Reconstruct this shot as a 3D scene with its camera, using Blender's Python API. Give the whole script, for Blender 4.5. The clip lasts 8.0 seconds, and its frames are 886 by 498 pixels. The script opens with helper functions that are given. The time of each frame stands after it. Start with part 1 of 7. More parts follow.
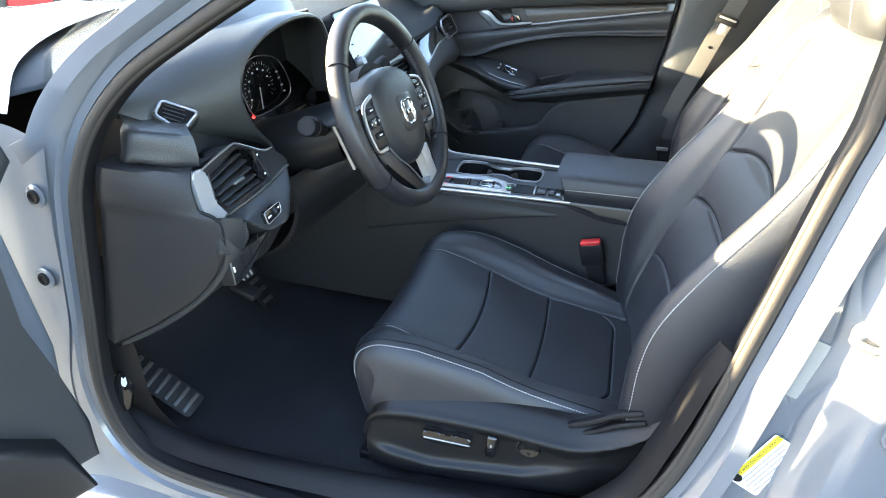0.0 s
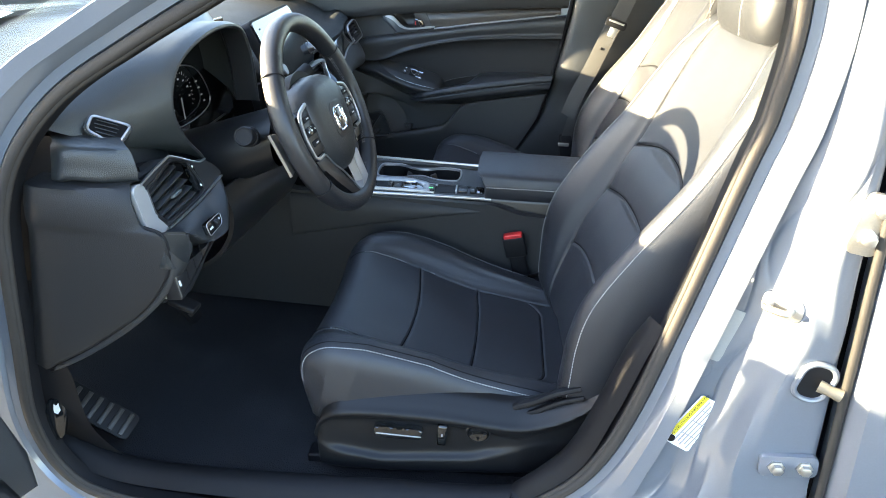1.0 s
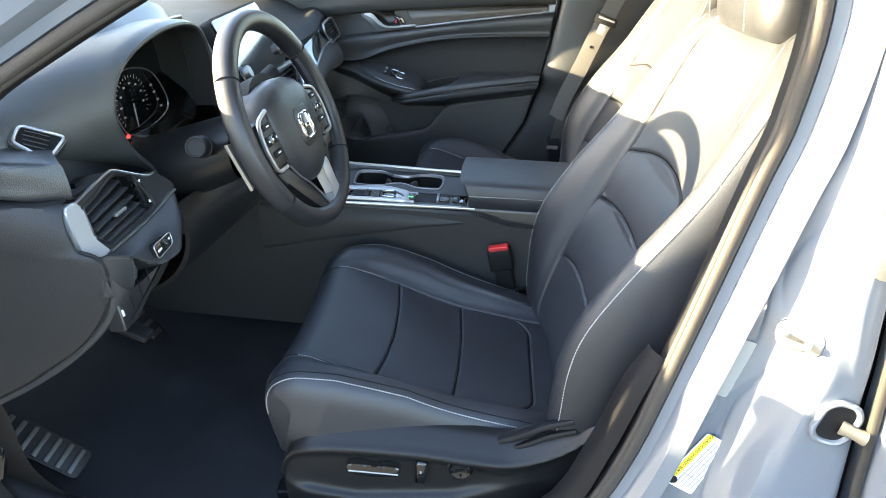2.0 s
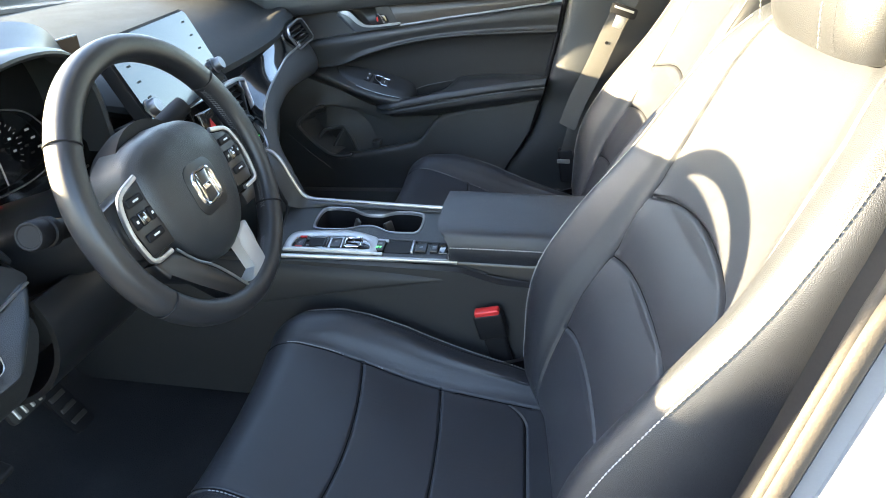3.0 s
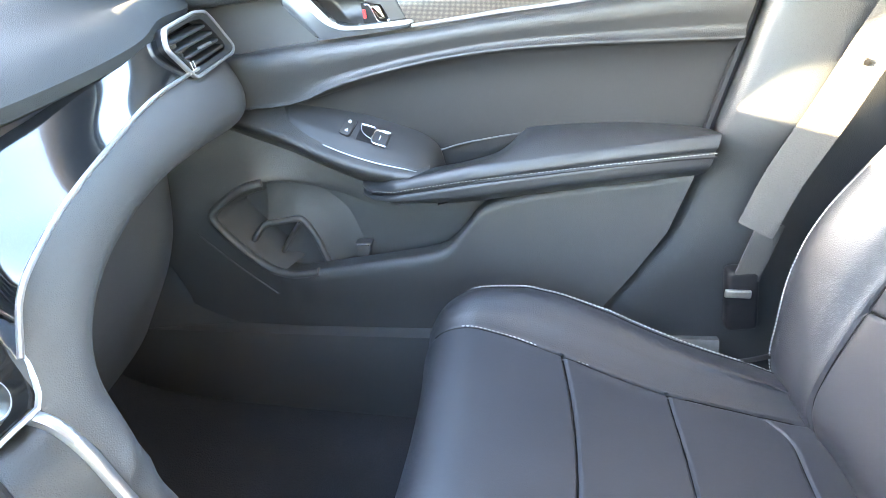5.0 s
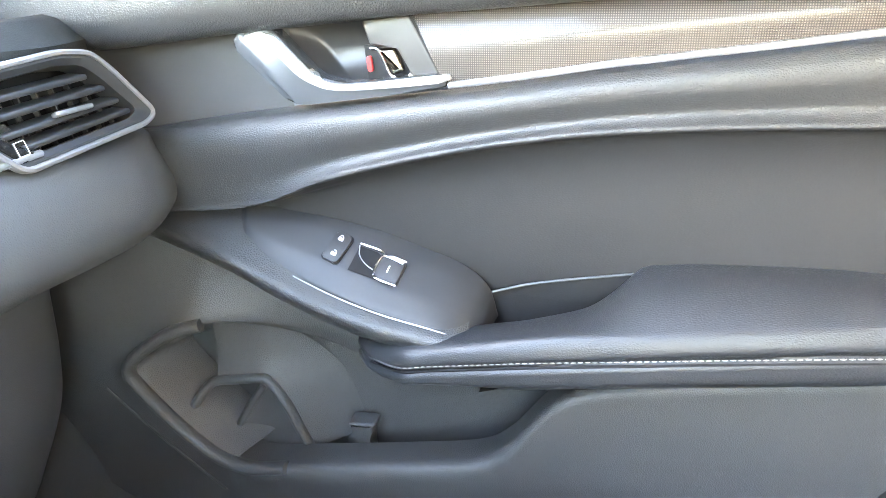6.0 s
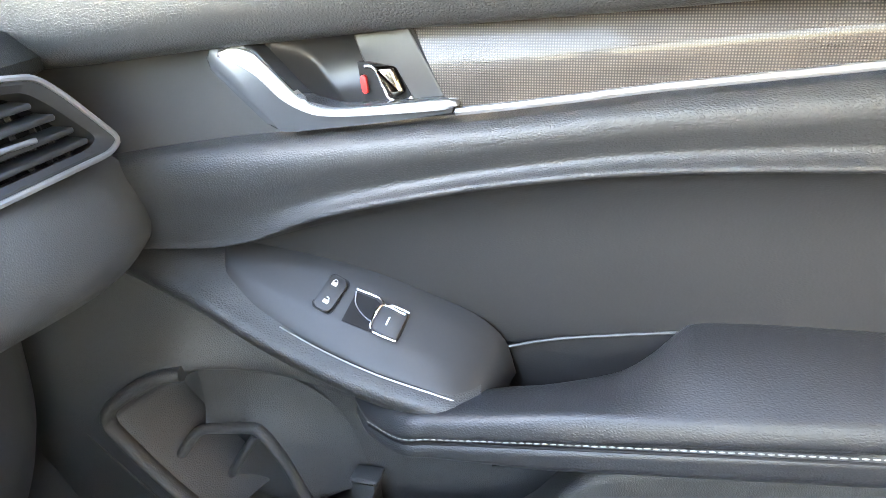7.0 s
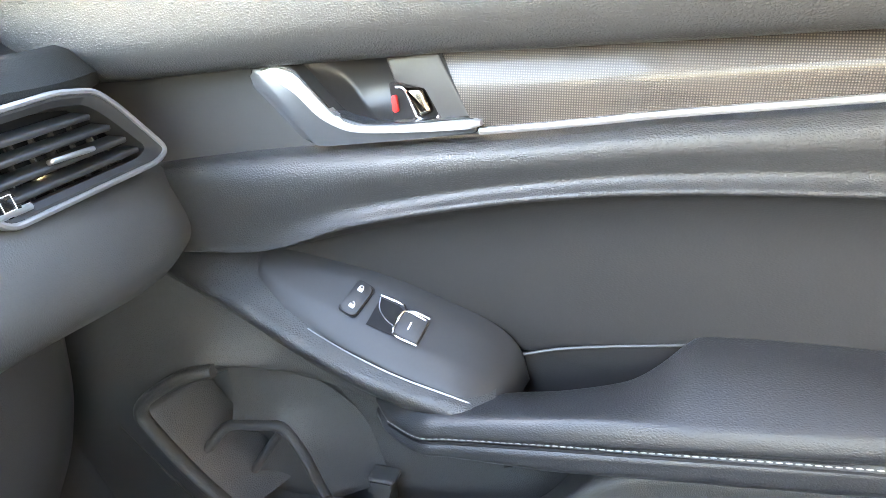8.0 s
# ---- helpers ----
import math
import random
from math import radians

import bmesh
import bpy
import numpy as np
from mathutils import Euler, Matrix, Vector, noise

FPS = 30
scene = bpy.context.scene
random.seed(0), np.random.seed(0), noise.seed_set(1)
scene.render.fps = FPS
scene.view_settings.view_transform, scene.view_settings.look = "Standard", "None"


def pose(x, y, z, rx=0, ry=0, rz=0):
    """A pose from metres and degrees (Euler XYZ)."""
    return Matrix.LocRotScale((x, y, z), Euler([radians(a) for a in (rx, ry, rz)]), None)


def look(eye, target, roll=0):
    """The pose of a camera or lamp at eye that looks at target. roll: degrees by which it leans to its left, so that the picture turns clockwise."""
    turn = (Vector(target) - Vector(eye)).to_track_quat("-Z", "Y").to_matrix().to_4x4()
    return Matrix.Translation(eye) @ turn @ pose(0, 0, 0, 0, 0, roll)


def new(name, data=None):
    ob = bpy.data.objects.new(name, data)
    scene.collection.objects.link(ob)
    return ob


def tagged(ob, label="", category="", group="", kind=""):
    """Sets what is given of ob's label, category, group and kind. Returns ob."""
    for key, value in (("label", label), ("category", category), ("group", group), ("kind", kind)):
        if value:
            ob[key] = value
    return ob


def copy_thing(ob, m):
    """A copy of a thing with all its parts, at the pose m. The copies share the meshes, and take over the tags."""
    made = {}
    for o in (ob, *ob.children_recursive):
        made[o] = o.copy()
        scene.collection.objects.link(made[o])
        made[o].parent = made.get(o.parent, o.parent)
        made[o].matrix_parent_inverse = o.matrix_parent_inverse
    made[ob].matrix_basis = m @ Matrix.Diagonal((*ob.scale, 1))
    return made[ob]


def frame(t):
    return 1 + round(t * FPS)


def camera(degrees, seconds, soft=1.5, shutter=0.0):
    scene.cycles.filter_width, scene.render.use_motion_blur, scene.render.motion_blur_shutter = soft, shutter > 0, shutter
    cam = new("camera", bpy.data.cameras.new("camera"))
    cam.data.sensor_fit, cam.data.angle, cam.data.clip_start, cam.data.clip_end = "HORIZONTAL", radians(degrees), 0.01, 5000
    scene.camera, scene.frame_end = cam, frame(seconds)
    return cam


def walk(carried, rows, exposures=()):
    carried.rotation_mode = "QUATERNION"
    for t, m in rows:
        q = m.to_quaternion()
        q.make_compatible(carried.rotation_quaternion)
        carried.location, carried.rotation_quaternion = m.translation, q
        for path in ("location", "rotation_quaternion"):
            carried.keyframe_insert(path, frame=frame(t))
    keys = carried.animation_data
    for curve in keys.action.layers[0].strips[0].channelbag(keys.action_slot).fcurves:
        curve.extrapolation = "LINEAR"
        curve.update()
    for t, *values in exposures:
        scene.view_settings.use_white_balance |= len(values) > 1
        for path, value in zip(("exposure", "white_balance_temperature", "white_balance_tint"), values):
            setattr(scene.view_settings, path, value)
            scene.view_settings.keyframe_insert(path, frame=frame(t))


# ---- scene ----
cam = camera(67.0, 8.0, soft=0.8)
PATH = [
    (0, (0.125, -0.58, 1.218), (-0.468, 1.117, 0.341), -0.0),
    (0.2, (0.128, -0.592, 1.235), (-0.404, 1.123, 0.355), -1.3),
    (0.5, (0.09, -0.618, 1.239), (-0.303, 1.133, 0.356), -0.1),
    (1, (0.059, -0.643, 1.237), (-0.229, 1.133, 0.363), 0.9),
    (1.2, (0.047, -0.652, 1.235), (-0.199, 1.132, 0.366), 1.4),
    (2.3, (0.089, -0.427, 1.218), (-0.199, 1.341, 0.33), -0.2),
    (2.5, (0.11, -0.347, 1.223), (-0.213, 1.397, 0.299), -1.0),
    (3, (0.112, -0.186, 1.219), (-0.234, 1.554, 0.296), -1.9),
    (3.5, (-0.013, 0.062, 1.183), (-0.252, 1.808, 0.236), 1.4),
    (4, (-0.075, 0.264, 1.175), (-0.241, 2.013, 0.22), -0.4),
    (4.2, (-0.093, 0.348, 1.173), (-0.211, 2.103, 0.221), 0.3),
    (5.3, (-0.204, 0.905, 1.007), (-0.53, 2.669, 0.121), -2.4),
    (5.5, (-0.207, 0.993, 0.991), (-0.558, 2.761, 0.123), -2.7),
    (6, (-0.235, 1.177, 0.996), (-0.698, 2.969, 0.238), -0.9),
    (6.5, (-0.245, 1.235, 1.012), (-0.809, 3.003, 0.267), 0.7),
    (7, (-0.243, 1.273, 1.011), (-0.787, 3.019, 0.202), -1.8),
    (7.5, (-0.24, 1.264, 1.014), (-0.776, 3.018, 0.216), 0.2),
    (8, (-0.236, 1.245, 1.019), (-0.838, 2.992, 0.255), -0.8),
]
walk(cam, [(t, look(e, g, r)) for t, e, g, r in PATH],
     [(0, 4.35, 7100, 10), (0.5, 4.0, 7100, 10), (1.2, 4.05, 7000, 10), (2.4, 4.4, 7500, 10), (3.3, 4.4, 7200, 10), (4.2, 5.15, 7300, 10), (5.3, 6.95, 7900, 12), (6.0, 7.0, 8500, 15), (7.0, 6.45, 8500, 16), (8.0, 6.45, 8500, 16)])

# ---- light ----
SUN_ELEV, SUN_AZ = 12.0, 6.0          # degrees; the sun stands ahead of the car, a little to the driver's side
sun_from = Vector((-math.cos(radians(SUN_ELEV)) * math.cos(radians(SUN_AZ)),
                   -math.cos(radians(SUN_ELEV)) * math.sin(radians(SUN_AZ)), math.sin(radians(SUN_ELEV))))
world = bpy.data.worlds.new("world")
scene.world = world
world.use_nodes = True
wn = world.node_tree.nodes
sky = wn.new("ShaderNodeTexSky")
sky.sky_type, sky.sun_disc = "NISHITA", False
sky.sun_elevation = radians(24)
sky.ozone_density = 2.2
sky.sun_rotation = math.atan2(sun_from.x, sun_from.y)
wn["Background"].inputs[1].default_value = 0.09
world.node_tree.links.new(sky.outputs[0], wn["Background"].inputs[0])
lamp = bpy.data.lights.new("sun", "SUN")
lamp.energy, lamp.angle, lamp.color = 4.6, radians(0.5), (1.0, 0.86, 0.58)
new("sun", lamp).matrix_world = look((0, 0, 0), -sun_from)

# ---- materials ----


def material(name, color, rough=0.5, metal=0.0, grain=0.0, cell=300.0, vary=0.12, coat=0.0, bump=0.3, weave=0.0, spec=0.5, stretch=(1, 1, 1)):
    """A procedural surface. grain: depth of a leather-like pebble in metres; cell: pebbles per metre; vary: mottling of the colour and gloss."""
    m = bpy.data.materials.new(name)
    m.use_nodes = True
    n, l = m.node_tree.nodes, m.node_tree.links
    b = n["Principled BSDF"]
    b.inputs["Metallic"].default_value = metal
    b.inputs["Coat Weight"].default_value = coat
    b.inputs["Coat Roughness"].default_value = 0.06
    b.inputs["Specular IOR Level"].default_value = spec
    tc = n.new("ShaderNodeTexCoord")
    big = n.new("ShaderNodeTexNoise")
    big.inputs["Scale"].default_value, big.inputs["Detail"].default_value = 9.0, 6.0
    l.new(tc.outputs["Object"], big.inputs["Vector"])
    fine = n.new("ShaderNodeTexNoise")
    fine.inputs["Scale"].default_value, fine.inputs["Detail"].default_value = 420.0, 3.0
    l.new(tc.outputs["Object"], fine.inputs["Vector"])
    mixn = n.new("ShaderNodeMath")
    mixn.operation = "MULTIPLY_ADD"
    mixn.inputs[1].default_value, mixn.inputs[2].default_value = 0.4, 0.0
    l.new(fine.outputs["Fac"], mixn.inputs[0])
    add = n.new("ShaderNodeMath")
    add.operation = "MULTIPLY_ADD"
    add.inputs[1].default_value = 0.6
    l.new(big.outputs["Fac"], add.inputs[0])
    l.new(mixn.outputs[0], add.inputs[2])
    ramp = n.new("ShaderNodeMapRange")
    ramp.inputs["From Min"].default_value, ramp.inputs["From Max"].default_value = 0.3, 0.7
    ramp.inputs["To Min"].default_value, ramp.inputs["To Max"].default_value = 1 - vary, 1 + vary
    l.new(add.outputs[0], ramp.inputs["Value"])
    tint = n.new("ShaderNodeVectorMath")
    tint.operation = "SCALE"
    tint.inputs[0].default_value = color
    l.new(ramp.outputs[0], tint.inputs["Scale"])
    l.new(tint.outputs[0], b.inputs["Base Color"])
    rr = n.new("ShaderNodeMath")
    rr.operation = "MULTIPLY"
    rr.inputs[1].default_value = rough
    l.new(ramp.outputs[0], rr.inputs[0])
    l.new(rr.outputs[0], b.inputs["Roughness"])
    if grain or weave:
        bp = n.new("ShaderNodeBump")
        bp.inputs["Strength"].default_value = bump
        bp.inputs["Distance"].default_value = grain or weave
        if grain:
            warp = n.new("ShaderNodeTexNoise")
            warp.inputs["Scale"].default_value, warp.inputs["Detail"].default_value = cell * 0.35, 1.0
            l.new(tc.outputs["Object"], warp.inputs["Vector"])
            shift = n.new("ShaderNodeVectorMath")
            shift.operation = "SCALE"
            shift.inputs["Scale"].default_value = 0.45 / cell
            l.new(warp.outputs["Color"], shift.inputs[0])
            put = n.new("ShaderNodeVectorMath")
            l.new(tc.outputs["Object"], put.inputs[0])
            l.new(shift.outputs[0], put.inputs[1])
            vor = n.new("ShaderNodeTexVoronoi")
            vor.feature = "DISTANCE_TO_EDGE"
            vor.inputs["Scale"].default_value = cell
            pull = n.new("ShaderNodeVectorMath")
            pull.operation = "MULTIPLY"
            pull.inputs[1].default_value = stretch
            l.new(put.outputs[0], pull.inputs[0])
            l.new(pull.outputs[0], vor.inputs["Vector"])
            dome = n.new("ShaderNodeMapRange")
            dome.interpolation_type = "SMOOTHSTEP"
            dome.inputs["From Max"].default_value = 0.38
            l.new(vor.outputs["Distance"], dome.inputs["Value"])
            l.new(dome.outputs[0], bp.inputs["Height"])
        else:
            l.new(fine.outputs["Fac"], bp.inputs["Height"])
        l.new(bp.outputs[0], b.inputs["Normal"])
    return m


def glow(name, color, strength):
    m = bpy.data.materials.new(name)
    m.use_nodes = True
    b = m.node_tree.nodes["Principled BSDF"]
    b.inputs["Base Color"].default_value = (*color, 1)
    b.inputs["Emission Color"].default_value = (*color, 1)
    b.inputs["Emission Strength"].default_value = strength
    b.inputs["Roughness"].default_value = 0.3
    return m


def glass(name, tint=(0.93, 0.96, 0.95), mirror=0.08):
    m = bpy.data.materials.new(name)
    m.use_nodes = True
    n, l = m.node_tree.nodes, m.node_tree.links
    clear = n.new("ShaderNodeBsdfTransparent")
    clear.inputs[0].default_value = (*tint, 1)
    gloss = n.new("ShaderNodeBsdfGlossy")
    gloss.inputs["Roughness"].default_value = 0.01
    mix = n.new("ShaderNodeMixShader")
    mix.inputs[0].default_value = mirror
    l.new(clear.outputs[0], mix.inputs[1])
    l.new(gloss.outputs[0], mix.inputs[2])
    l.new(mix.outputs[0], n["Material Output"].inputs["Surface"])
    return m


LEATHER = material("black_leather", (0.024, 0.026, 0.031), 0.37, grain=0.0005, cell=600, bump=0.40, vary=0.10, spec=0.58)
CLOTH = material("black_seat_cloth", (0.027, 0.029, 0.035), 0.45, grain=0.0003, cell=700, bump=0.28, vary=0.12, spec=0.56)
SOFT = material("grained_soft_trim", (0.024, 0.026, 0.027), 0.31, grain=0.00045, cell=430, bump=0.45, vary=0.06, spec=0.6)
VINYL = material("fine_grained_vinyl", (0.028, 0.030, 0.032), 0.38, grain=0.0003, cell=520, bump=0.40, vary=0.10, spec=0.5)
PLASTIC = material("black_plastic", (0.0115, 0.012, 0.0135), 0.34, weave=0.00015, bump=0.12, vary=0.10, spec=0.6)
DARK = material("dark_matt_plastic", (0.0095, 0.0095, 0.0110), 0.55, weave=0.0002, bump=0.2, vary=0.15, spec=0.22)
PIANO = material("gloss_black", (0.008, 0.009, 0.010), 0.10, coat=1.0, vary=0.15)
SATIN = material("satin_silver", (0.46, 0.465, 0.47), 0.28, metal=0.85, vary=0.02)
CHROME = material("bright_chrome", (0.78, 0.78, 0.79), 0.10, metal=1.0, vary=0.02)
PAINT = material("grey_blue_paint", (0.150, 0.170, 0.200), 0.32, metal=0.15, coat=0.9, vary=0.05)
RUBBER = material("black_rubber", (0.030, 0.028, 0.026), 0.48, weave=0.0003, bump=0.3, vary=0.15)
CARPET = material("black_carpet", (0.030, 0.030, 0.033), 0.95, weave=0.0025, bump=0.8, vary=0.35, spec=0.15)
THREAD = material("pale_thread", (0.40, 0.40, 0.385), 0.7, vary=0.1)
WEBBING = material("seat_belt_webbing", (0.045, 0.044, 0.042), 0.6, weave=0.0008, bump=0.5, vary=0.15)
RED = material("red_plastic", (0.62, 0.03, 0.03), 0.35, vary=0.08)
WHITE = material("white_print", (0.75, 0.75, 0.75), 0.5, vary=0.04)
YELLOW = material("yellow_print", (0.75, 0.62, 0.05), 0.5, vary=0.04)
PAPER = material("white_label", (0.72, 0.73, 0.74), 0.4, vary=0.04)
STEEL = material("zinc_steel", (0.50, 0.49, 0.46), 0.38, metal=0.9, vary=0.12)
LINER = material("grey_headliner_cloth", (0.42, 0.41, 0.39), 0.9, weave=0.0006, bump=0.4, vary=0.08)
ASPHALT = material("asphalt", (0.06, 0.06, 0.058), 0.9, weave=0.004, bump=0.8, vary=0.3)
GLASS = glass("car_glass")
SCREEN = material("dark_screen_glass", (0.012, 0.015, 0.018), 0.08, coat=0.3, vary=0.05, spec=0.5)
GREYTHREAD = material("grey_thread", (0.11, 0.11, 0.115), 0.6, vary=0.1)
SEALCLOTH = material("brown_black_seal_cloth", (0.036, 0.031, 0.027), 0.75, weave=0.0008, bump=0.5, vary=0.15)
SILVER = material("silver_lacquer", (0.44, 0.45, 0.46), 0.33, metal=0.40, vary=0.02)
DASHTOP = material("grey_green_black_pad", (0.024, 0.026, 0.026), 0.60, grain=0.0004, cell=520, bump=0.40, vary=0.10, spec=0.15)
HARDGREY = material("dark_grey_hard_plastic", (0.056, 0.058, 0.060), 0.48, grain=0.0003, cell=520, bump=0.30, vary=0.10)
BINNACLE = material("grey_green_grained_cover", (0.027, 0.030, 0.029), 0.42, grain=0.0004, cell=520, bump=0.40, vary=0.10, spec=0.55)
ARMTHREAD = material("light_grey_thread", (0.26, 0.26, 0.25), 0.7, vary=0.1)
SEAM = material("dark_seam", (0.008, 0.008, 0.009), 0.8, vary=0.1, spec=0.1)
CAPGREY = material("dark_grained_end_cap", (0.020, 0.020, 0.021), 0.46, grain=0.0004, cell=520, bump=0.4, vary=0.10, spec=0.32)
DOORSOFT = material("grained_door_skin", (0.034, 0.035, 0.036), 0.36, grain=0.0006, cell=560, bump=0.40, vary=0.05, spec=0.6, stretch=(0.7, 1.0, 1.0))
DOORINSERT = material("fine_leatherette", (0.025, 0.025, 0.026), 0.52, grain=0.0002, cell=620, bump=0.24, vary=0.07, spec=0.30, stretch=(0.5, 0.8, 1.0))
DOORARM = material("grained_armrest_skin", (0.026, 0.028, 0.031), 0.34, grain=0.0004, cell=600, bump=0.30, vary=0.06, spec=0.45, stretch=(0.6, 0.8, 1.0))
DOORHARD = material("grained_hard_door_plastic", (0.056, 0.057, 0.058), 0.44, grain=0.0005, cell=560, bump=0.36, vary=0.08, spec=0.35)
BANDGREY = material("smooth_dark_grey_trim", (0.050, 0.049, 0.049), 0.36, weave=0.0001, bump=0.08, vary=0.05, spec=0.5)
PLATEPLASTIC = material("smooth_switch_plastic", (0.028, 0.029, 0.031), 0.40, weave=0.0001, bump=0.10, vary=0.06, spec=0.4)
BOWL = material("dark_bowl_plastic", (0.030, 0.029, 0.029), 0.33, weave=0.0001, bump=0.08, vary=0.08, spec=0.45)
RIMLEATHER = material("smooth_black_rim_leather", (0.017, 0.018, 0.021), 0.36, grain=0.0003, cell=900, bump=0.25, vary=0.10, spec=0.6)
HANDLESILVER = material("satin_handle_silver", (0.36, 0.365, 0.37), 0.34, metal=0.55, vary=0.02)
HANDLEBASE = material("blue_grey_lacquer", (0.060, 0.066, 0.074), 0.26, metal=0.2, vary=0.04)
LINESILVER = material("satin_line_silver", (0.30, 0.30, 0.31), 0.36, metal=0.6, vary=0.02)
KNURL = material("grey_knurled_metal", (0.22, 0.22, 0.23), 0.34, metal=0.9, vary=0.08)
TRIMBLACK = material("satin_black_trim", (0.009, 0.0093, 0.0105), 0.42, weave=0.00015, bump=0.12, vary=0.08, spec=0.32)
GREEN = glow("green_backlight", (0.05, 0.8, 0.15), 0.25)
REDLIGHT = glow("red_backlight", (0.9, 0.03, 0.03), 0.25)
DIAL = glow("white_backlight", (0.30, 0.31, 0.32), 0.015)

# ---- helpers of form ----
PLACED = {}


def thing(name, at, label, category, group="", kind=""):
    ob = new(name)
    ob.location = at
    PLACED[name] = ob
    return tagged(ob, label, category, group, kind)


def part(name, geo, mat, parent=None, label="", smooth=True):
    """Links a bmesh or mesh, in world metres, as one object under a thing or a part."""
    if isinstance(geo, bmesh.types.BMesh):
        me = bpy.data.meshes.new(name)
        bmesh.ops.recalc_face_normals(geo, faces=geo.faces)
        geo.to_mesh(me)
        geo.free()
    else:
        me = geo
        me.name = name
    me.materials.append(mat)
    if smooth:
        me.shade_smooth()
        me.set_sharp_from_angle(angle=radians(40))
    ob = new(name, me)
    if parent is not None:
        ob.parent = parent
        if parent.type == "EMPTY":
            ob.matrix_parent_inverse = Matrix.Translation(-parent.location)
    if label:
        ob["label"] = label
    return ob


def cr(points, n):
    """n points on a smooth curve through the points, evenly spaced along it."""
    p = np.asarray(points, float)
    if len(p) == 2:
        return p[0] + (p[1] - p[0]) * np.linspace(0, 1, n)[:, None]
    q = np.vstack([2 * p[0] - p[1], p, 2 * p[-1] - p[-2]])
    out = []
    for i in range(1, len(q) - 2):
        t = np.linspace(0, 1, 24, endpoint=False)[:, None]
        a, b, c, d = q[i - 1], q[i], q[i + 1], q[i + 2]
        out.append(0.5 * (2 * b + (c - a) * t + (2 * a - 5 * b + 4 * c - d) * t ** 2 + (3 * b - a - 3 * c + d) * t ** 3))
    s = np.vstack(out + [p[-1:]])
    d = np.r_[0, np.cumsum(np.linalg.norm(np.diff(s, axis=0), axis=1))]
    u = np.linspace(0, d[-1], n)
    return np.stack([np.interp(u, d, s[:, k]) for k in range(s.shape[1])], 1)


def patch(rows, nu=40, nv=24):
    """A grid of points over rows of control points (each row may have its own count)."""
    first = np.stack([cr(r, nu) for r in rows])
    return np.stack([cr(first[:, i], nv) for i in range(nu)], 1)


def sheet(grid, thick=0.0, closed=False, wrap=False):
    """A mesh over a grid of points. thick: a second skin behind it. closed: the last column joins the first."""
    g = np.asarray(grid, float)
    r, c = g.shape[:2]
    verts = g.reshape(-1, 3)
    faces = []
    cc = c if closed else c - 1
    rr = r if wrap else r - 1
    for i in range(rr):
        for j in range(cc):
            faces.append((i * c + j, i * c + (j + 1) % c, (i + 1) % r * c + (j + 1) % c, (i + 1) % r * c + j))
    if thick:
        du = np.gradient(g, axis=0)
        dv = np.gradient(g, axis=1)
        nn = np.cross(dv, du)
        nn /= np.linalg.norm(nn, axis=2, keepdims=True) + 1e-12
        k = len(verts)
        verts = np.vstack([verts, (g + nn * thick).reshape(-1, 3)])
        faces += [tuple(k + v for v in reversed(f)) for f in faces]
        edge = [(0, j) for j in range(c)] + [(i, c - 1) for i in range(1, r)] + [(r - 1, j) for j in range(c - 2, -1, -1)] + [(i, 0) for i in range(r - 2, 0, -1)]
        ids = [i * c + j for i, j in edge]
        for a, b in zip(ids, ids[1:] + ids[:1]):
            faces.append((b, a, a + k, b + k))
    me = bpy.data.meshes.new("sheet")
    me.from_pydata(verts.tolist(), [], faces)
    me.update()
    return me


def rbox(size, m=None, bevel=0.003, segs=3):
    bm = bmesh.new()
    bmesh.ops.create_cube(bm, size=1.0)
    bmesh.ops.scale(bm, vec=size, verts=bm.verts)
    if bevel:
        bmesh.ops.bevel(bm, geom=bm.edges[:], offset=min(bevel, min(size) * 0.45), segments=segs, profile=0.5, affect="EDGES")
    if m is not None:
        bmesh.ops.transform(bm, matrix=m, verts=bm.verts)
    return bm


def prism(poly, depth, m=None, bevel=0.0, segs=2):
    """An outline in the plane (a, b), drawn out along c by depth and laid by the pose m."""
    bm = bmesh.new()
    low = [bm.verts.new((a, b, 0)) for a, b in poly]
    high = [bm.verts.new((a, b, depth)) for a, b in poly]
    bm.faces.new(low[::-1])
    top = bm.faces.new(high)
    k = len(poly)
    for i in range(k):
        bm.faces.new((low[i], low[(i + 1) % k], high[(i + 1) % k], high[i]))
    if bevel:
        bmesh.ops.bevel(bm, geom=list(top.edges), offset=bevel, segments=segs, profile=0.5, affect="EDGES")
    if m is not None:
        bmesh.ops.transform(bm, matrix=m, verts=bm.verts)
    return bm


def rounded(w, h, r, n=6):
    """A rounded rectangle's outline."""
    out = []
    for cx, cy, a in ((w / 2 - r, h / 2 - r, 0), (-w / 2 + r, h / 2 - r, 90), (-w / 2 + r, -h / 2 + r, 180), (w / 2 - r, -h / 2 + r, 270)):
        out += [(cx + r * math.cos(radians(a + 90 * i / n)), cy + r * math.sin(radians(a + 90 * i / n))) for i in range(n + 1)]
    return out


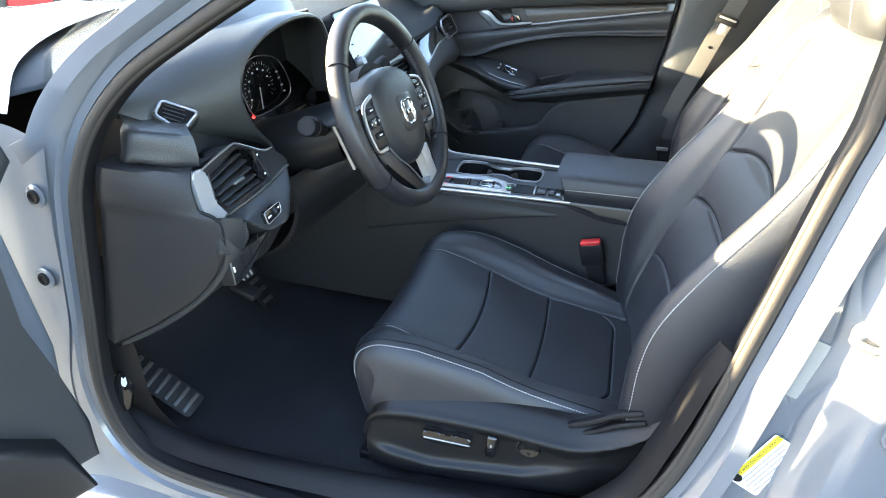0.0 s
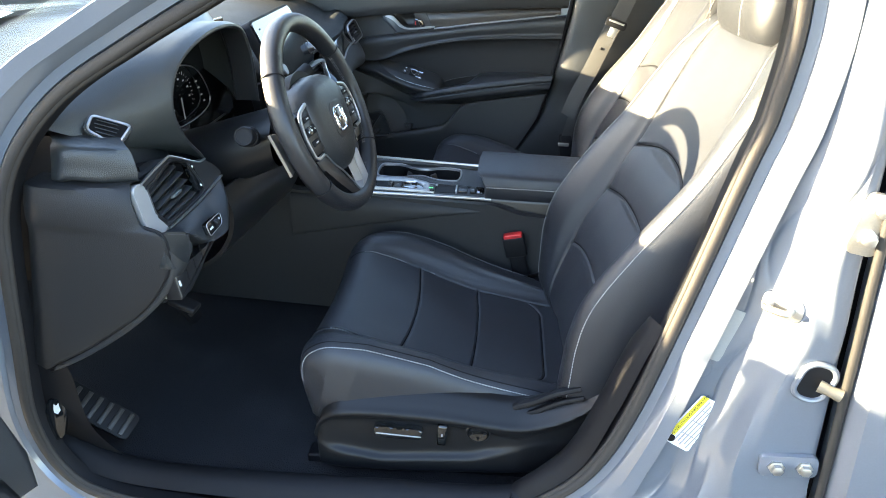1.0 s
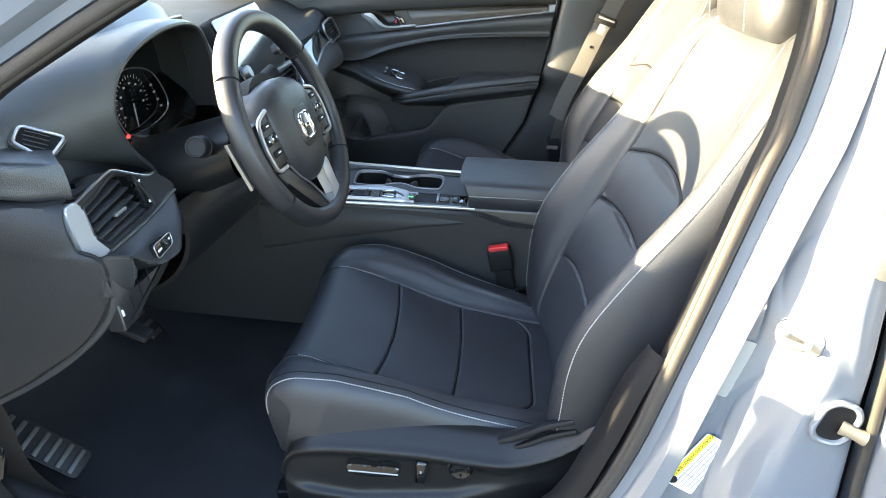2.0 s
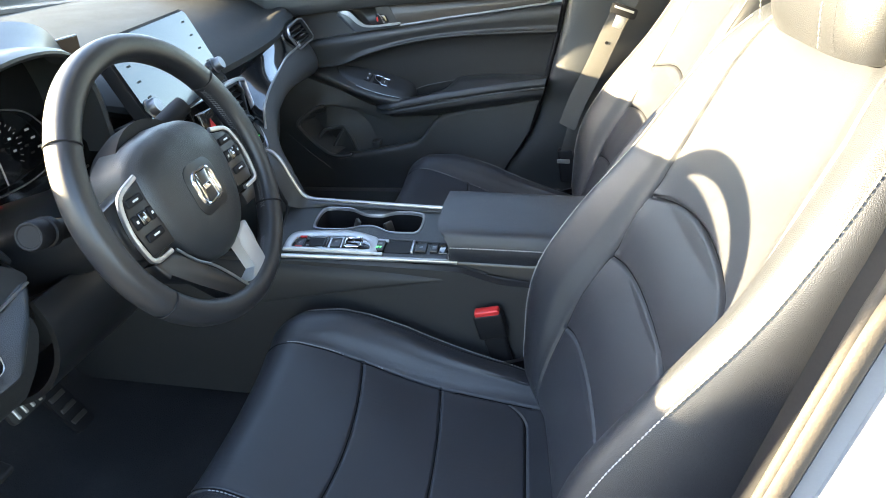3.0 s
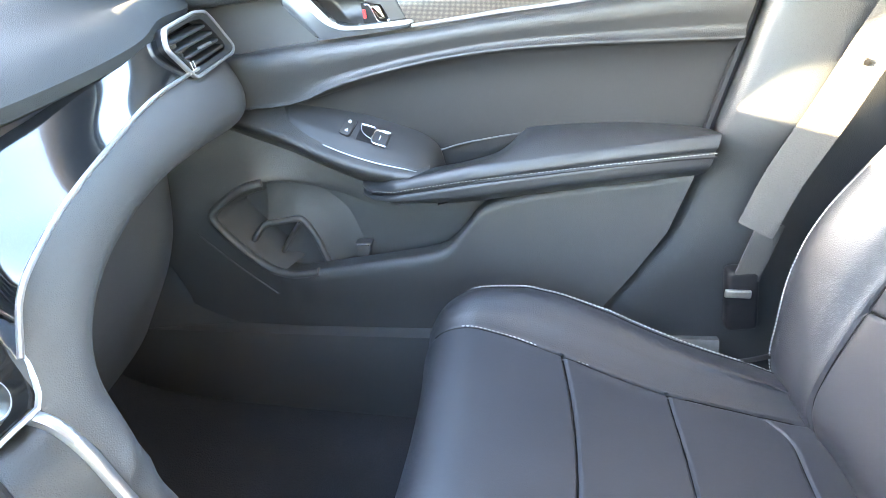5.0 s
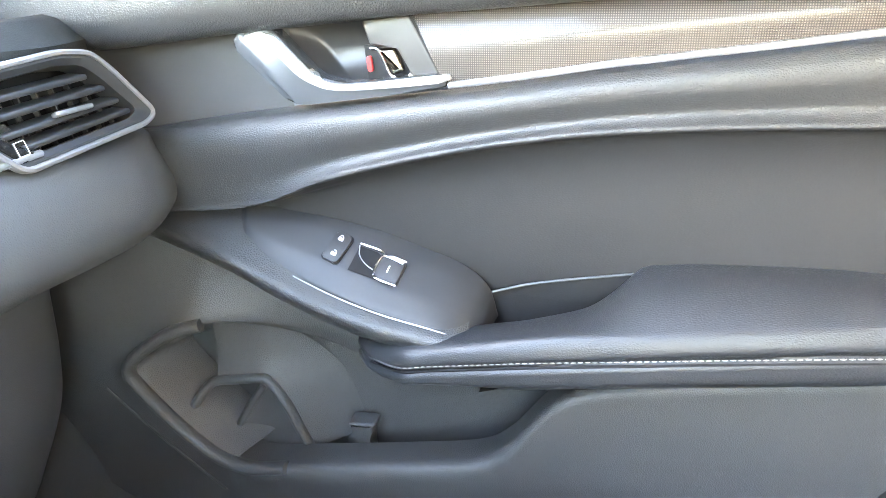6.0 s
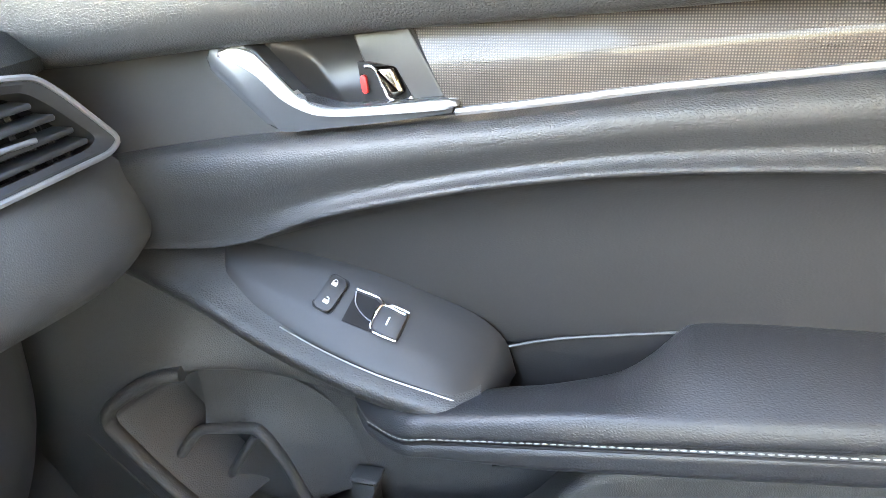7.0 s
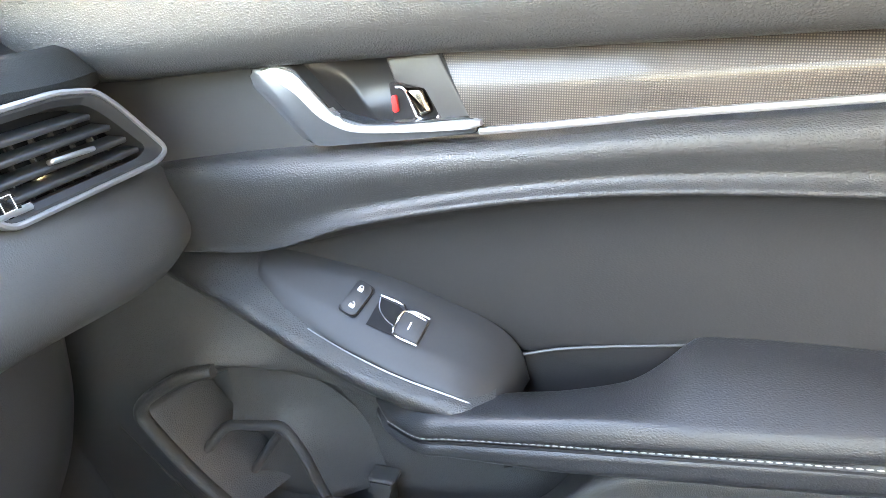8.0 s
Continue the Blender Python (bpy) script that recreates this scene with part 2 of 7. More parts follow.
def tube(points, radius, n=None, seg=10, closed=False, flat=None, up=(0, 0, 1), square=0.72):
    """A rod swept along a smooth curve. flat: its half width and half height instead of a radius."""
    p = np.asarray(points, float)
    if n:
        p = cr(np.vstack([p, p[:1]]) if closed else p, n + 1 if closed else n)
        p = p[:-1] if closed else p
    k = len(p)
    tang = np.roll(p, -1, 0) - np.roll(p, 1, 0)
    if not closed:
        tang[0], tang[-1] = p[1] - p[0], p[-1] - p[-2]
    tang /= np.linalg.norm(tang, axis=1, keepdims=True) + 1e-12
    side = np.cross(tang, np.asarray(up, float))
    side /= np.linalg.norm(side, axis=1, keepdims=True) + 1e-12
    rise = np.cross(side, tang)
    a = np.linspace(0, 2 * math.pi, seg, endpoint=False)
    rad = np.broadcast_to(np.asarray(radius if flat is None else 1.0, float), (k,))
    if flat is None:
        ca, sa = np.cos(a), np.sin(a)
    else:
        e = square
        ca, sa = np.sign(np.cos(a)) * np.abs(np.cos(a)) ** e * flat[0], np.sign(np.sin(a)) * np.abs(np.sin(a)) ** e * flat[1]
    g = p[:, None] + rad[:, None, None] * (side[:, None] * ca[None, :, None] + rise[:, None] * sa[None, :, None])
    me_v = g.reshape(-1, 3).tolist()
    faces = []
    for i in range(k if closed else k - 1):
        for j in range(seg):
            faces.append((i * seg + j, i * seg + (j + 1) % seg, (i + 1) % k * seg + (j + 1) % seg, (i + 1) % k * seg + j))
    if not closed:
        faces += [tuple(range(seg))[::-1], tuple((k - 1) * seg + j for j in range(seg))]
    bm = bmesh.new()
    vs = [bm.verts.new(v) for v in me_v]
    for f in faces:
        bm.faces.new([vs[i] for i in f])
    return bm


def soften(poly, r=0.008, n=4):
    """An outline with its corners rounded."""
    out = []
    for i, c in enumerate(poly):
        a, b, c = np.array(poly[i - 1]), np.array(poly[(i + 1) % len(poly)]), np.array(c)
        p = c + (a - c) / np.linalg.norm(a - c) * min(r, np.linalg.norm(a - c) * 0.45)
        q = c + (b - c) / np.linalg.norm(b - c) * min(r, np.linalg.norm(b - c) * 0.45)
        for t in np.linspace(0, 1, n):
            out.append(tuple((p * (1 - t) ** 2 + 2 * c * t * (1 - t) + q * t * t).tolist()))
    return out


def lathe(profile, m, seg=32):
    """A turned body: (radius, height) pairs about the pose's z axis."""
    a = np.linspace(0, 2 * math.pi, seg, endpoint=False)
    g = np.array([[(r * math.cos(t), r * math.sin(t), h) for t in a] for r, h in profile])
    bm = bmesh.new()
    vs = [[bm.verts.new(m @ Vector(v)) for v in row] for row in g]
    for i in range(len(vs) - 1):
        for j in range(seg):
            bm.faces.new((vs[i][j], vs[i][(j + 1) % seg], vs[i + 1][(j + 1) % seg], vs[i + 1][j]))
    bm.faces.new(vs[0][::-1])
    bm.faces.new(vs[-1])
    return bm


def stitches(points, pitch=0.005, length=0.0036, r=0.0009, off=(0, 0, 0)):
    """A row of single thread stitches along a curve."""
    p = np.asarray(points, float)
    total = np.linalg.norm(np.diff(p, axis=0), axis=1).sum()
    q = cr(p, max(3, int(total / pitch))) + np.asarray(off)
    verts, faces = [], []
    for i in range(len(q) - 1):
        d = q[i + 1] - q[i]
        d /= np.linalg.norm(d) + 1e-12
        s = np.cross(d, (0.31, 0.52, 0.79))
        s /= np.linalg.norm(s)
        u = np.cross(s, d)
        a, b = q[i], q[i] + d * length
        k = len(verts)
        for c, w in ((a, 0.5), (a * 0.5 + b * 0.5, 1.0), (b, 0.5)):
            for x, y in ((1, 0), (0, 1), (-1, 0), (0, -1)):
                verts.append((c + (s * x + u * y) * r * w).tolist())
        for lay in (0, 4):
            for j in range(4):
                faces.append((k + lay + j, k + lay + (j + 1) % 4, k + lay + 4 + (j + 1) % 4, k + lay + 4 + j))
        faces += [(k + 3, k + 2, k + 1, k), (k + 8, k + 9, k + 10, k + 11)]
    me = bpy.data.meshes.new("stitches")
    me.from_pydata(verts, [], faces)
    me.update()
    return me


def axes(origin, xa, za):
    """A pose with its x along xa and its z along za."""
    z = Vector(za).normalized()
    x = (Vector(xa) - z * Vector(xa).dot(z)).normalized()
    y = z.cross(x)
    return Matrix(((x.x, y.x, z.x, origin[0]), (x.y, y.y, z.y, origin[1]), (x.z, y.z, z.z, origin[2]), (0, 0, 0, 1)))


def moved(m, x=0.0, y=0.0, z=0.0):
    return Matrix.Translation((x, y, z)) @ m


# ---- passenger door trim ----


def lay(x, y, z):
    return list(zip(x, y, z))


def trimmed(grid):
    """Draws the rear end of a trim piece in to the slanting rear edge of the door."""
    g = np.array(grid)
    r = np.interp(g[:, :, 2], [0.38, 0.495, 0.56, 0.634, 0.73, 0.817, 0.90, 0.99, 1.07], [-0.10, -0.075, -0.034, 0.008, 0.036, 0.054, 0.068, 0.079, 0.085])
    k = g[:, :, 0] > -0.30
    g[:, :, 0] = np.where(k, -0.30 + (g[:, :, 0] + 0.30) * (r + 0.30) / 0.39, g[:, :, 0])
    return g


def door_trim():
    d = thing("door_trim", (-0.3, 1.69, 0.40), "black passenger door trim with stitched armrest and silver handle, closed", "door panel")
    X = [-0.80, -0.733, -0.645, -0.54, -0.466, -0.393, -0.32, -0.237, -0.129, 0.0, 0.09]
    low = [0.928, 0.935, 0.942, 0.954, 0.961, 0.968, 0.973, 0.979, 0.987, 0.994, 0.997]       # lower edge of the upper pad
    line = [0.842, 0.856, 0.873, 0.891, 0.900, 0.9095, 0.919, 0.932, 0.946, 0.964, 0.975]      # silver line
    crest = [0.792, 0.796, 0.802, 0.814, 0.841, 0.861, 0.877, 0.889, 0.897, 0.902, 0.905]     # ridge over the insert
    one = np.ones(len(X))
    low_, line_, crest_ = np.array(low), np.array(line), np.array(crest)
    facing = Matrix(((1, 0, 0, 0), (0, 0, -1, 0), (0, 1, 0, 0), (0, 0, 0, 1)))     # outlines given as (x, z), drawn out towards the seats

    def out(y):
        return moved(facing, y=y)
    top = patch([lay(X, one * 1.735, one * 1.075), lay(X, one * 1.695, one * 1.070), lay(X, one * 1.668, one * 1.050), lay(X, one * 1.660, one * 1.030),
                 lay(X, one * 1.661, low_ + 0.030), lay(X, one * 1.668, low_ + 0.010), lay(X, one * 1.676, low_ + 0.002), lay(X, one * 1.690, low_), lay(X, one * 1.712, low_)], 80, 40)
    part("upper_pad", sheet(trimmed(top)), DOORSOFT, d)
    band = patch([lay(X, one * 1.704, low_ + 0.004), lay(X, one * 1.705, low_ * 0.5 + line_ * 0.5), lay(X, one * 1.704, line_ + 0.010), lay(X, one * 1.703, line_ - 0.004)], 60, 12)
    band = trimmed(band)
    part("trim_band", sheet(band[:, :int(np.sum(band[6, :, 0] < -0.490))]), BANDGREY, d, "smooth dark grey trim band")
    h = line_ - crest_
    bead = np.array([0, 0, 0, 0.05, 0.7, 1, 1, 1, 1, 1, 1])      # the ridge grows out of the roll behind the switch pod
    roll = patch([lay(X, one * 1.706, line_ - 0.002), lay(X, one * 1.692, line_ - 0.003), lay(X, one * 1.6835, line_ - 0.08 * h), lay(X, one * 1.6770, line_ - 0.18 * h), lay(X, one * 1.6745, line_ - 0.30 * h),
                  lay(X, one * 1.6750, crest_ + 0.52 * h), lay(X, 1.6768 + 0.0018 * bead, crest_ + 0.34 * h), lay(X, 1.6780 + 0.0034 * bead, crest_ + 0.19 * h), lay(X, 1.6780 + 0.0010 * bead, crest_ + 0.085 * h),
                  lay(X, 1.6775 - 0.0044 * bead, crest_), lay(X, one * 1.6755, crest_ - 0.004), lay(X, one * 1.690, crest_ - 0.005), lay(X, one * 1.712, crest_ - 0.004)], 100, 80)
    part("waist_roll", sheet(trimmed(roll)), DOORSOFT, d)
    # the insert swells a little between ridge and armrest
    IX = [-0.60, -0.53, -0.42, -0.30, -0.19, -0.08, 0.09]
    it = np.interp(IX, X, crest)
    ib = np.array([0.780, 0.775, 0.757, 0.735, 0.735, 0.735, 0.740])
    i1 = np.ones(len(IX))
    ins = patch([lay(IX, i1 * 1.6790, it - 0.0030), lay(IX, i1 * 1.6880, it - 0.0085), lay(IX, i1 * 1.6960, it * 0.83 + ib * 0.17), lay(IX, i1 * 1.6995, it * 0.68 + ib * 0.32), lay(IX, i1 * 1.7005, it * 0.5 + ib * 0.5), lay(IX, i1 * 1.7020, it * 0.2 + ib * 0.8), lay(IX, i1 * 1.706, ib)], 60, 30)
    part("insert", sheet(trimmed(ins)), DOORINSERT, d)
    # switch pod with its front roll
    rim_b = cr([(-0.665, 1.690, 0.797), (-0.600, 1.700, 0.803), (-0.560, 1.704, 0.803), (-0.486, 1.705, 0.794), (-0.435, 1.705, 0.785), (-0.386, 1.705, 0.770), (-0.345, 1.704, 0.754)], 70)
    rim_f = cr([(-0.668, 1.682, 0.795), (-0.566, 1.656, 0.777), (-0.512, 1.648, 0.757), (-0.460, 1.643, 0.739), (-0.411, 1.639, 0.728), (-0.355, 1.637, 0.721), (-0.335, 1.641, 0.716)], 70)
    pod = np.stack([rim_b, rim_b * 0.66 + rim_f * 0.34, rim_b * 0.3 + rim_f * 0.7, rim_b * 0.08 + rim_f * 0.92, rim_f + (0, 0, 0.001),
                    rim_f + (0, -0.004, -0.003), rim_f + (0, -0.004, -0.009), rim_f + (0, 0.002, -0.018), rim_f + (0, 0.018, -0.030), rim_f + (0, 0.045, -0.044), rim_f + (0, 0.075, -0.060)])
    part("switch_pod", sheet(np.stack([cr(pod[:, i], 44) for i in range(70)], 1)), DOORSOFT, d)
    plate_b = cr([(-0.562, 1.702, 0.8025), (-0.486, 1.703, 0.7945), (-0.435, 1.703, 0.7855), (-0.386, 1.703, 0.7705), (-0.352, 1.702, 0.7585), (-0.330, 1.700, 0.742), (-0.320, 1.699, 0.716)], 64)
    plate_f = cr([(-0.553, 1.678, 0.784), (-0.540, 1.6685, 0.776), (-0.519, 1.661, 0.7665), (-0.464, 1.6515, 0.7475), (-0.414, 1.6455, 0.7350), (-0.362, 1.6435, 0.7255), (-0.342, 1.647, 0.7175), (-0.330, 1.655, 0.705)], 64)

    def on_plate(u, v):
        i = u * 63
        return np.array([np.interp(i, range(64), (plate_b * (1 - v) + plate_f * v)[:, k]) for k in range(3)]) + (0, 0, 0.0056)
    rows = []
    for i in range(64):
        e = min(1.0, i / 2.0, (63 - i) / 2.0)
        rows.append([plate_b[i] * (1 - v) + plate_f[i] * v + (0, 0, 0.0056 * e * up) for v, up in ((0, 0.0), (0.03, 0.8), (0.07, 1.0), (0.3, 1.0), (0.5, 1.0), (0.66, 1.0), (0.72, 0.96), (0.78, 0.80), (0.90, 0.42), (0.97, 0.2), (1.0, -0.15), (1.0, -0.8))])
    part("switch_plate", sheet(np.array(rows), thick=-0.004), PLATEPLASTIC, d, "smooth black plastic switch plate")
    part("plate_line", tube(plate_f[18:58] + (0, -0.0012, 0.0002), 0.0006, None, 6), SATIN, d, "thin silver edge line")

    def plate_pose(u, v):
        p = on_plate(u, v)
        return axes(p, on_plate(u + 0.05, v) - p, np.cross(on_plate(u + 0.05, v) - p, on_plate(u, v - 0.1) - p))
    lock = plate_pose(0.400, 0.46)
    part("switch_bezel", prism(rounded(0.0185, 0.0310, 0.0045), 0.0006, lock @ pose(0, 0, -0.0002, 0, 0, -8)), DARK, d)
    lk = part("lock_switch", prism(rounded(0.0160, 0.0285, 0.0040), 0.0034, lock @ pose(0, 0, 0, 0, 0, -8), 0.0012, 3), PLATEPLASTIC, d)
    for s in (-1, 1):
        mk = lock @ pose(0, s * 0.0075, 0.0036, 0, 0, -8)
        part("lock_mark", rbox((0.0046, 0.0030, 0.0004), mk, 0), WHITE, lk)
        part("lock_mark", tube([mk @ Vector((0.0018 * math.cos(a) - 0.0002, 0.0014 + 0.0022 * math.sin(a), 0)) for a in np.linspace(0, math.pi * (1.0 if s > 0 else 0.7), 8)], 0.0003, None, 5, up=(0, 0, 1)), WHITE, lk)
    win = plate_pose(0.548, 0.52)
    part("switch_well", prism([(-0.021, 0.013), (-0.004, 0.013), (0.008, 0.008), (0.008, -0.012), (-0.021, -0.012)], 0.0008, win @ pose(0, 0, -0.0002)), DARK, d)
    ws = part("window_switch", prism(soften([(0.001, 0.009), (0.007, 0.0115), (0.024, 0.0115), (0.024, -0.0115), (0.005, -0.0115), (0.001, -0.008)], 0.002, 3), 0.0040, win, 0.0012, 3), PLATEPLASTIC, d)
    part("switch_trim", tube([win @ Vector(v) for v in ((0.024, 0.012, 0.0042), (0.012, 0.0125, 0.0042), (0.005, 0.0110, 0.004), (-0.002, 0.0145, 0.0030), (-0.021, 0.0150, 0.0016))], 0.0010, 30, 6), CHROME, ws, "chrome edging")
    part("switch_trim", tube([win @ Vector(v) for v in ((0.024, -0.012, 0.0042), (0.008, -0.012, 0.0046), (0.002, -0.009, 0.0048), (0.0015, 0.006, 0.0048), (0.006, 0.0105, 0.0046), (0.022, 0.0095, 0.0046))], 0.0010, 30, 6), CHROME, ws, "chrome edging")
    part("switch_trim", tube([win @ Vector(v) for v in ((-0.021, 0.0130, 0.0014), (-0.017, 0.004, 0.0012), (-0.008, -0.002, 0.0012), (0.002, -0.005, 0.0020))], 0.0005, 24, 6), SATIN, ws, "chrome edging")
    part("switch_mark", rbox((0.0012, 0.0066, 0.0004), win @ pose(0.012, 0, 0.0043), 0), WHITE, ws)
    # armrest
    ax_ = [-0.440, -0.422, -0.390, -0.366, -0.330, -0.287, -0.248, -0.229, -0.211, -0.194, -0.180, -0.130, -0.050, 0.010, 0.090]
    st0 = np.array([(-0.440, 1.664, 0.690), (-0.422, 1.645, 0.690), (-0.390, 1.626, 0.696), (-0.280, 1.620, 0.719), (-0.100, 1.619, 0.7475), (0.010, 1.621, 0.762), (0.090, 1.625, 0.771)])
    st = np.c_[ax_, np.interp(ax_, st0[:, 0], st0[:, 1]), np.interp(ax_, st0[:, 0], st0[:, 2])]
    rise = np.interp(ax_, [-0.440, -0.422, -0.39, -0.27, 0.09], [0.009, 0.012, 0.015, 0.019, 0.019])
    back_y = np.array([1.665, 1.658, 1.650, 1.652, 1.664, 1.670, 1.677, 1.682, 1.690, 1.699, 1.704, 1.707, 1.707, 1.706, 1.704])
    back_z = np.array([0.697, 0.700, 0.707, 0.714, 0.723, 0.730, 0.738, 0.744, 0.755, 0.769, 0.775, 0.780, 0.783, 0.782, 0.776])
    thin = np.interp(ax_, st0[:, 0], [0.15, 0.30, 0.55, 0.9, 1, 1, 1])[:, None]
    rows = [np.c_[st[:, 0], back_y + 0.006, back_z - 0.010], np.c_[st[:, 0], back_y + 0.002, back_z - 0.001], np.c_[st[:, 0], back_y * 0.9 + st[:, 1] * 0.1, back_z * 0.9 + (st[:, 2] + rise) * 0.1 + 0.0015], np.c_[st[:, 0], back_y * 0.5 + st[:, 1] * 0.5, back_z * 0.6 + (st[:, 2] + rise) * 0.4 + 0.003],
            st + np.c_[rise * 0, rise * 0 + 0.008, rise * 1.05], st + np.c_[rise * 0, rise * 0 + 0.002, rise * 0.78], st + (0, -0.001, 0.005), st + (0, 0, 0.001),
            st + (0, 0.003, -0.0032), st + (0, 0.000, -0.0075), st + (0, -0.0005, -0.012), st + thin * (0, 0.004, -0.028), st + thin * (0, 0.030, -0.050) + (0, 0.010, 0), st + thin * (0, 0.050, -0.064) + (0, 0.03, 0)]
    arm = part("armrest", sheet(trimmed(patch([r.tolist() for r in rows], 110, 90))), DOORARM, d, "black grained leather armrest")
    part("stitching", stitches((st[1:-1] + (0, -0.0022, 0.0022)).tolist() + [(0.046, 1.6205, 0.7682)], 0.0052, 0.0038, 0.0006), ARMTHREAD, arm, "pale thread")
    part("seam_cord", tube((st[1:-1] + (0, 0.0010, -0.0034)).tolist() + [(0.046, 1.623, 0.762)], 0.0012, 60, 6), DARK, arm)
    # grip pocket between pod and armrest
    g1 = cr([(-0.326, 1.7005, 0.738), (-0.295, 1.7015, 0.748), (-0.253, 1.7025, 0.757), (-0.198, 1.704, 0.767), (-0.178, 1.705, 0.772)], 24)
    gp = np.stack([g1, g1 + (0, 0.006, -0.01), g1 + (0, 0.006, -0.05), g1 + (0, -0.02, -0.07), g1 + (0, -0.06, -0.065)])
    part("grip_pocket", sheet(gp), DOORINSERT, d)
    part("pocket_lip", tube(g1[:20] + (0, -0.002, 0.0005), 0.0012, None, 6), BANDGREY, d)
    # map pocket wall
    E = np.array([(-0.590, 1.655, 0.546), (-0.560, 1.650, 0.542), (-0.520, 1.648, 0.549), (-0.400, 1.648, 0.573),
                  (-0.330, 1.648, 0.590), (-0.300, 1.650, 0.612), (-0.265, 1.653, 0.650), (-0.240, 1.655, 0.668), (-0.200, 1.657, 0.681), (-0.120, 1.658, 0.694), (0.000, 1.658, 0.711), (0.085, 1.658, 0.724)])
    low_rows = [E + (0, 0.045, -0.004), E + (0, 0.012, 0.0010), E + (0, 0.005, 0.0008), E + (0, 0.001, -0.002), E + (0, -0.001, -0.008), E + (0, 0.000, -0.022)]
    for k, y in ((0.45, 1.662), (0.72, 1.668), (1.0, 1.676)):
        low_rows.append(np.c_[E[:, 0], E[:, 1] * 0 + y, E[:, 2] * (1 - k) + 0.385 * k + 0.03 * k * (E[:, 0] + 0.5)])
    part("lower_panel", sheet(trimmed(patch([r.tolist() for r in low_rows], 110, 60))), DOORHARD, d)
    part("pocket_back", sheet(patch([lay([-0.80, -0.5, -0.2, 0.09], [1.722] * 4, [0.80] * 4), lay([-0.80, -0.5, -0.2, 0.09], [1.722] * 4, [0.46] * 4)], 20, 12)), DOORHARD, d)
    # raised frame round the pocket's front, with its inner cheek
    P = np.array([(-0.600, 1.664, 0.691), (-0.625, 1.658, 0.685), (-0.650, 1.655, 0.670), (-0.677, 1.654, 0.648), (-0.684, 1.654, 0.632), (-0.675, 1.654, 0.616), (-0.640, 1.653, 0.580), (-0.604, 1.651, 0.553), (-0.582, 1.650, 0.5445), (-0.556, 1.649, 0.5425), (-0.520, 1.650, 0.549)])
    part("pocket_frame", tube(cr(P, 90), np.interp(np.linspace(0, 1, 90), [0, 0.12, 0.9, 1], [0.35, 1, 1, 0.6]), None, 16, flat=(0.0062, 0.0075), up=(0, -1, 0), square=0.9), DOORHARD, d, "raised grained pocket frame")
    Pc = cr(P[:9], 70)
    inn = np.array([(0.010, 0.0, -0.006)] * 24 + [(0.012, 0.0, 0.004)] * 46, float)
    inn = np.stack([np.convolve(np.r_[[inn[0, k]] * 8, inn[:, k], [inn[-1, k]] * 8], np.ones(17) / 17, "valid") for k in range(3)], 1)
    cheek = [Pc + (0, 0.003, 0), Pc + inn * 0.5 + (0, 0.010, 0), Pc + inn * 1.0 + (0, 0.022, 0), Pc + inn * 1.7 + (0, 0.040, 0), Pc + inn * 2.6 + (0, 0.066, 0)]
    part("pocket_cheek", sheet(np.stack([cr(np.stack([c[i] for c in cheek]), 14) for i in range(70)], 1)), DOORHARD, d)
    upper = [[(-0.80, 1.675, 0.80), (-0.70, 1.680, 0.80), (-0.62, 1.690, 0.79), (-0.52, 1.705, 0.77), (-0.40, 1.718, 0.74)],
             [(-0.80, 1.672, 0.73), (-0.70, 1.672, 0.73), (-0.62, 1.682, 0.735), (-0.52, 1.704, 0.73), (-0.40, 1.718, 0.70)],
             [(-0.80, 1.668, 0.655), (-0.677, 1.658, 0.655), (-0.612, 1.664, 0.694), (-0.52, 1.702, 0.685), (-0.40, 1.720, 0.66)],
             [(-0.80, 1.668, 0.645), (-0.677, 1.662, 0.648), (-0.600, 1.676, 0.686), (-0.51, 1.712, 0.665), (-0.40, 1.7215, 0.62)]]
    part("front_skin", sheet(patch(upper, 50, 30)), DOORHARD, d)
    left = [[(-0.82, 1.668, 0.655), (-0.74, 1.662, 0.653), (-0.677, 1.658, 0.650)], [(-0.82, 1.668, 0.632), (-0.74, 1.662, 0.632), (-0.684, 1.658, 0.632)], [(-0.82, 1.668, 0.600), (-0.74, 1.662, 0.602), (-0.664, 1.657, 0.602)],
            [(-0.80, 1.668, 0.560), (-0.71, 1.662, 0.560), (-0.616, 1.656, 0.560)], [(-0.78, 1.668, 0.530), (-0.68, 1.662, 0.532), (-0.580, 1.654, 0.540)], [(-0.76, 1.672, 0.47), (-0.67, 1.668, 0.47), (-0.56, 1.662, 0.47)], [(-0.76, 1.678, 0.39), (-0.67, 1.676, 0.39), (-0.55, 1.674, 0.39)]]
    part("front_skin", sheet(patch(left, 30, 40)), DOORHARD, d)
    # bottle holder: rounded ridge, hollow and slanting cheek
    B = [(-0.648, 1.672, 0.560), (-0.640, 1.675, 0.576), (-0.628, 1.680, 0.594), (-0.619, 1.686, 0.606), (-0.609, 1.689, 0.612), (-0.586, 1.690, 0.6165), (-0.560, 1.690, 0.6215), (-0.549, 1.690, 0.617), (-0.534, 1.692, 0.591), (-0.523, 1.695, 0.558), (-0.514, 1.697, 0.535)]
    part("bottle_rim", tube(B, 0.0, 70, 14, flat=(0.0050, 0.0060), up=(0, -1, 0), square=0.95), DOORHARD, d)
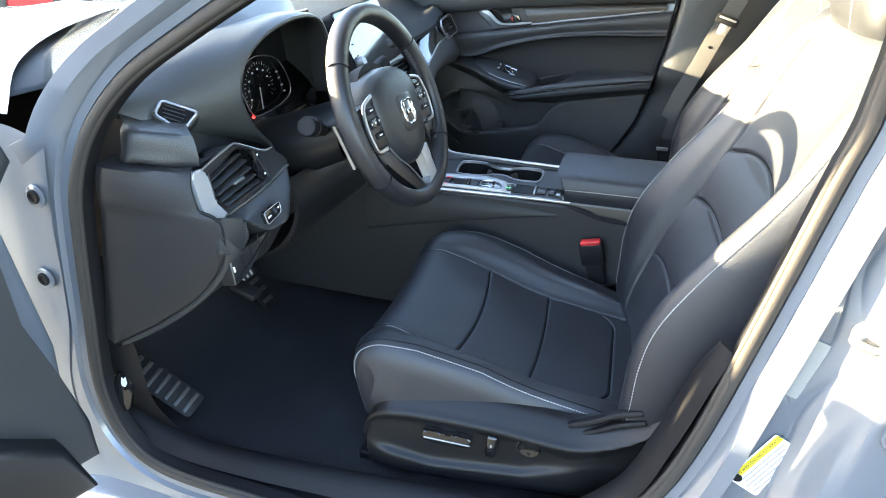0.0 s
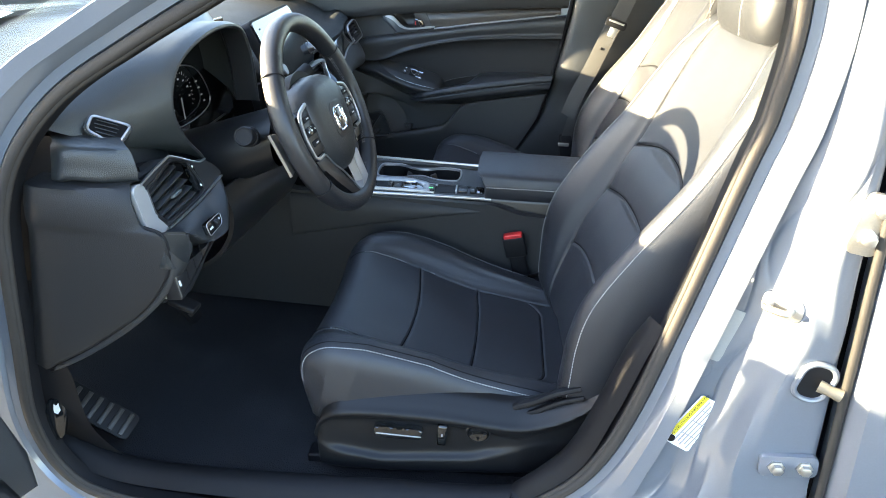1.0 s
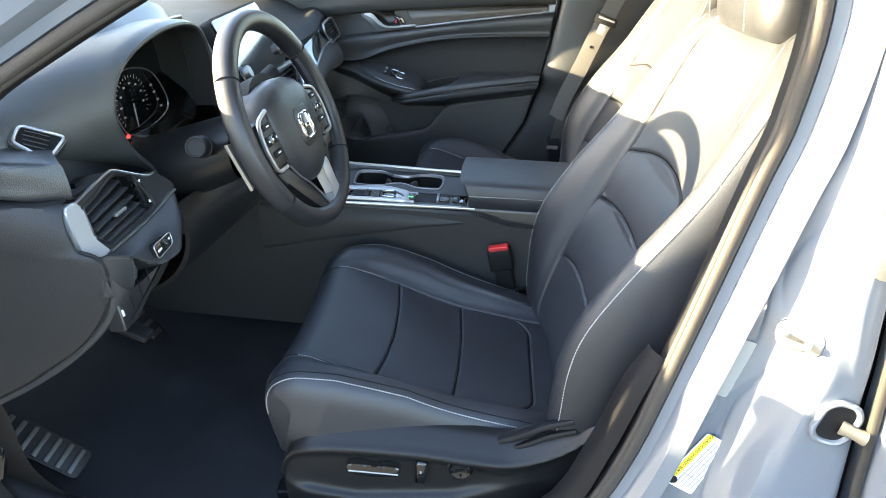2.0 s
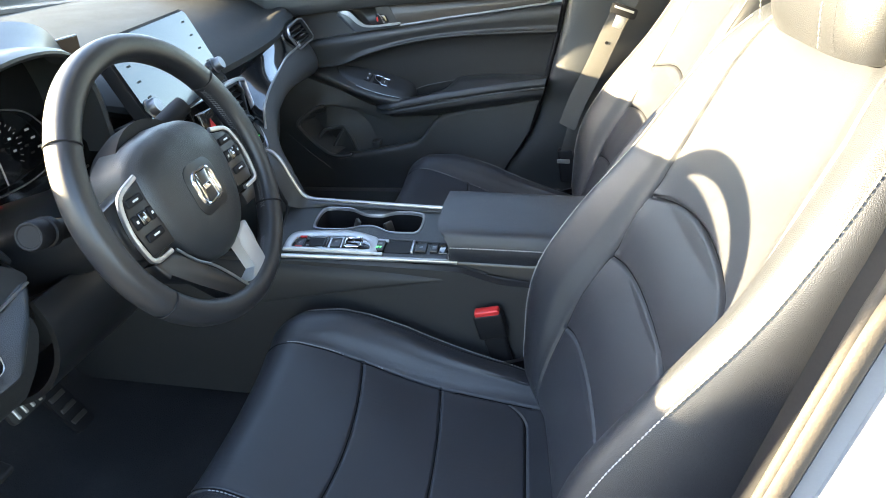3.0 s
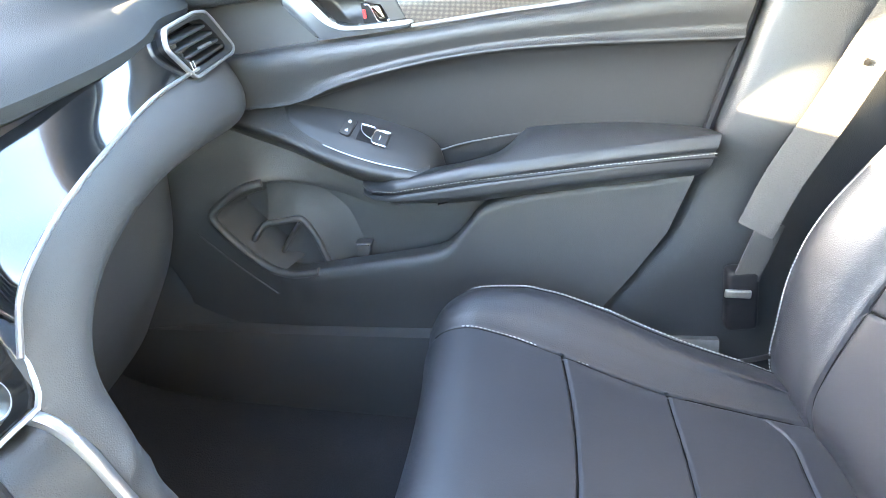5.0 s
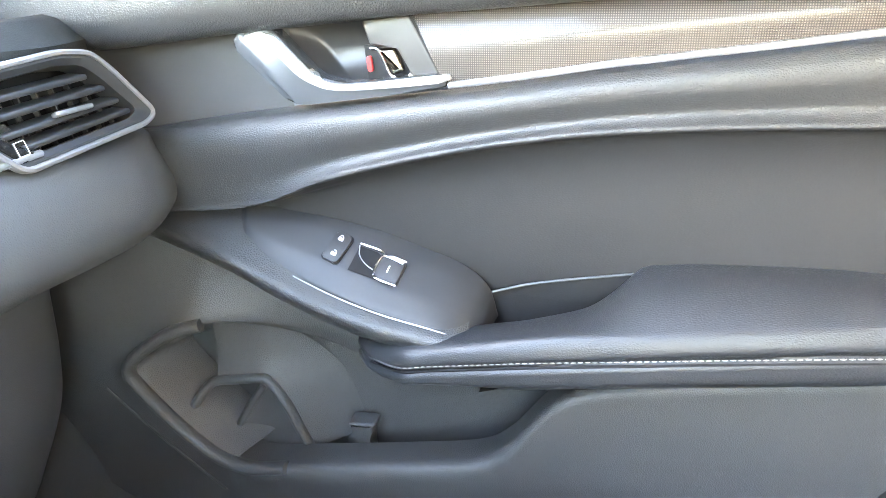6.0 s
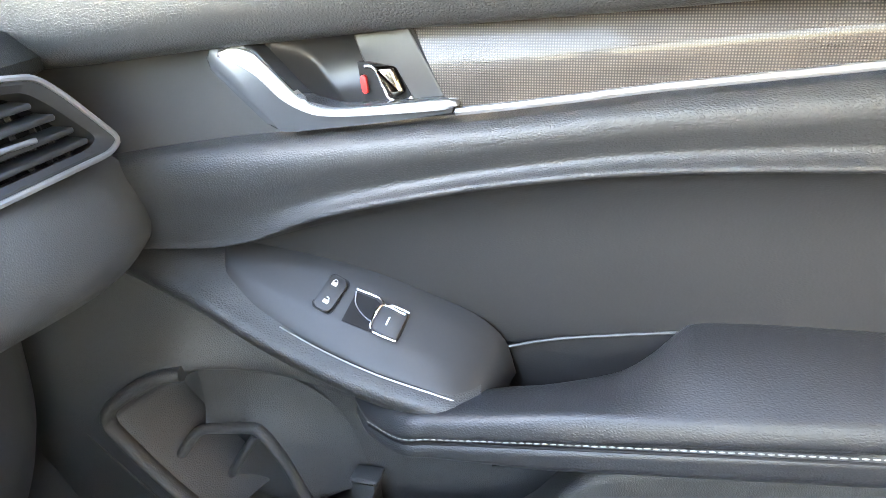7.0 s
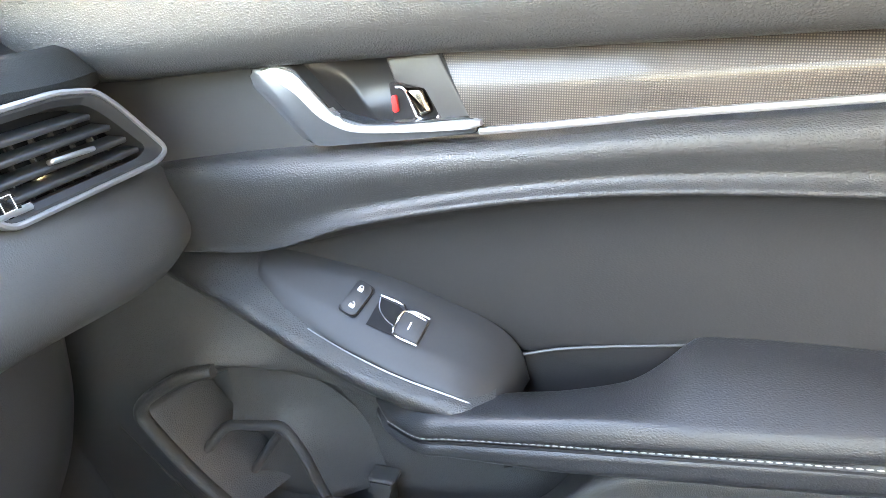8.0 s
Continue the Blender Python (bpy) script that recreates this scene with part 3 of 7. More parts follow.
    part("bottle_rib", tube([(-0.556, 1.690, 0.615), (-0.579, 1.690, 0.581), (-0.613, 1.689, 0.523)], 0.0, 24, 12, flat=(0.0042, 0.0052), up=(0, -1, 0), square=0.95), DOORHARD, d)
    Bc = cr(B, 50)
    Bc = Bc[Bc[:, 0] > -0.612]
    k = np.clip((Bc[:, :1] + 0.565) / 0.02, 0, 1)
    back_ = (1 - k) * np.c_[Bc[:, 0] + 0.01, np.interp(Bc[:, 0], [-0.62, -0.55], [1.678, 1.704]), Bc[:, 0] * 0 + 0.690] + k * np.c_[Bc[:, 0] + 0.06, Bc[:, 0] * 0 + 1.7215, Bc[:, 2] + 0.02]
    part("bottle_wall", sheet(np.stack([Bc, Bc * 0.75 + back_ * 0.25 + (0, 0.004, 0), Bc * 0.4 + back_ * 0.6 + (0, 0.005, 0), back_])), DOORHARD, d)
    part("bottle_cheek", sheet(patch([[(-0.557, 1.692, 0.610), (-0.582, 1.691, 0.570), (-0.612, 1.690, 0.520)], [(-0.550, 1.696, 0.606), (-0.562, 1.700, 0.566), (-0.57, 1.700, 0.518)], [(-0.546, 1.694, 0.602), (-0.530, 1.695, 0.572), (-0.512, 1.697, 0.528)]], 14, 12)), DOORHARD, d)
    part("pocket_rib", prism(soften([(-0.008, -0.01), (0.008, -0.01), (0.007, 0.018), (0.014, 0.034), (-0.018, 0.032), (-0.008, 0.018)], 0.006, 4), 0.02, axes((-0.456, 1.716, 0.545), (1, 0, 0), (0, -1, 0)), 0.004, 3), DOORHARD, d)
    part("speaker_edge", tube([(-0.722, 1.6605, 0.604), (-0.66, 1.6585, 0.549), (-0.597, 1.657, 0.500)], 0.0013, 20, 6), BANDGREY, d)
    # silver line, woven strip, handle
    def on_line(x, dz=0.0, y=1.69):
        return (x, y, float(np.interp(x, X, line)) + dz)
    part("silver_line", tube([on_line(x, 0.0030, 1.690) for x in np.linspace(-0.361, 0.04, 14)] + [(0.050, 1.694, 0.978), (0.058, 1.70, 0.986)], 0.0, 50, 10, flat=(0.0027, 0.0032), up=(0, -1, 0)), LINESILVER, d, "satin silver line")
    xs = np.linspace(-0.365, 0.058, 40)
    lean = 0.026
    tl = [(x - lean * (1 - i / 39), 1.700, float(np.interp(x - lean, X, low)) + 0.001) for i, x in enumerate(xs)]
    ml = [(x - lean * 0.5 * (1 - i / 39), 1.6935, float(np.interp(x, X, low)) * 0.5 + float(np.interp(x, X, line)) * 0.5 + 0.003) for i, x in enumerate(xs)]
    bl = [on_line(x, 0.0052, 1.694) for x in xs]
    part("woven_strip", sheet(patch([tl, ml, bl], 60, 14), thick=-0.003), WOVEN, d, "grey brown woven-pattern decor strip")
    base = [(-0.542, 0.944), (-0.538, 0.957), (-0.505, 0.958), (-0.470, 0.922), (-0.445, 0.917), (-0.364, 0.926), (-0.361, 0.9155), (-0.420, 0.907), (-0.482, 0.8985), (-0.495, 0.900)]
    part("handle_base", prism(soften(base, 0.005, 4), 0.018, out(1.704), 0.003, 3), HANDLEBASE, d, "blue grey handle surround")
    sweep = [(-0.5305, 0.950), (-0.527, 0.9545), (-0.510, 0.9555), (-0.501, 0.952), (-0.487, 0.939), (-0.472, 0.9245), (-0.462, 0.919), (-0.448, 0.9165), (-0.420, 0.9185), (-0.365, 0.9250), (-0.364, 0.9195), (-0.420, 0.9132), (-0.453, 0.9115), (-0.469, 0.9145), (-0.485, 0.9225), (-0.501, 0.937), (-0.517, 0.9460)]
    part("handle", prism([(a, b) for a, b, _ in cr([(a, b, 0) for a, b in sweep + sweep[:1]], 91)[:-1].tolist()], 0.009, out(1.6925), 0.0018, 3), HANDLESILVER, d, "satin silver inner handle")
    grid = []
    for v in np.linspace(0, 1, 18):
        a = cr([(-0.512, 0, 0.9565), (-0.488, 0, 0.937), (-0.470, 0, 0.921), (-0.450, 0, 0.9150)], 18)[int(round(v * 17))]
        b = np.array((-0.424, 0, 0.968 - 0.056 * v))
        row = []
        for u in np.linspace(0, 1, 24):
            p = a * (1 - u) + b * u
            top_z = float(np.interp(p[0], X, low)) + 0.002
            p[2] = top_z if v == 0 else min(p[2] + 0.010 * math.sin(math.pi * u) * (1 - v), top_z)
            p[1] = 1.700 + 0.022 * math.sin(math.pi * min(1, v * 0.95 + 0.03)) ** 0.6 * min(1.0, (u * 5)) ** 0.7
            row.append(p)
        grid.append(row)
    part("handle_bowl", sheet(np.array(grid)), BOWL, d, "dark recessed grip bowl")
    lp = [(-0.4335, 0.964), (-0.394, 0.9685), (-0.3675, 0.9195), (-0.391, 0.9175), (-0.403, 0.9450), (-0.4265, 0.9450)]
    part("lever_plate", prism(soften(lp, 0.0025, 3), 0.008, out(1.7055), 0.0016, 3), BANDGREY, d, "dark grey lever plate")
    part("plate_gap", prism([(-0.3945, 0.9690), (-0.3920, 0.9692), (-0.3630, 0.9170), (-0.3655, 0.9165)], 0.004, out(1.7010)), DARK, d)
    part("lock_well", prism([(-0.4335, 0.9450), (-0.404, 0.9460), (-0.391, 0.9165), (-0.430, 0.9125)], 0.004, out(1.7065)), DARK, d)
    part("lever_frame", tube([(-0.4275, 1.7005, 0.9425), (-0.421, 1.7000, 0.9415), (-0.414, 1.6990, 0.929), (-0.409, 1.6985, 0.9215), (-0.398, 1.6985, 0.920), (-0.394, 1.6990, 0.9235)], 0.0011, 30, 8, up=(0, -1, 0)), CHROME, d, "chrome lever edging")
    part("lock_lever", prism(soften([(-0.4205, 0.9425), (-0.4055, 0.9435), (-0.3985, 0.9260), (-0.4075, 0.9225)], 0.003, 4), 0.008, out(1.7035), 0.0032, 4), GUNMETAL, d, "polished bronze grey lock lever")
    part("lock_tab", prism(rounded(0.0040, 0.0125, 0.0016), 0.004, out(1.7030) @ pose(-0.4285, 0.9305, 0, 0, 0, 6), 0.001), RED, d, "red lock tab")
    return d


def taper(points, radii, n=48, seg=14, squash=0.75):
    """A rod of changing thickness."""
    p = cr(points, n)
    r = np.interp(np.linspace(0, 1, n), np.linspace(0, 1, len(radii)), radii)
    return tube(p, r, None, seg, up=(0, -1, 0))


GUNMETAL = material("bronze_grey_metal", (0.30, 0.26, 0.21), 0.18, metal=1.0, vary=0.1)
WOVEN = material("woven_metal_decor", (0.046, 0.039, 0.034), 0.36, metal=0.20, coat=0.35, vary=0.10)
wt = WOVEN.node_tree
tc_ = wt.nodes.new("ShaderNodeTexCoord")
chk = wt.nodes.new("ShaderNodeTexWave")
chk.wave_type, chk.bands_direction, chk.wave_profile = "BANDS", "X", "SIN"
chk.inputs["Scale"].default_value = 190.0
chz = wt.nodes.new("ShaderNodeTexWave")
chz.wave_type, chz.bands_direction, chz.wave_profile = "BANDS", "Z", "SIN"
chz.inputs["Scale"].default_value = 190.0
mul = wt.nodes.new("ShaderNodeMath")
mul.operation = "MULTIPLY"
wb = wt.nodes.new("ShaderNodeBump")
wb.inputs["Strength"].default_value, wb.inputs["Distance"].default_value = 0.32, 0.0006
for a in (chk, chz):
    wt.links.new(tc_.outputs["Object"], a.inputs["Vector"])
wt.links.new(chk.outputs["Fac"], mul.inputs[0])
wt.links.new(chz.outputs["Fac"], mul.inputs[1])
wt.links.new(mul.outputs[0], wb.inputs["Height"])
wt.links.new(wb.outputs[0], wt.nodes["Principled BSDF"].inputs["Normal"])
thread_mix = wt.nodes.new("ShaderNodeMix")
thread_mix.data_type = "RGBA"
thread_mix.inputs[6].default_value = (0.022, 0.018, 0.016, 1)
thread_mix.inputs[7].default_value = (0.130, 0.108, 0.092, 1)
wt.links.new(mul.outputs[0], thread_mix.inputs[0])
wt.links.new(thread_mix.outputs[2], wt.nodes["Principled BSDF"].inputs["Base Color"])
door_trim()

# ---- front seats ----


def groove(d, w):
    return np.exp(-(d / w) ** 2)


def normals(g):
    n = np.cross(np.gradient(g, axis=1), np.gradient(g, axis=0))
    return n / (np.linalg.norm(n, axis=2, keepdims=True) + 1e-12)


def seat_surface(path, sec, rows=150, cols=151, turn=1):
    """A padded seat face. path: (x, z) of its middle line; sec(s): half of its cross section as (across, out) pairs; turn: on which side its face lies."""
    line = cr(path, rows)
    t = np.gradient(line, axis=0)
    t /= np.linalg.norm(t, axis=1, keepdims=True)
    nrm = turn * np.c_[-t[:, 1], t[:, 0]]
    g = np.zeros((rows, cols, 3))
    vs = np.zeros((rows, cols))
    for i in range(rows):
        s = i / (rows - 1)
        half = np.array(sec(s), float)
        full = np.vstack([half[::-1] * (-1, 1), half[1:]])
        c = cr(full, cols)
        g[i, :, 0] = line[i, 0] + nrm[i, 0] * c[:, 1]
        g[i, :, 1] = c[:, 0]
        g[i, :, 2] = line[i, 1] + nrm[i, 1] * c[:, 1]
        vs[i] = c[:, 0]
    nn = normals(g)
    k = cols // 2
    if nn[rows // 2, k, 0] * nrm[rows // 2, 0] + nn[rows // 2, k, 2] * nrm[rows // 2, 1] < 0:
        nn = -nn
    return g, vs, nn


def front_seat(name, at, label, group, turn=0.0):
    """A padded leather and cloth car seat; its middle plane is y = 0 while it is built."""
    d = new(name)
    tagged(d, label, "car seat", group)
    d.location = (0, 0, 0)
    # cushion
    path = [(0.150, 0.452), (0.080, 0.452), (-0.080, 0.480), (-0.210, 0.524), (-0.284, 0.550), (-0.320, 0.558), (-0.351, 0.548), (-0.370, 0.518), (-0.376, 0.470), (-0.368, 0.400)]

    def sec(s):
        b = np.interp(s, [0, 0.15, 0.45, 0.62, 0.75, 0.9, 1.0], [0.018, 0.030, 0.042, 0.033, 0.010, -0.002, -0.004])
        w = np.interp(s, [0, 0.3, 0.62, 0.75, 1.0], [0.148, 0.156, 0.166, 0.160, 0.155])
        o = np.interp(s, [0, 0.3, 0.62, 0.78, 1.0], [0.215, 0.236, 0.258, 0.250, 0.235])
        return [(0, -0.008), (w * 0.6, -0.006), (w, 0.0), (w + 0.025, b * 0.7), (o - 0.045, b), (o - 0.018, b - 0.008), (o - 0.004, b - 0.03), (o, b - 0.07), (o, b - 0.12), (o - 0.015, b - 0.16)]
    g, v, nn = seat_surface(path, sec, 340, 401, -1)
    x = g[:, :, 0]
    s = np.linspace(0, 1, 340)[:, None] * np.ones((1, 401))
    w = np.interp(s, [0, 0.3, 0.62, 0.75, 1.0], [0.148, 0.156, 0.166, 0.160, 0.155])
    av = np.abs(v)
    inside = av < w
    front_fade = np.clip((0.80 - s) / 0.08, 0, 1)
    dep = 0.0050 * groove(av - w, 0.0024) * front_fade
    for x0, bow in ((-0.200, 0.014), (-0.066, 0.008)):
        xl = x0 + bow * (1 - (v / 0.165) ** 2)
        dep += 0.0048 * groove(x - xl, 0.0021) * (av < w + 0.003)
    rear = 0.080 - 0.055 * np.clip((av - 0.100) / 0.062, 0, 1) ** 2.5
    dep += 0.0040 * groove(x - rear, 0.0022) * (av < w)
    dep -= np.where(inside, 0.004 * np.sin(np.clip((x + 0.42) / 0.5, 0, 1) * math.pi) ** 0.5, 0)
    wr = np.zeros_like(x)
    for i in range(0, 340, 1):
        for j in range(0, 401, 4):
            wr[i, j:j + 4] = noise.noise(Vector((g[i, j, 0] * 9, g[i, j, 1] * 9, 3)))
    g = g - nn * dep[:, :, None] + nn * (wr * 0.0018)[:, :, None]
    far = np.clip((v - 0.172) / 0.05, 0, 1) * np.clip((0.80 - s) / 0.25, 0, 1)
    g[:, :, 1] += 0.020 * far
    g[:, :, 2] += 0.007 * far
    cols = np.where(v[120] < -0.157)[0][-1], np.where(v[120] > 0.157)[0][0]

    def crossing(field, j0, j1, step=5):
        """Where a seam's distance field changes its sign, column by column."""
        run = []
        for j in range(j0, j1, step):
            f = field[:, j]
            r = np.where(f[:-1] * f[1:] <= 0)[0]
            if len(r):
                r = r[0]
                k = f[r] / (f[r] - f[r + 1] + 1e-12)
                run.append(g[r, j] * (1 - k) + g[r + 1, j] * k + nn[r, j] * 0.0004)
        return np.array(run)
    lines = [crossing(x - (x0 + bow * (1 - (v / 0.165) ** 2)), cols[0], cols[1]) for x0, bow in ((-0.200, 0.014), (-0.066, 0.008))]
    lines.append(crossing(x - rear, cols[0], cols[1]))
    centre = part("cushion_centre", sheet(g[:, cols[0]:cols[1] + 1]), CLOTH, d, "black perforated cloth centre with sewn seams")
    for run in lines:
        part("seam", tube(run, 0.0011, None, 6), SEAM, centre)
    for sgn in (-1, 1):
        run = np.array([[np.interp(sgn * w[i, 0], v[i, 120:281], g[i, 120:281, k]) for k in range(3)] for i in range(30, 268, 3)])
        part("seam", tube(run + (0, 0, 0.0004), 0.0011, None, 6), SEAM, centre)
        part("stitching", stitches(run[44:74] + (0, sgn * 0.0035, 0.0016), 0.0054, 0.0040, 0.0009), THREAD, centre, "pale thread")
    for a, b in ((0, cols[0] + 1), (cols[1], 401)):
        bol = part("cushion_bolster", sheet(g[:, a:b]), LEATHER, d)
        crest = [j for j in range(b - a) if abs(v[120, a + j]) > 0.222]
        k = [j for j in crest if g[120, a + j, 2] > g[120, a:b, 2].max() - 0.02]
        k = k[-1] if a == 0 else k[0]
        run = g[28:300, a + k] + nn[28:300, a + k] * 0.0010
        part("stitching", stitches(run[::4], 0.0056, 0.0042, 0.0011), THREAD, bol, "pale thread")
        k2 = min(max(k + (6 if a == 0 else -6), 0), b - a - 1)
        part("seam_cord", tube(g[28:300:4, a + k2], 0.0010, None, 5), DARK, bol)
    # backrest
    bpath = [(0.120, 0.430), (0.105, 0.500), (0.150, 0.630), (0.208, 0.745), (0.268, 0.870), (0.306, 0.965), (0.345, 1.055), (0.372, 1.092), (0.410, 1.108), (0.450, 1.100)]

    knots = cr([(0, 0.008), (0.12, 0.026), (0.22, 0.050), (0.32, 0.062), (0.45, 0.056), (0.62, 0.032), (0.78, 0.014), (0.88, 0.004), (1.0, 0.0)], 60)
    wide_ = cr([(0, 0.252), (0.2, 0.264), (0.35, 0.268), (0.5, 0.267), (0.72, 0.252), (0.86, 0.215), (0.95, 0.17), (1.0, 0.12)], 60)

    def bsec(s):
        p = np.interp(s, knots[:, 0], knots[:, 1])
        w = np.interp(s, [0, 0.25, 0.6, 0.8, 1.0], [0.135, 0.160, 0.168, 0.155, 0.11])
        o = np.interp(s, wide_[:, 0], wide_[:, 1])
        dpt = np.interp(s, [0, 0.8, 0.92, 1.0], [0.15, 0.13, 0.06, 0.01])
        return [(0, -0.014), (w * 0.6, -0.010), (w, 0.0), (w + 0.25 * (o - w), p * 0.55), (w + 0.62 * (o - w), p), (o - 0.014, p - 0.006), (o, p * 0.5 - 0.02), (o + 0.002, -dpt * 0.5), (o - 0.006, -dpt), (o - 0.06, -dpt - 0.02), (0.05, -dpt - 0.025), (0.0, -dpt - 0.025)]
    g, v, nn = seat_surface(bpath, bsec, 340, 641)
    z = g[:, :, 2]
    s = np.linspace(0, 1, 340)[:, None] * np.ones((1, 641))
    w = np.interp(s, [0, 0.25, 0.6, 0.8, 1.0], [0.135, 0.160, 0.168, 0.155, 0.11])
    av = np.abs(v)
    frontal = np.zeros_like(v)
    frontal[:, 150:491] = 1
    dep = 0.006 * groove(av - w, 0.0030) * frontal * np.clip((0.93 - s) / 0.05, 0, 1)
    for z0, bow in ((0.612, -0.018), (0.740, -0.014), (0.836, -0.028)):
        zl = z0 - bow * (1 - (v / 0.165) ** 2)
        dep += 0.0060 * groove(z - zl, 0.0026) * (av < w + 0.002) * frontal
    dep -= np.where((av < w) & (frontal > 0), 0.005, 0) * (0.5 + 0.5 * np.cos(np.clip(av / w, 0, 1) * math.pi))
    for z0, z1 in ((0.612, 0.740), (0.740, 0.840)):
        puff = np.clip((z - 0.014 * (v / 0.165) ** 2 - z0) / (z1 - z0), 0, 1)
        dep -= 0.007 * np.sin(puff * math.pi) * (av < w) * frontal
    g = g - nn * dep[:, :, None]
    g[:, :, 0] -= 0.04 * v
    c0 = [j for j in range(150, 320) if v[160, j] < -0.162][-1]
    c1 = [j for j in range(320, 491) if v[160, j] > 0.162][0]
    centre = part("backrest_centre", sheet(g[:, c0:c1 + 1]), CLOTH, d, "black perforated cloth centre with curved seams")
    for z0, bow in ((0.612, -0.018), (0.740, -0.014), (0.836, -0.028)):
        run = crossing(z - (z0 - bow * (1 - (v / 0.165) ** 2)), c0, c1, 3)
        part("seam", tube(run, 0.0012, None, 6), SEAM, centre)
    for sgn in (-1, 1):
        lo, hi = (150, 320) if sgn < 0 else (320, 491)
        run = np.array([[np.interp(sgn * w[i, 0], v[i, lo:hi], g[i, lo:hi, k]) for k in range(3)] for i in range(20, 300, 3)])
        part("seam", tube(run + (-0.0004, 0, 0.0002), 0.0012, None, 6), SEAM, centre)
    side_l = part("backrest_bolster", sheet(g[:, :c0 + 1]), LEATHER, d)
    side_r = part("backrest_bolster", sheet(g[:, c1:]), LEATHER, d)
    for ob, sgn in ((side_l, -1), (side_r, 1)):
        j = c0 if sgn < 0 else c1
        best = [k for k in (range(0, c0) if sgn < 0 else range(c1, 641)) if abs(v[120, k]) > (0.256 if sgn < 0 else 0.236) and (k > 120 if sgn < 0 else k < 522)]
        k = best[-1] if sgn < 0 else best[0]
        run = g[16:300, k] + nn[16:300, k] * 0.0016
        part("stitching", stitches(run[::4], 0.0056, 0.0042, 0.0011), THREAD, ob, "pale thread")
    # headrest
    hg = []
    for k in np.linspace(0, 1, 26):
        zc = 1.072 + 0.20 * k
        e = math.sin(math.pi * min(1, max(0, k))) ** 0.22 if 0 < k < 1 else 0.03
        ring = []
        for a in np.linspace(0, 2 * math.pi, 56, endpoint=False):
            ca, sa = math.cos(a), math.sin(a)
            rx = 0.058 * (abs(ca) ** 0.6) * np.sign(ca) * (0.55 + 0.45 * e)
            ry = 0.138 * (abs(sa) ** 0.55) * np.sign(sa) * (0.62 + 0.38 * e)
            ring.append((0.380 + 0.10 * k * 0.2 + rx * e ** 0.5, ry, zc))
        hg.append(ring)
    hr = part("headrest", sheet(np.array(hg), closed=True), LEATHER, d)
    part("stitching", stitches([(0.326, 0.085, 1.090), (0.3215, 0.085, 1.13), (0.3245, 0.085, 1.18), (0.331, 0.085, 1.24)], 0.0056, 0.004, 0.0009), THREAD, hr)
    part("stitching", stitches([(0.326, -0.085, 1.090), (0.3215, -0.085, 1.13), (0.3245, -0.085, 1.18), (0.331, -0.085, 1.24)], 0.0056, 0.004, 0.0009), THREAD, hr)
    for y in (-0.06, 0.06):
        part("headrest_post", tube([(0.425, y, 1.02), (0.415, y, 1.12)], 0.006, 4, 10), CHROME, d)
    # side trims: sloping shelf, rounded lip, hollowed switch field, rear wing
    lip = cr([(-0.338, 0, 0.395), (-0.330, 0, 0.425), (-0.312, 0, 0.446), (-0.280, 0, 0.457), (-0.213, 0, 0.461), (-0.105, 0, 0.458), (-0.020, 0, 0.449), (0.032, 0, 0.447), (0.083, 0, 0.463), (0.126, 0, 0.488), (0.167, 0, 0.526), (0.200, 0, 0.562), (0.245, 0, 0.575)], 90)
    for sgn in (-1, 1):
        rows = []
        for i, (lx, _, zt) in enumerate(lip):
            hollow = 0.009 * np.clip((lx + 0.325) / 0.03, 0, 1) * np.clip((0.035 - lx) / 0.06, 0, 1)
            tip = np.clip((lx + 0.338) / 0.05, 0, 1) ** 0.5
            zb = np.interp(lx, [-0.34, -0.31, -0.216, -0.05, 0.0, 0.05, 0.25], [0.372, 0.362, 0.350, 0.366, 0.384, 0.400, 0.430])
            zl = np.interp(lx, [-0.34, -0.16, 0.11, 0.25], [0.318, 0.322, 0.345, 0.36])
            back = 0.012 * (1 - tip)
            wing = 0.010 * np.clip((lx - 0.03) / 0.06, 0, 1)
            sec_ = [(0.225, zt + 0.034 * tip), (0.240, zt + 0.030 * tip), (0.254, zt + 0.018 * tip), (0.266, zt + 0.006), (0.2735, zt), (0.2750, zt - 0.006), (0.2715 - wing * 0.5, zt - 0.013), (0.2700 - hollow - wing, zt - 0.024 * tip - 0.002),
                    (0.2690 - hollow - wing, zt * 0.5 + zb * 0.5), (0.2700 - hollow - wing, zb + 0.012), (0.2720 - wing, zb), (0.2700 - wing, zb * 0.5 + zl * 0.5), (0.2640 - wing, zl), (0.250, zl - 0.012)]
            rows.append([(lx - (0.004 if k in (4, 5) else 0) * (1 - tip), sgn * (u - back), z) for k, (u, z) in enumerate(sec_)])
        part("side_trim", sheet(np.stack([cr(r, 60) for r in rows])), TRIMBLACK, d, "black plastic side trim")
    # dark belt lying folded beside the cushion
    fold = [(0.020, -0.240, 0.470), (0.055, -0.246, 0.490), (0.088, -0.250, 0.512), (0.130, -0.254, 0.530)]
    part("belt_fold", tube(fold, 0.0, 24, 12, flat=(0.006, 0.011), up=(0, -1, 0.4)), DARK, d, "folded black belt webbing")
    part("belt_fold", tube([(x + 0.006, y - 0.004, z - 0.016) for x, y, z in fold], 0.0, 24, 12, flat=(0.005, 0.008), up=(0, -1, 0.4)), DARK, d)
    part("base_frame", rbox((0.50, 0.44, 0.12), pose(-0.11, 0, 0.345), 0.03), DARK, d)
    for y in (-0.2, 0.2):
        part("seat_rail", rbox((0.55, 0.04, 0.05), pose(-0.10, y, 0.275), 0.006), DARK, d)
    d.location = (0, 0, 0)
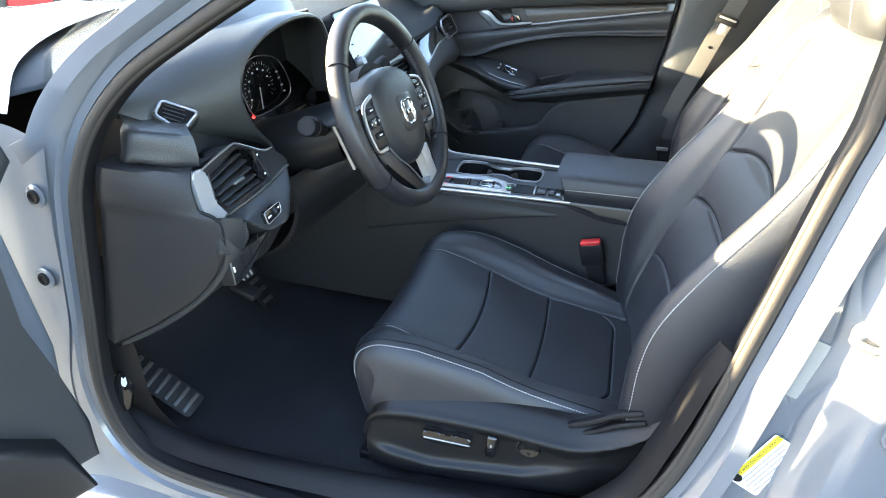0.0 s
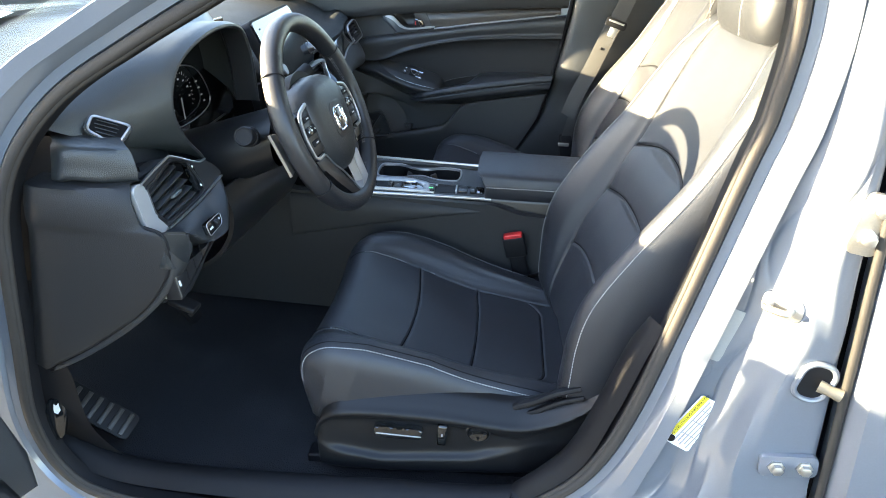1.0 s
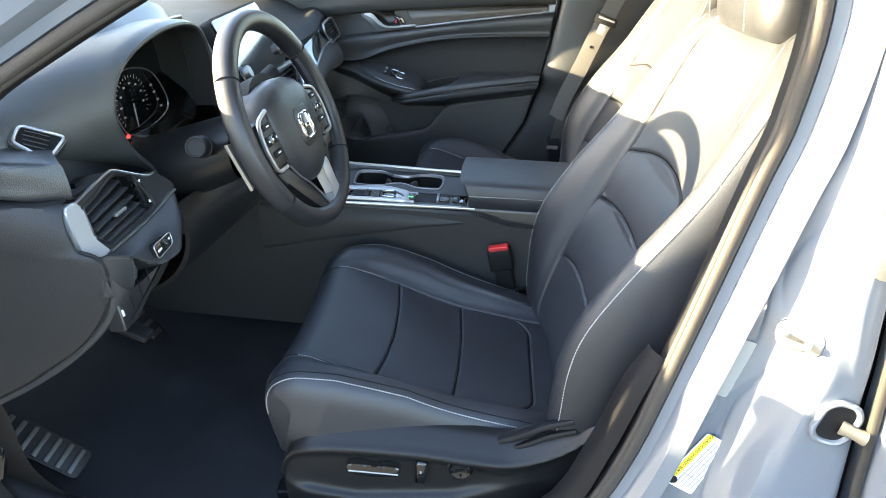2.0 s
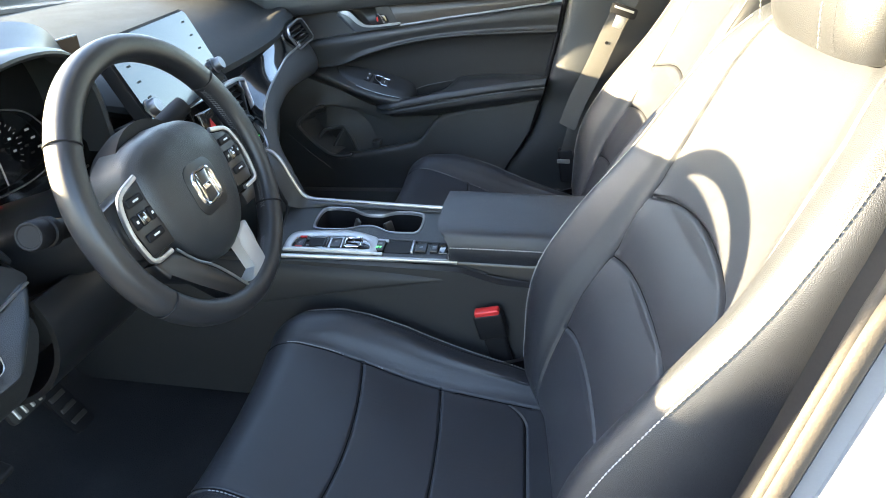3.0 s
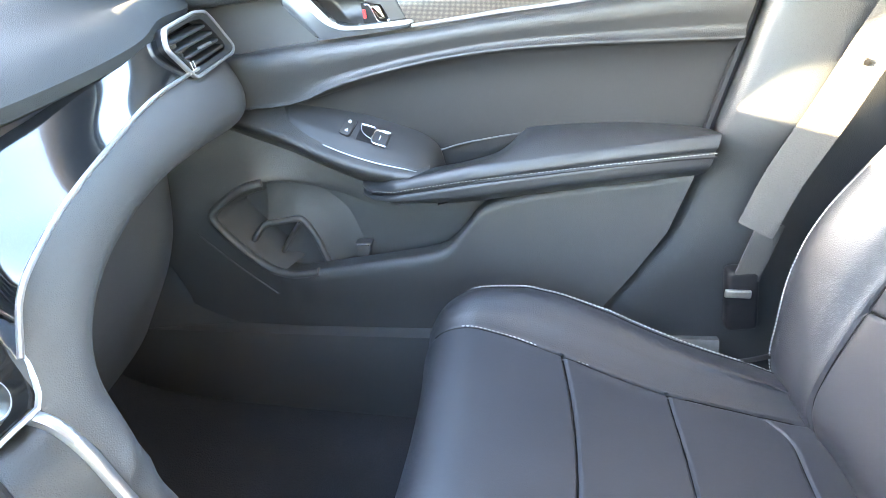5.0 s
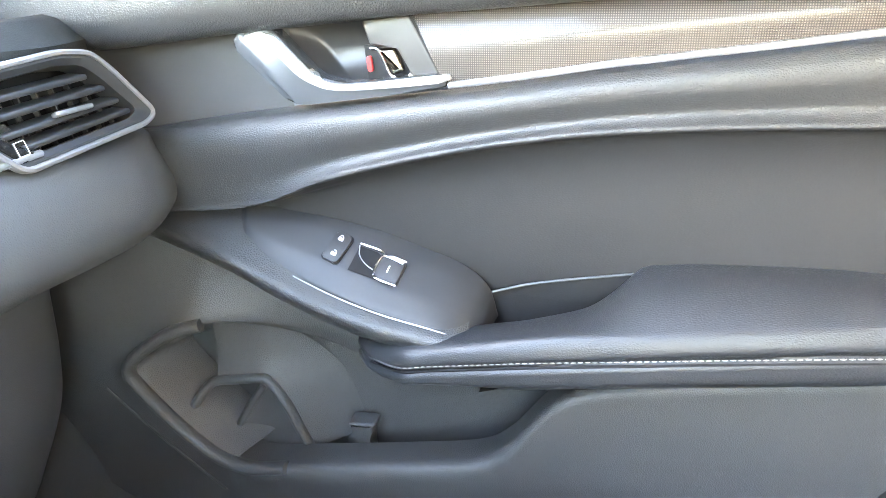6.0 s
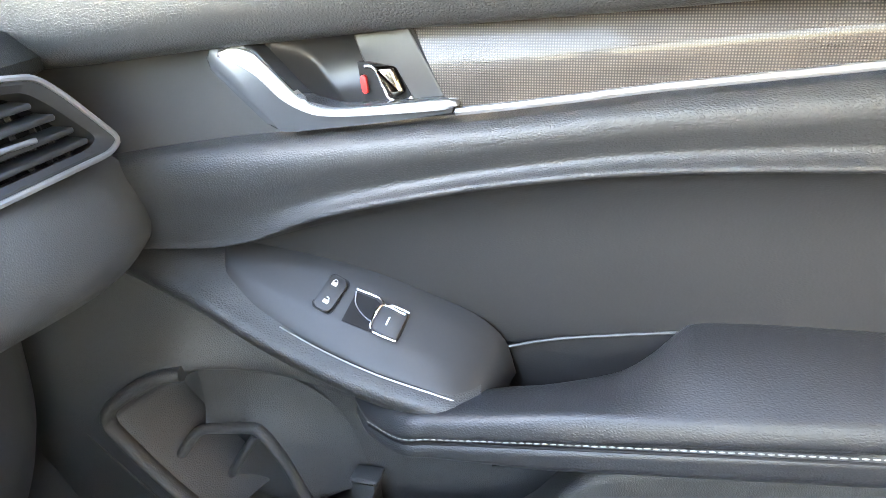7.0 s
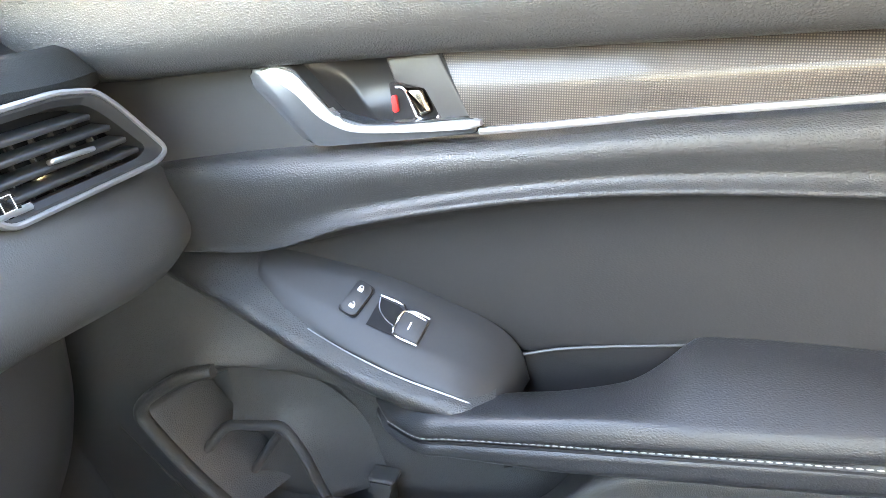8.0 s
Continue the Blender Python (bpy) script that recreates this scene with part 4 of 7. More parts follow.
    d.matrix_basis = Matrix.Translation(at) @ pose(0, 0, 0, 0, 0, turn)
    return d


driver = front_seat("driver_seat", (0, 0.55, 0), "black leather driver seat with cloth centre and pale stitching", "front seats", 4.2)
passenger = copy_thing(driver, Matrix.Translation((0.056, 1.305, 0.024)))
passenger.name = "passenger_seat"
tagged(passenger, "black leather passenger seat with cloth centre beside the console")

# ---- dashboard ----
XZY = Matrix(((1, 0, 0, 0), (0, 0, 1, 0), (0, 1, 0, 0), (0, 0, 0, 1)))     # outlines given as (x, z), drawn out along y
FACE = Matrix(((1, 0, 0, 0), (0, 0, -1, 0), (0, 1, 0, 0), (0, 0, 0, 1)))    # the same, drawn out against y


def vent(d, name, origin, xa, za, outline, slats, mat_rim, rim, label="", knob=None, slat_tilt=25, depth=0.03):
    """An air vent: a dark box behind an outline, a rim, slanting slats and a slider."""
    m = axes(origin, xa, za)
    pts = [m @ Vector((a, b, 0)) for a, b in outline]
    rim_ob = part(name, tube(pts, 0.0, None, 8, closed=True, flat=rim, up=m.to_3x3() @ Vector((0, 0, 1))), mat_rim, d, label)
    part("vent_box", sheet(np.array([[m @ Vector((a, b, 0.0)) for a, b in outline], [m @ Vector((a, b, -depth)) for a, b in outline], [m @ Vector((a * 0.05, b * 0.05, -depth)) for a, b in outline]]), closed=True), DARK, rim_ob)
    a = np.array(outline)
    for k in range(slats):
        b = a[:, 1].min() + (k + 0.7) / (slats + 0.4) * np.ptp(a[:, 1])
        xs = []
        for (x0, y0), (x1, y1) in zip(outline, outline[1:] + outline[:1]):
            if (y0 - b) * (y1 - b) <= 0 and y0 != y1:
                xs.append(x0 + (x1 - x0) * (b - y0) / (y1 - y0))
        if len(xs) < 2:
            continue
        w = max(xs) - min(xs)
        part("slat", rbox((w, 0.0022, 0.017), m @ pose((max(xs) + min(xs)) / 2, b, -0.010, slat_tilt, 0, 0), 0.0008, 1), PLASTIC, rim_ob)
    for k in range(4):
        x = a[:, 0].min() + (k + 1) / 5 * np.ptp(a[:, 0])
        part("fin", rbox((0.0015, np.ptp(a[:, 1]) * 0.8, 0.010), m @ pose(x, 0, -0.024), 0), PLASTIC, rim_ob)
    if knob:
        part("slider", rbox((0.022, 0.005, 0.008), m @ pose(knob[0], knob[1], -0.002), 0.002), SATIN, rim_ob, "silver slider")
    return m


def dashboard():
    d = thing("dashboard", (-0.9, 0.93, 0.60), "black soft-touch dashboard with gloss strip and silver line", "dashboard")
    ys = [0.150, 0.40, 0.66, 0.70, 0.80, 0.93, 1.25, 1.42, 1.50, 1.60, 1.675]
    keep = [0.60, 0.60, 0.62, 0.78, 1.0, 1.0, 1.0, 1.0, 1.0, 1.0, 1.0]
    back = [0.0, 0.0, 0.0, 0.0, 0.0, 0.0, -0.004, -0.014, -0.030, -0.050, -0.085]
    rows = []
    for x, z in ((-1.28, 1.000), (-1.05, 1.008), (-0.85, 1.004), (-0.73, 0.988), (-0.66, 0.966), (-0.615, 0.944), (-0.590, 0.928), (-0.583, 0.918), (-0.600, 0.908)):
        late = max(0.0, min(1.0, (x + 0.85) / 0.2))
        rows.append([(-1.28 + (x + 1.28) * k + b * late, y, (z if k == 1.0 else 1.0 + (z - 1.0) * 0.3) - 0.004 * abs(y - 0.93) + (float(np.interp(y, [1.1, 1.25, 1.42, 1.5], [0, 0.006, 0.016, 0.030])) * late if z < 0.95 else 0)) for y, k, b in zip(ys, keep, back)])
    part("upper_pad", sheet(patch(rows, 90, 50)), DASHTOP, d)
    # passenger side: gloss strip, silver line, padded roll
    S = np.array([(-0.596, 1.525, 0.893), (-0.575, 1.385, 0.893), (-0.550, 1.266, 0.884), (-0.530, 1.171, 0.872), (-0.520, 1.122, 0.860), (-0.510, 1.082, 0.845), (-0.500, 1.056, 0.815)])
    U = np.array([(-0.612, 1.505, 0.935), (-0.602, 1.421, 0.934), (-0.600, 1.330, 0.924), (-0.598, 1.250, 0.913), (-0.594, 1.185, 0.904), (-0.575, 1.125, 0.880), (-0.535, 1.080, 0.825)])
    part("gloss_strip", sheet(patch([U.tolist(), (U * 0.5 + S * 0.5 + (-0.002, 0, 0)).tolist(), S.tolist()], 70, 10)), PIANO, d, "gloss black decor strip")
    part("silver_line", tube((S + (0.003, 0, 0)).tolist(), 0.0024, 70, 8), SATIN, d)
    C = np.array([(-0.655, 1.675, 0.835), (-0.625, 1.600, 0.835), (-0.606, 1.470, 0.848), (-0.588, 1.320, 0.852), (-0.567, 1.196, 0.836), (-0.550, 1.122, 0.804), (-0.532, 1.084, 0.758), (-0.505, 1.072, 0.700), (-0.480, 1.072, 0.640)])
    part("padded_roll", tube(C, 0.0, 70, 26, flat=(0.038, 0.044), up=(-0.5, 0, 1)), HARDGREY, d)
    gb = [[(-0.66 - o, y, 0.80), (-0.665 - o, y, 0.72), (-0.68 - o, y, 0.62), (-0.74 - o, y, 0.50)] for y, o in ((1.08, 0), (1.3, 0), (1.5, 0.02), (1.62, 0.07), (1.655, 0.12))]
    part("glovebox_lid", sheet(patch(gb, 30, 20), thick=0.01), HARDGREY, d)
    # end cap on the driver's side: soft band above, plain panel below
    rows_ = [(0.890, -0.660, 0.150, -0.540, 0.184), (0.884, -0.661, 0.147, -0.537, 0.176), (0.868, -0.665, 0.145, -0.534, 0.168), (0.848, -0.669, 0.145, -0.528, 0.165), (0.830, -0.673, 0.147, -0.521, 0.165),
             (0.820, -0.676, 0.151, -0.496, 0.167), (0.796, -0.681, 0.152, -0.490, 0.168), (0.762, -0.689, 0.152, -0.494, 0.168), (0.725, -0.697, 0.152, -0.514, 0.168), (0.682, -0.706, 0.152, -0.552, 0.167), (0.640, -0.716, 0.151, -0.604, 0.166), (0.601, -0.725, 0.150, -0.659, 0.164), (0.578, -0.731, 0.150, -0.700, 0.160), (0.562, -0.736, 0.150, -0.728, 0.156)]
    cap = [[(xl - 0.03, yl + 0.012, z), (xl, yl, z), (xl * 0.5 + xr * 0.5, yl * 0.6 + yr * 0.4 - 0.004, z), (xr, yr, z), (xr - 0.010, yr + 0.016, z - 0.001)] for z, xl, yl, xr, yr in rows_]
    part("end_cap", sheet(patch([[(x, y + 0.05, 0.893) for x, y, z in cap[0]]] + cap, 30, 70)), CAPGREY, d)
    seam = [(xr + 0.002, yr + 0.001, z) for z, xl, yl, xr, yr in rows_[4:]]
    part("cap_seam", tube([(x + 0.001, y + 0.004, z) for x, y, z in seam], 0.0022, 60, 8), DARK, d)
    inner_ = seam[2:]
    edge = [(-0.470, 0.190, 0.766), (-0.494, 0.184, 0.730), (-0.521, 0.182, 0.697), (-0.567, 0.180, 0.653), (-0.634, 0.176, 0.603), (-0.690, 0.168, 0.570), (-0.720, 0.162, 0.556), (-0.738, 0.160, 0.550)]
    inner_ = cr(inner_, 8)
    edge = np.array(edge)
    band = [inner_ + (-0.006, 0.010, 0.002), inner_ + (0.002, 0.003, 0), inner_ * 0.5 + edge * 0.5 + (0.004, -0.002, -0.003), edge, edge + (-0.005, 0.016, -0.003), edge + (-0.03, 0.12, 0)]
    part("knee_bolster", sheet(patch([b.tolist() for b in band], 40, 30)), VINYL, d)
    strip = [(-0.640, 0.790), (-0.540, 0.798), (-0.520, 0.790), (-0.512, 0.765), (-0.535, 0.708), (-0.575, 0.645), (-0.680, 0.590), (-0.735, 0.580)]
    part("knee_bolster", prism(soften(strip, 0.02, 4), 0.18, moved(XZY, y=0.215)), VINYL, d)
    part("pad_backing", prism([(-0.800, 0.700), (-0.660, 0.700), (-0.640, 0.950), (-0.800, 0.950)], 0.05, moved(XZY, y=0.200), 0.010), DARK, d)
    pad = [[(-0.690, 0.222, 0.955), (-0.665, 0.215, 0.953), (-0.640, 0.222, 0.952), (-0.612, 0.232, 0.950), (-0.590, 0.250, 0.945)],
           [(-0.650, 0.188, 0.950), (-0.625, 0.178, 0.948), (-0.600, 0.180, 0.946), (-0.570, 0.192, 0.943), (-0.546, 0.207, 0.938)],
           [(-0.648, 0.178, 0.940), (-0.622, 0.168, 0.939), (-0.597, 0.170, 0.938), (-0.565, 0.183, 0.935), (-0.538, 0.203, 0.930)],
           [(-0.650, 0.174, 0.912), (-0.627, 0.164, 0.914), (-0.604, 0.166, 0.915), (-0.567, 0.178, 0.912), (-0.532, 0.200, 0.906)],
           [(-0.655, 0.174, 0.892), (-0.635, 0.164, 0.895), (-0.616, 0.165, 0.898), (-0.575, 0.175, 0.894), (-0.534, 0.202, 0.890)],
           [(-0.655, 0.200, 0.884), (-0.635, 0.195, 0.886), (-0.616, 0.195, 0.890), (-0.575, 0.205, 0.886), (-0.540, 0.225, 0.884)]]
    part("corner_pad", sheet(patch(pad, 30, 30)), SOFT, d)
    # fascia under the vent, stitched tab, switch bank, fuse panel
    mvs = axes((-0.528, 0.290, 0.862), (0, 1, -0.12), (1, -0.05, 0.25))
    mw = axes((-0.470, 0.282, 0.797), (0.12, 1, -0.25), (0.95, -0.2, 0.25))
    up_ = np.array([mvs @ Vector((a, b, 0.003)) for a, b in ((-0.100, -0.062), (-0.060, -0.066), (0.050, -0.041), (0.112, -0.022), (0.150, -0.014))])
    dn_ = np.array([mw @ Vector((a, b, 0.0)) for a, b in ((-0.118, 0.002), (-0.060, -0.010), (-0.015, -0.030), (0.030, -0.018), (0.075, -0.012))])
    up_[-1] += (-0.07, 0, 0)
    dn_[-1] += (-0.08, 0, 0)
    part("fascia", sheet(patch([(up_ + (-0.02, 0, 0.01)).tolist(), up_.tolist(), (up_ * 0.6 + dn_ * 0.4 + (0.007, 0, 0)).tolist(), (up_ * 0.2 + dn_ * 0.8 + (0.004, 0, 0)).tolist(), dn_.tolist(), (dn_ + (-0.012, 0, -0.006)).tolist(), (dn_ + (-0.10, 0, -0.04)).tolist()], 50, 30)), VINYL, d)
    prof = [(-0.660, 0.958), (-0.625, 0.940), (-0.600, 0.920), (-0.590, 0.880), (-0.575, 0.840), (-0.545, 0.810), (-0.525, 0.795), (-0.520, 0.765), (-0.535, 0.730), (-0.580, 0.690), (-0.66, 0.640), (-0.755, 0.610)]
    fas = [[(x + o, y, z) for x, z in prof] for y, o in ((0.200, -0.030), (0.22, -0.020), (0.26, 0.0), (0.34, -0.004), (0.43, -0.03))]
    part("fascia", sheet(patch(fas, 70, 30)), VINYL, d)
    knee = [[(-0.520, y, 0.800), (-0.505, y, 0.755), (-0.520, y, 0.700), (-0.570, y, 0.650), (-0.680, y, 0.610)] for y in (0.40, 0.50, 0.62, 0.74)]
    part("knee_panel", sheet(patch(knee, 30, 20), thick=0.008), PLASTIC, d)
    tab = soften([(-0.112, 0.001), (-0.064, -0.007), (-0.054, -0.018), (-0.0615, -0.050), (-0.0775, -0.0585), (-0.113, -0.057)], 0.010, 5)
    part("stitched_tab", prism(tab, 0.022, mw @ pose(0, 0, -0.020), 0.006, 3), SOFT, d)
    part("stitching", stitches([mw @ Vector(v) for v in ((-0.100, -0.005, 0.002), (-0.070, -0.0105, 0.002), (-0.0605, -0.019, 0.002), (-0.066, -0.047, 0.002))], 0.0045, 0.0032, 0.0007), GREYTHREAD, d)
    bank = soften([(-0.0265, -0.003), (0.0085, 0.0125), (0.0105, -0.005), (-0.0200, -0.0230)], 0.005, 4)
    part("switch_bank", prism(bank, 0.010, mw @ pose(0, 0, -0.002), 0.002), PIANO, d)
    part("switch_rim", tube([mw @ Vector((a, b, 0.0075)) for a, b in bank], 0.0009, None, 6, closed=True, up=(1, 0, 0)), SATIN, d)
    part("roller_switch", lathe([(0.0060, -0.003), (0.0066, -0.002), (0.0066, 0.002), (0.0060, 0.003)], mw @ pose(-0.004, -0.003, 0.007, 0, 90, 30), 20), PLASTIC, d)
    part("switch_mark", rbox((0.008, 0.0030, 0.001), mw @ pose(-0.016, -0.010, 0.0084, 0, 0, 28), 0), WHITE, d)
    part("switch_mark", rbox((0.003, 0.0030, 0.001), mw @ pose(0.004, 0.003, 0.0084, 0, 0, 28), 0), WHITE, d)
    fuse = [(-0.096, -0.060), (-0.083, -0.0593), (-0.042, -0.0465), (-0.0026, -0.0286), (-0.040, -0.0714), (-0.068, -0.098), (-0.090, -0.110)]
    part("fuse_cover", prism(soften(fuse, 0.004, 3), 0.03, mw @ pose(0, 0, -0.036), 0.003), PLASTIC, d)
    for a in (-0.070, -0.052, -0.034):
        part("cover_groove", rbox((0.0012, 0.026, 0.001), mw @ pose(a, -0.070 + (a + 0.07) * 0.7, -0.0055, 0, 0, 8), 0), DARK, d)
    part("fuse_mark", rbox((0.0035, 0.009, 0.001), mw @ pose(-0.088, -0.083, -0.0058, 0, 0, 10), 0), WHITE, d)
    part("bonnet_pull", rbox((0.05, 0.03, 0.012), pose(-0.56, 0.30, 0.62, 0, 20, 0), 0.004), DARK, d)
    # side vent in its silver frame
    shell = [(-0.082, 0.003), (-0.080, -0.040), (-0.066, -0.058), (-0.058, -0.0645), (-0.066, -0.0675), (-0.080, -0.067), (-0.096, -0.062), (-0.107, -0.051), (-0.112, 0.004), (-0.110, 0.009), (-0.104, 0.0125), (-0.089, 0.0145)]
    part("vent_frame", prism(soften(shell, 0.003, 3), 0.022, mvs @ pose(0, 0, -0.016), 0.003, 3), SILVER, d, "satin silver vent frame")
    for line_ in ([(-0.092, 0.012), (-0.050, 0.0265), (-0.013, 0.0375), (0.000, 0.0355), (0.056, 0.0150), (0.078, 0.0160)], [(-0.060, -0.0655), (0.010, -0.0510), (0.050, -0.0405), (0.112, -0.0215)]):
        part("silver_accent", tube([mvs @ Vector((a, b, 0.006)) for a, b in line_], 0.0, 40, 8, flat=(0.0016, 0.003), up=mvs.to_3x3() @ Vector((0, 0, 1))), SATIN, d)
    hole = [(-0.080, 0.002), (-0.050, 0.0125), (-0.0135, 0.0295), (0.004, 0.0305), (0.030, 0.0230), (0.058, -0.0290), (0.042, -0.0370), (-0.049, -0.0565), (-0.061, -0.0535), (-0.078, -0.036)]
    vent(d, "side_vent", (-0.528, 0.290, 0.862), (0, 1, -0.12), (1, -0.05, 0.25), soften(hole, 0.004, 3), 0, PLASTIC, (0.003, 0.006))
    for (a0, b0), (a1, b1) in (((-0.072, -0.006), (0.008, 0.0215)), ((-0.068, -0.0185), (0.020, 0.0085)), ((-0.066, -0.0310), (0.026, -0.0050)), ((-0.062, -0.0430), (0.032, -0.0185)), ((-0.054, -0.0525), (0.038, -0.0300))):
        ang = math.degrees(math.atan2(b1 - b0, a1 - a0))
        part("slat", rbox((math.hypot(a1 - a0, b1 - b0), 0.0030, 0.016), mvs @ pose((a0 + a1) / 2, (b0 + b1) / 2, -0.008, 0, 0, ang) @ pose(0, 0, 0, 22, 0, 0), 0.001, 2), VINYL, d)
    part("slider", rbox((0.026, 0.0050, 0.008), mvs @ pose(-0.014, -0.0215, 0.001, 0, 0, 12), 0.002), SATIN, d, "silver slider")
    part("vent_wheel", prism(soften([(0.0300, 0.0200), (0.0450, 0.0140), (0.0600, -0.0290), (0.0420, -0.0330)], 0.003, 3), 0.010, mvs @ pose(0, 0, -0.006), 0.002), PIANO, d)
    for a, b in ((0.0415, 0.0105), (0.0500, -0.0230)):
        part("wheel_mark", rbox((0.004, 0.004, 0.0006), mvs @ pose(a, b, 0.0042), 0), WHITE, d)
    block = [(-0.089, 0.0130), (-0.013, 0.0370), (0.056, 0.0150), (0.080, 0.0155), (0.118, -0.018), (0.050, -0.041), (-0.060, -0.066), (-0.096, -0.052)]
    part("vent_housing", prism(block, 0.040, mvs @ pose(0, 0, -0.072), 0.004), DARK, d)
    loop_o = cr([(a, b, 0) for a, b in block + block[:1]], 81)[:-1]
    mid_ = np.array((-0.012, -0.014, 0))
    loop_h = cr([(a, b, 0) for a, b in hole + hole[:1]], 241)[:-1]
    want = np.arctan2(*(loop_o - mid_)[:, 1::-1].T)
    have = np.arctan2(*(loop_h - mid_)[:, 1::-1].T)
    near_ = [int(np.argmin(np.abs(np.angle(np.exp(1j * (have - t)))))) for t in want]
    part("vent_surround", sheet(np.array([[mvs @ Vector((a, b, -0.030)) for a, b, _ in loop_o], [mvs @ Vector((a, b, 0.002)) for a, b, _ in loop_o], [mvs @ Vector((*loop_h[k][:2], 0.003)) for k in near_]]), closed=True), PLATEPLASTIC, d)
    part("silver_accent", tube([(-0.640, 0.500, 0.846), (-0.650, 0.58, 0.846), (-0.655, 0.66, 0.848), (-0.66, 0.73, 0.850)], 0.0022, 20, 6), SATIN, d)
    # demister outlet
    md = axes((-0.600, 0.240, 0.966), (0.45, 0.85, 0.12), (0.62, -0.42, 0.66))
    dem = soften([(-0.0310, -0.004), (-0.0100, 0.0150), (0.0325, -0.0225), (0.0020, -0.0410), (-0.012, -0.036)], 0.007, 5)
    dc = (-0.002, -0.015)
    def grown(k):
        return [(dc[0] + (a - dc[0]) * k, dc[1] + (b - dc[1]) * k) for a, b in dem]
    part("demister_surround", prism(grown(1.12), 0.030, md @ pose(0, 0, -0.031), 0.002), BINNACLE, d)
    part("demister", tube([md @ Vector((a, b, 0)) for a, b in grown(0.95)], 0.0, None, 8, closed=True, flat=(0.0022, 0.0028), up=md.to_3x3() @ Vector((0, 0, 1))), SATIN, d, "silver rimmed demister outlet")
    part("demister_well", prism(grown(0.90), 0.001, md @ pose(0, 0, -0.0005)), SEAM, d)
    for k in range(6):
        part("slat", rbox((0.034 - 0.004 * abs(k - 2.0), 0.0012, 0.003), md @ pose(0.004 - 0.0042 * k + 0.003, 0.000 - 0.0052 * k, 0.0012, 20, 0, -41), 0.0004, 1), VINYL, d)
    # instrument hood
    O = [(0.425, 0.845), (0.412, 0.865), (0.372, 0.905), (0.348, 0.960), (0.372, 1.012), (0.440, 1.045), (0.540, 1.060), (0.620, 1.048), (0.652, 1.000), (0.662, 0.940), (0.664, 0.900)]
    o = cr([(0, a, b) for a, b in O], 70)
    cy, cz = 0.51, 0.955
    rings = []
    for x, grow in ((-0.676, 0.030), (-0.640, 0.020), (-0.600, 0.006), (-0.560, -0.002), (-0.550, -0.002), (-0.547, 0.002), (-0.548, 0.006)):
        r = o.copy()
        dy, dz = r[:, 1] - cy, r[:, 2] - cz
        ln = np.hypot(dy, dz)
        r[:, 1] += dy / ln * grow + max(0.0, -0.60 - x) * 1.2 * (r[:, 1] > 0.5)
        r[:, 2] += dz / ln * grow
        r[:, 0] = x
        rings.append(r)
    part("instrument_hood", sheet(np.array(rings)), VINYL, d)
    e0 = rings[-1]
    Q = cr([(-0.565, 0.408, 0.862), (-0.578, 0.345, 0.890), (-0.598, 0.270, 0.918), (-0.628, 0.205, 0.950), (-0.680, 0.175, 0.978), (-0.780, 0.230, 0.995), (-0.860, 0.380, 1.004), (-0.880, 0.540, 1.008), (-0.850, 0.690, 1.006), (-0.740, 0.705, 0.985), (-0.640, 0.690, 0.930), (-0.600, 0.680, 0.895)], 70)
    def lift(k, up, back):
        m_ = e0 * (1 - k) + Q * k
        m_[:, 2] += up * np.clip((e0[:, 2] - 0.93) / 0.08, 0.15, 1)
        m_[:, 0] += back
        return m_
    side_rows = [e0, lift(0.04, 0.006, 0.0), lift(0.12, 0.010, 0.0), lift(0.35, 0.018, 0.0), lift(0.65, 0.014, 0.0), lift(0.88, 0.005, 0.0), Q]
    part("binnacle", sheet(np.stack([cr(np.stack([r[i] for r in side_rows]), 24) for i in range(70)], 1)), BINNACLE, d)
    part("instrument_panel", rbox((0.008, 0.40, 0.26), pose(-0.682, 0.61, 0.915), 0.002), PIANO, d)
    base = axes((-0.668, 0.592, 0.922), (0, 1, 0), (1, 0, 0))
    ring = [(-0.080, 0.0), (-0.074, 0.035), (-0.045, 0.056), (0.0, 0.058), (0.055, 0.040), (0.090, -0.005), (0.092, -0.035), (0.055, -0.050), (0.0, -0.056), (-0.05, -0.05)]
    part("gauge_ring", tube([base @ Vector((a, b, 0)) for a, b in ring], 0.0013, 60, 6, closed=True, up=(1, 0, 0)), SATIN, d)
    for k in range(25):
        a = radians(225 - k * 10.5)
        r = 0.047
        c = base @ pose(-0.022 + r * math.cos(a), r * math.sin(a), 0.001, 0, 0, math.degrees(a))
        part("gauge_tick", rbox((0.007 if k % 3 == 0 else 0.004, 0.0008, 0.0006), c, 0), DIAL, d)
        if k % 3 == 1:
            c = base @ pose(-0.022 + 0.035 * math.cos(a), 0.035 * math.sin(a), 0.001)
            part("gauge_mark", rbox((0.0055, 0.0032, 0.0006), c, 0), DIAL, d)
    part("needle", rbox((0.0014, 0.044, 0.002), base @ pose(-0.022, -0.022, 0.004, 0, 0, 4), 0), DIAL, d)
    for a, b in ((0.045, 0.018), (0.052, 0.004), (0.06, -0.012), (0.068, -0.026)):
        part("gauge_mark", rbox((0.008, 0.003, 0.0006), base @ pose(a, b, 0.001), 0), DIAL, d)
    part("warning_light", prism(rounded(0.010, 0.006, 0.002), 0.001, axes((-0.668, 0.540, 0.868), (0, 1, 0), (1, 0, 0.2))), REDLIGHT, d)
    # touch screen with side keys and two knobs
    ms = axes((-0.562, 0.874, 0.985), (-0.16, 1, 0), (0.90, 0.12, 0.42))
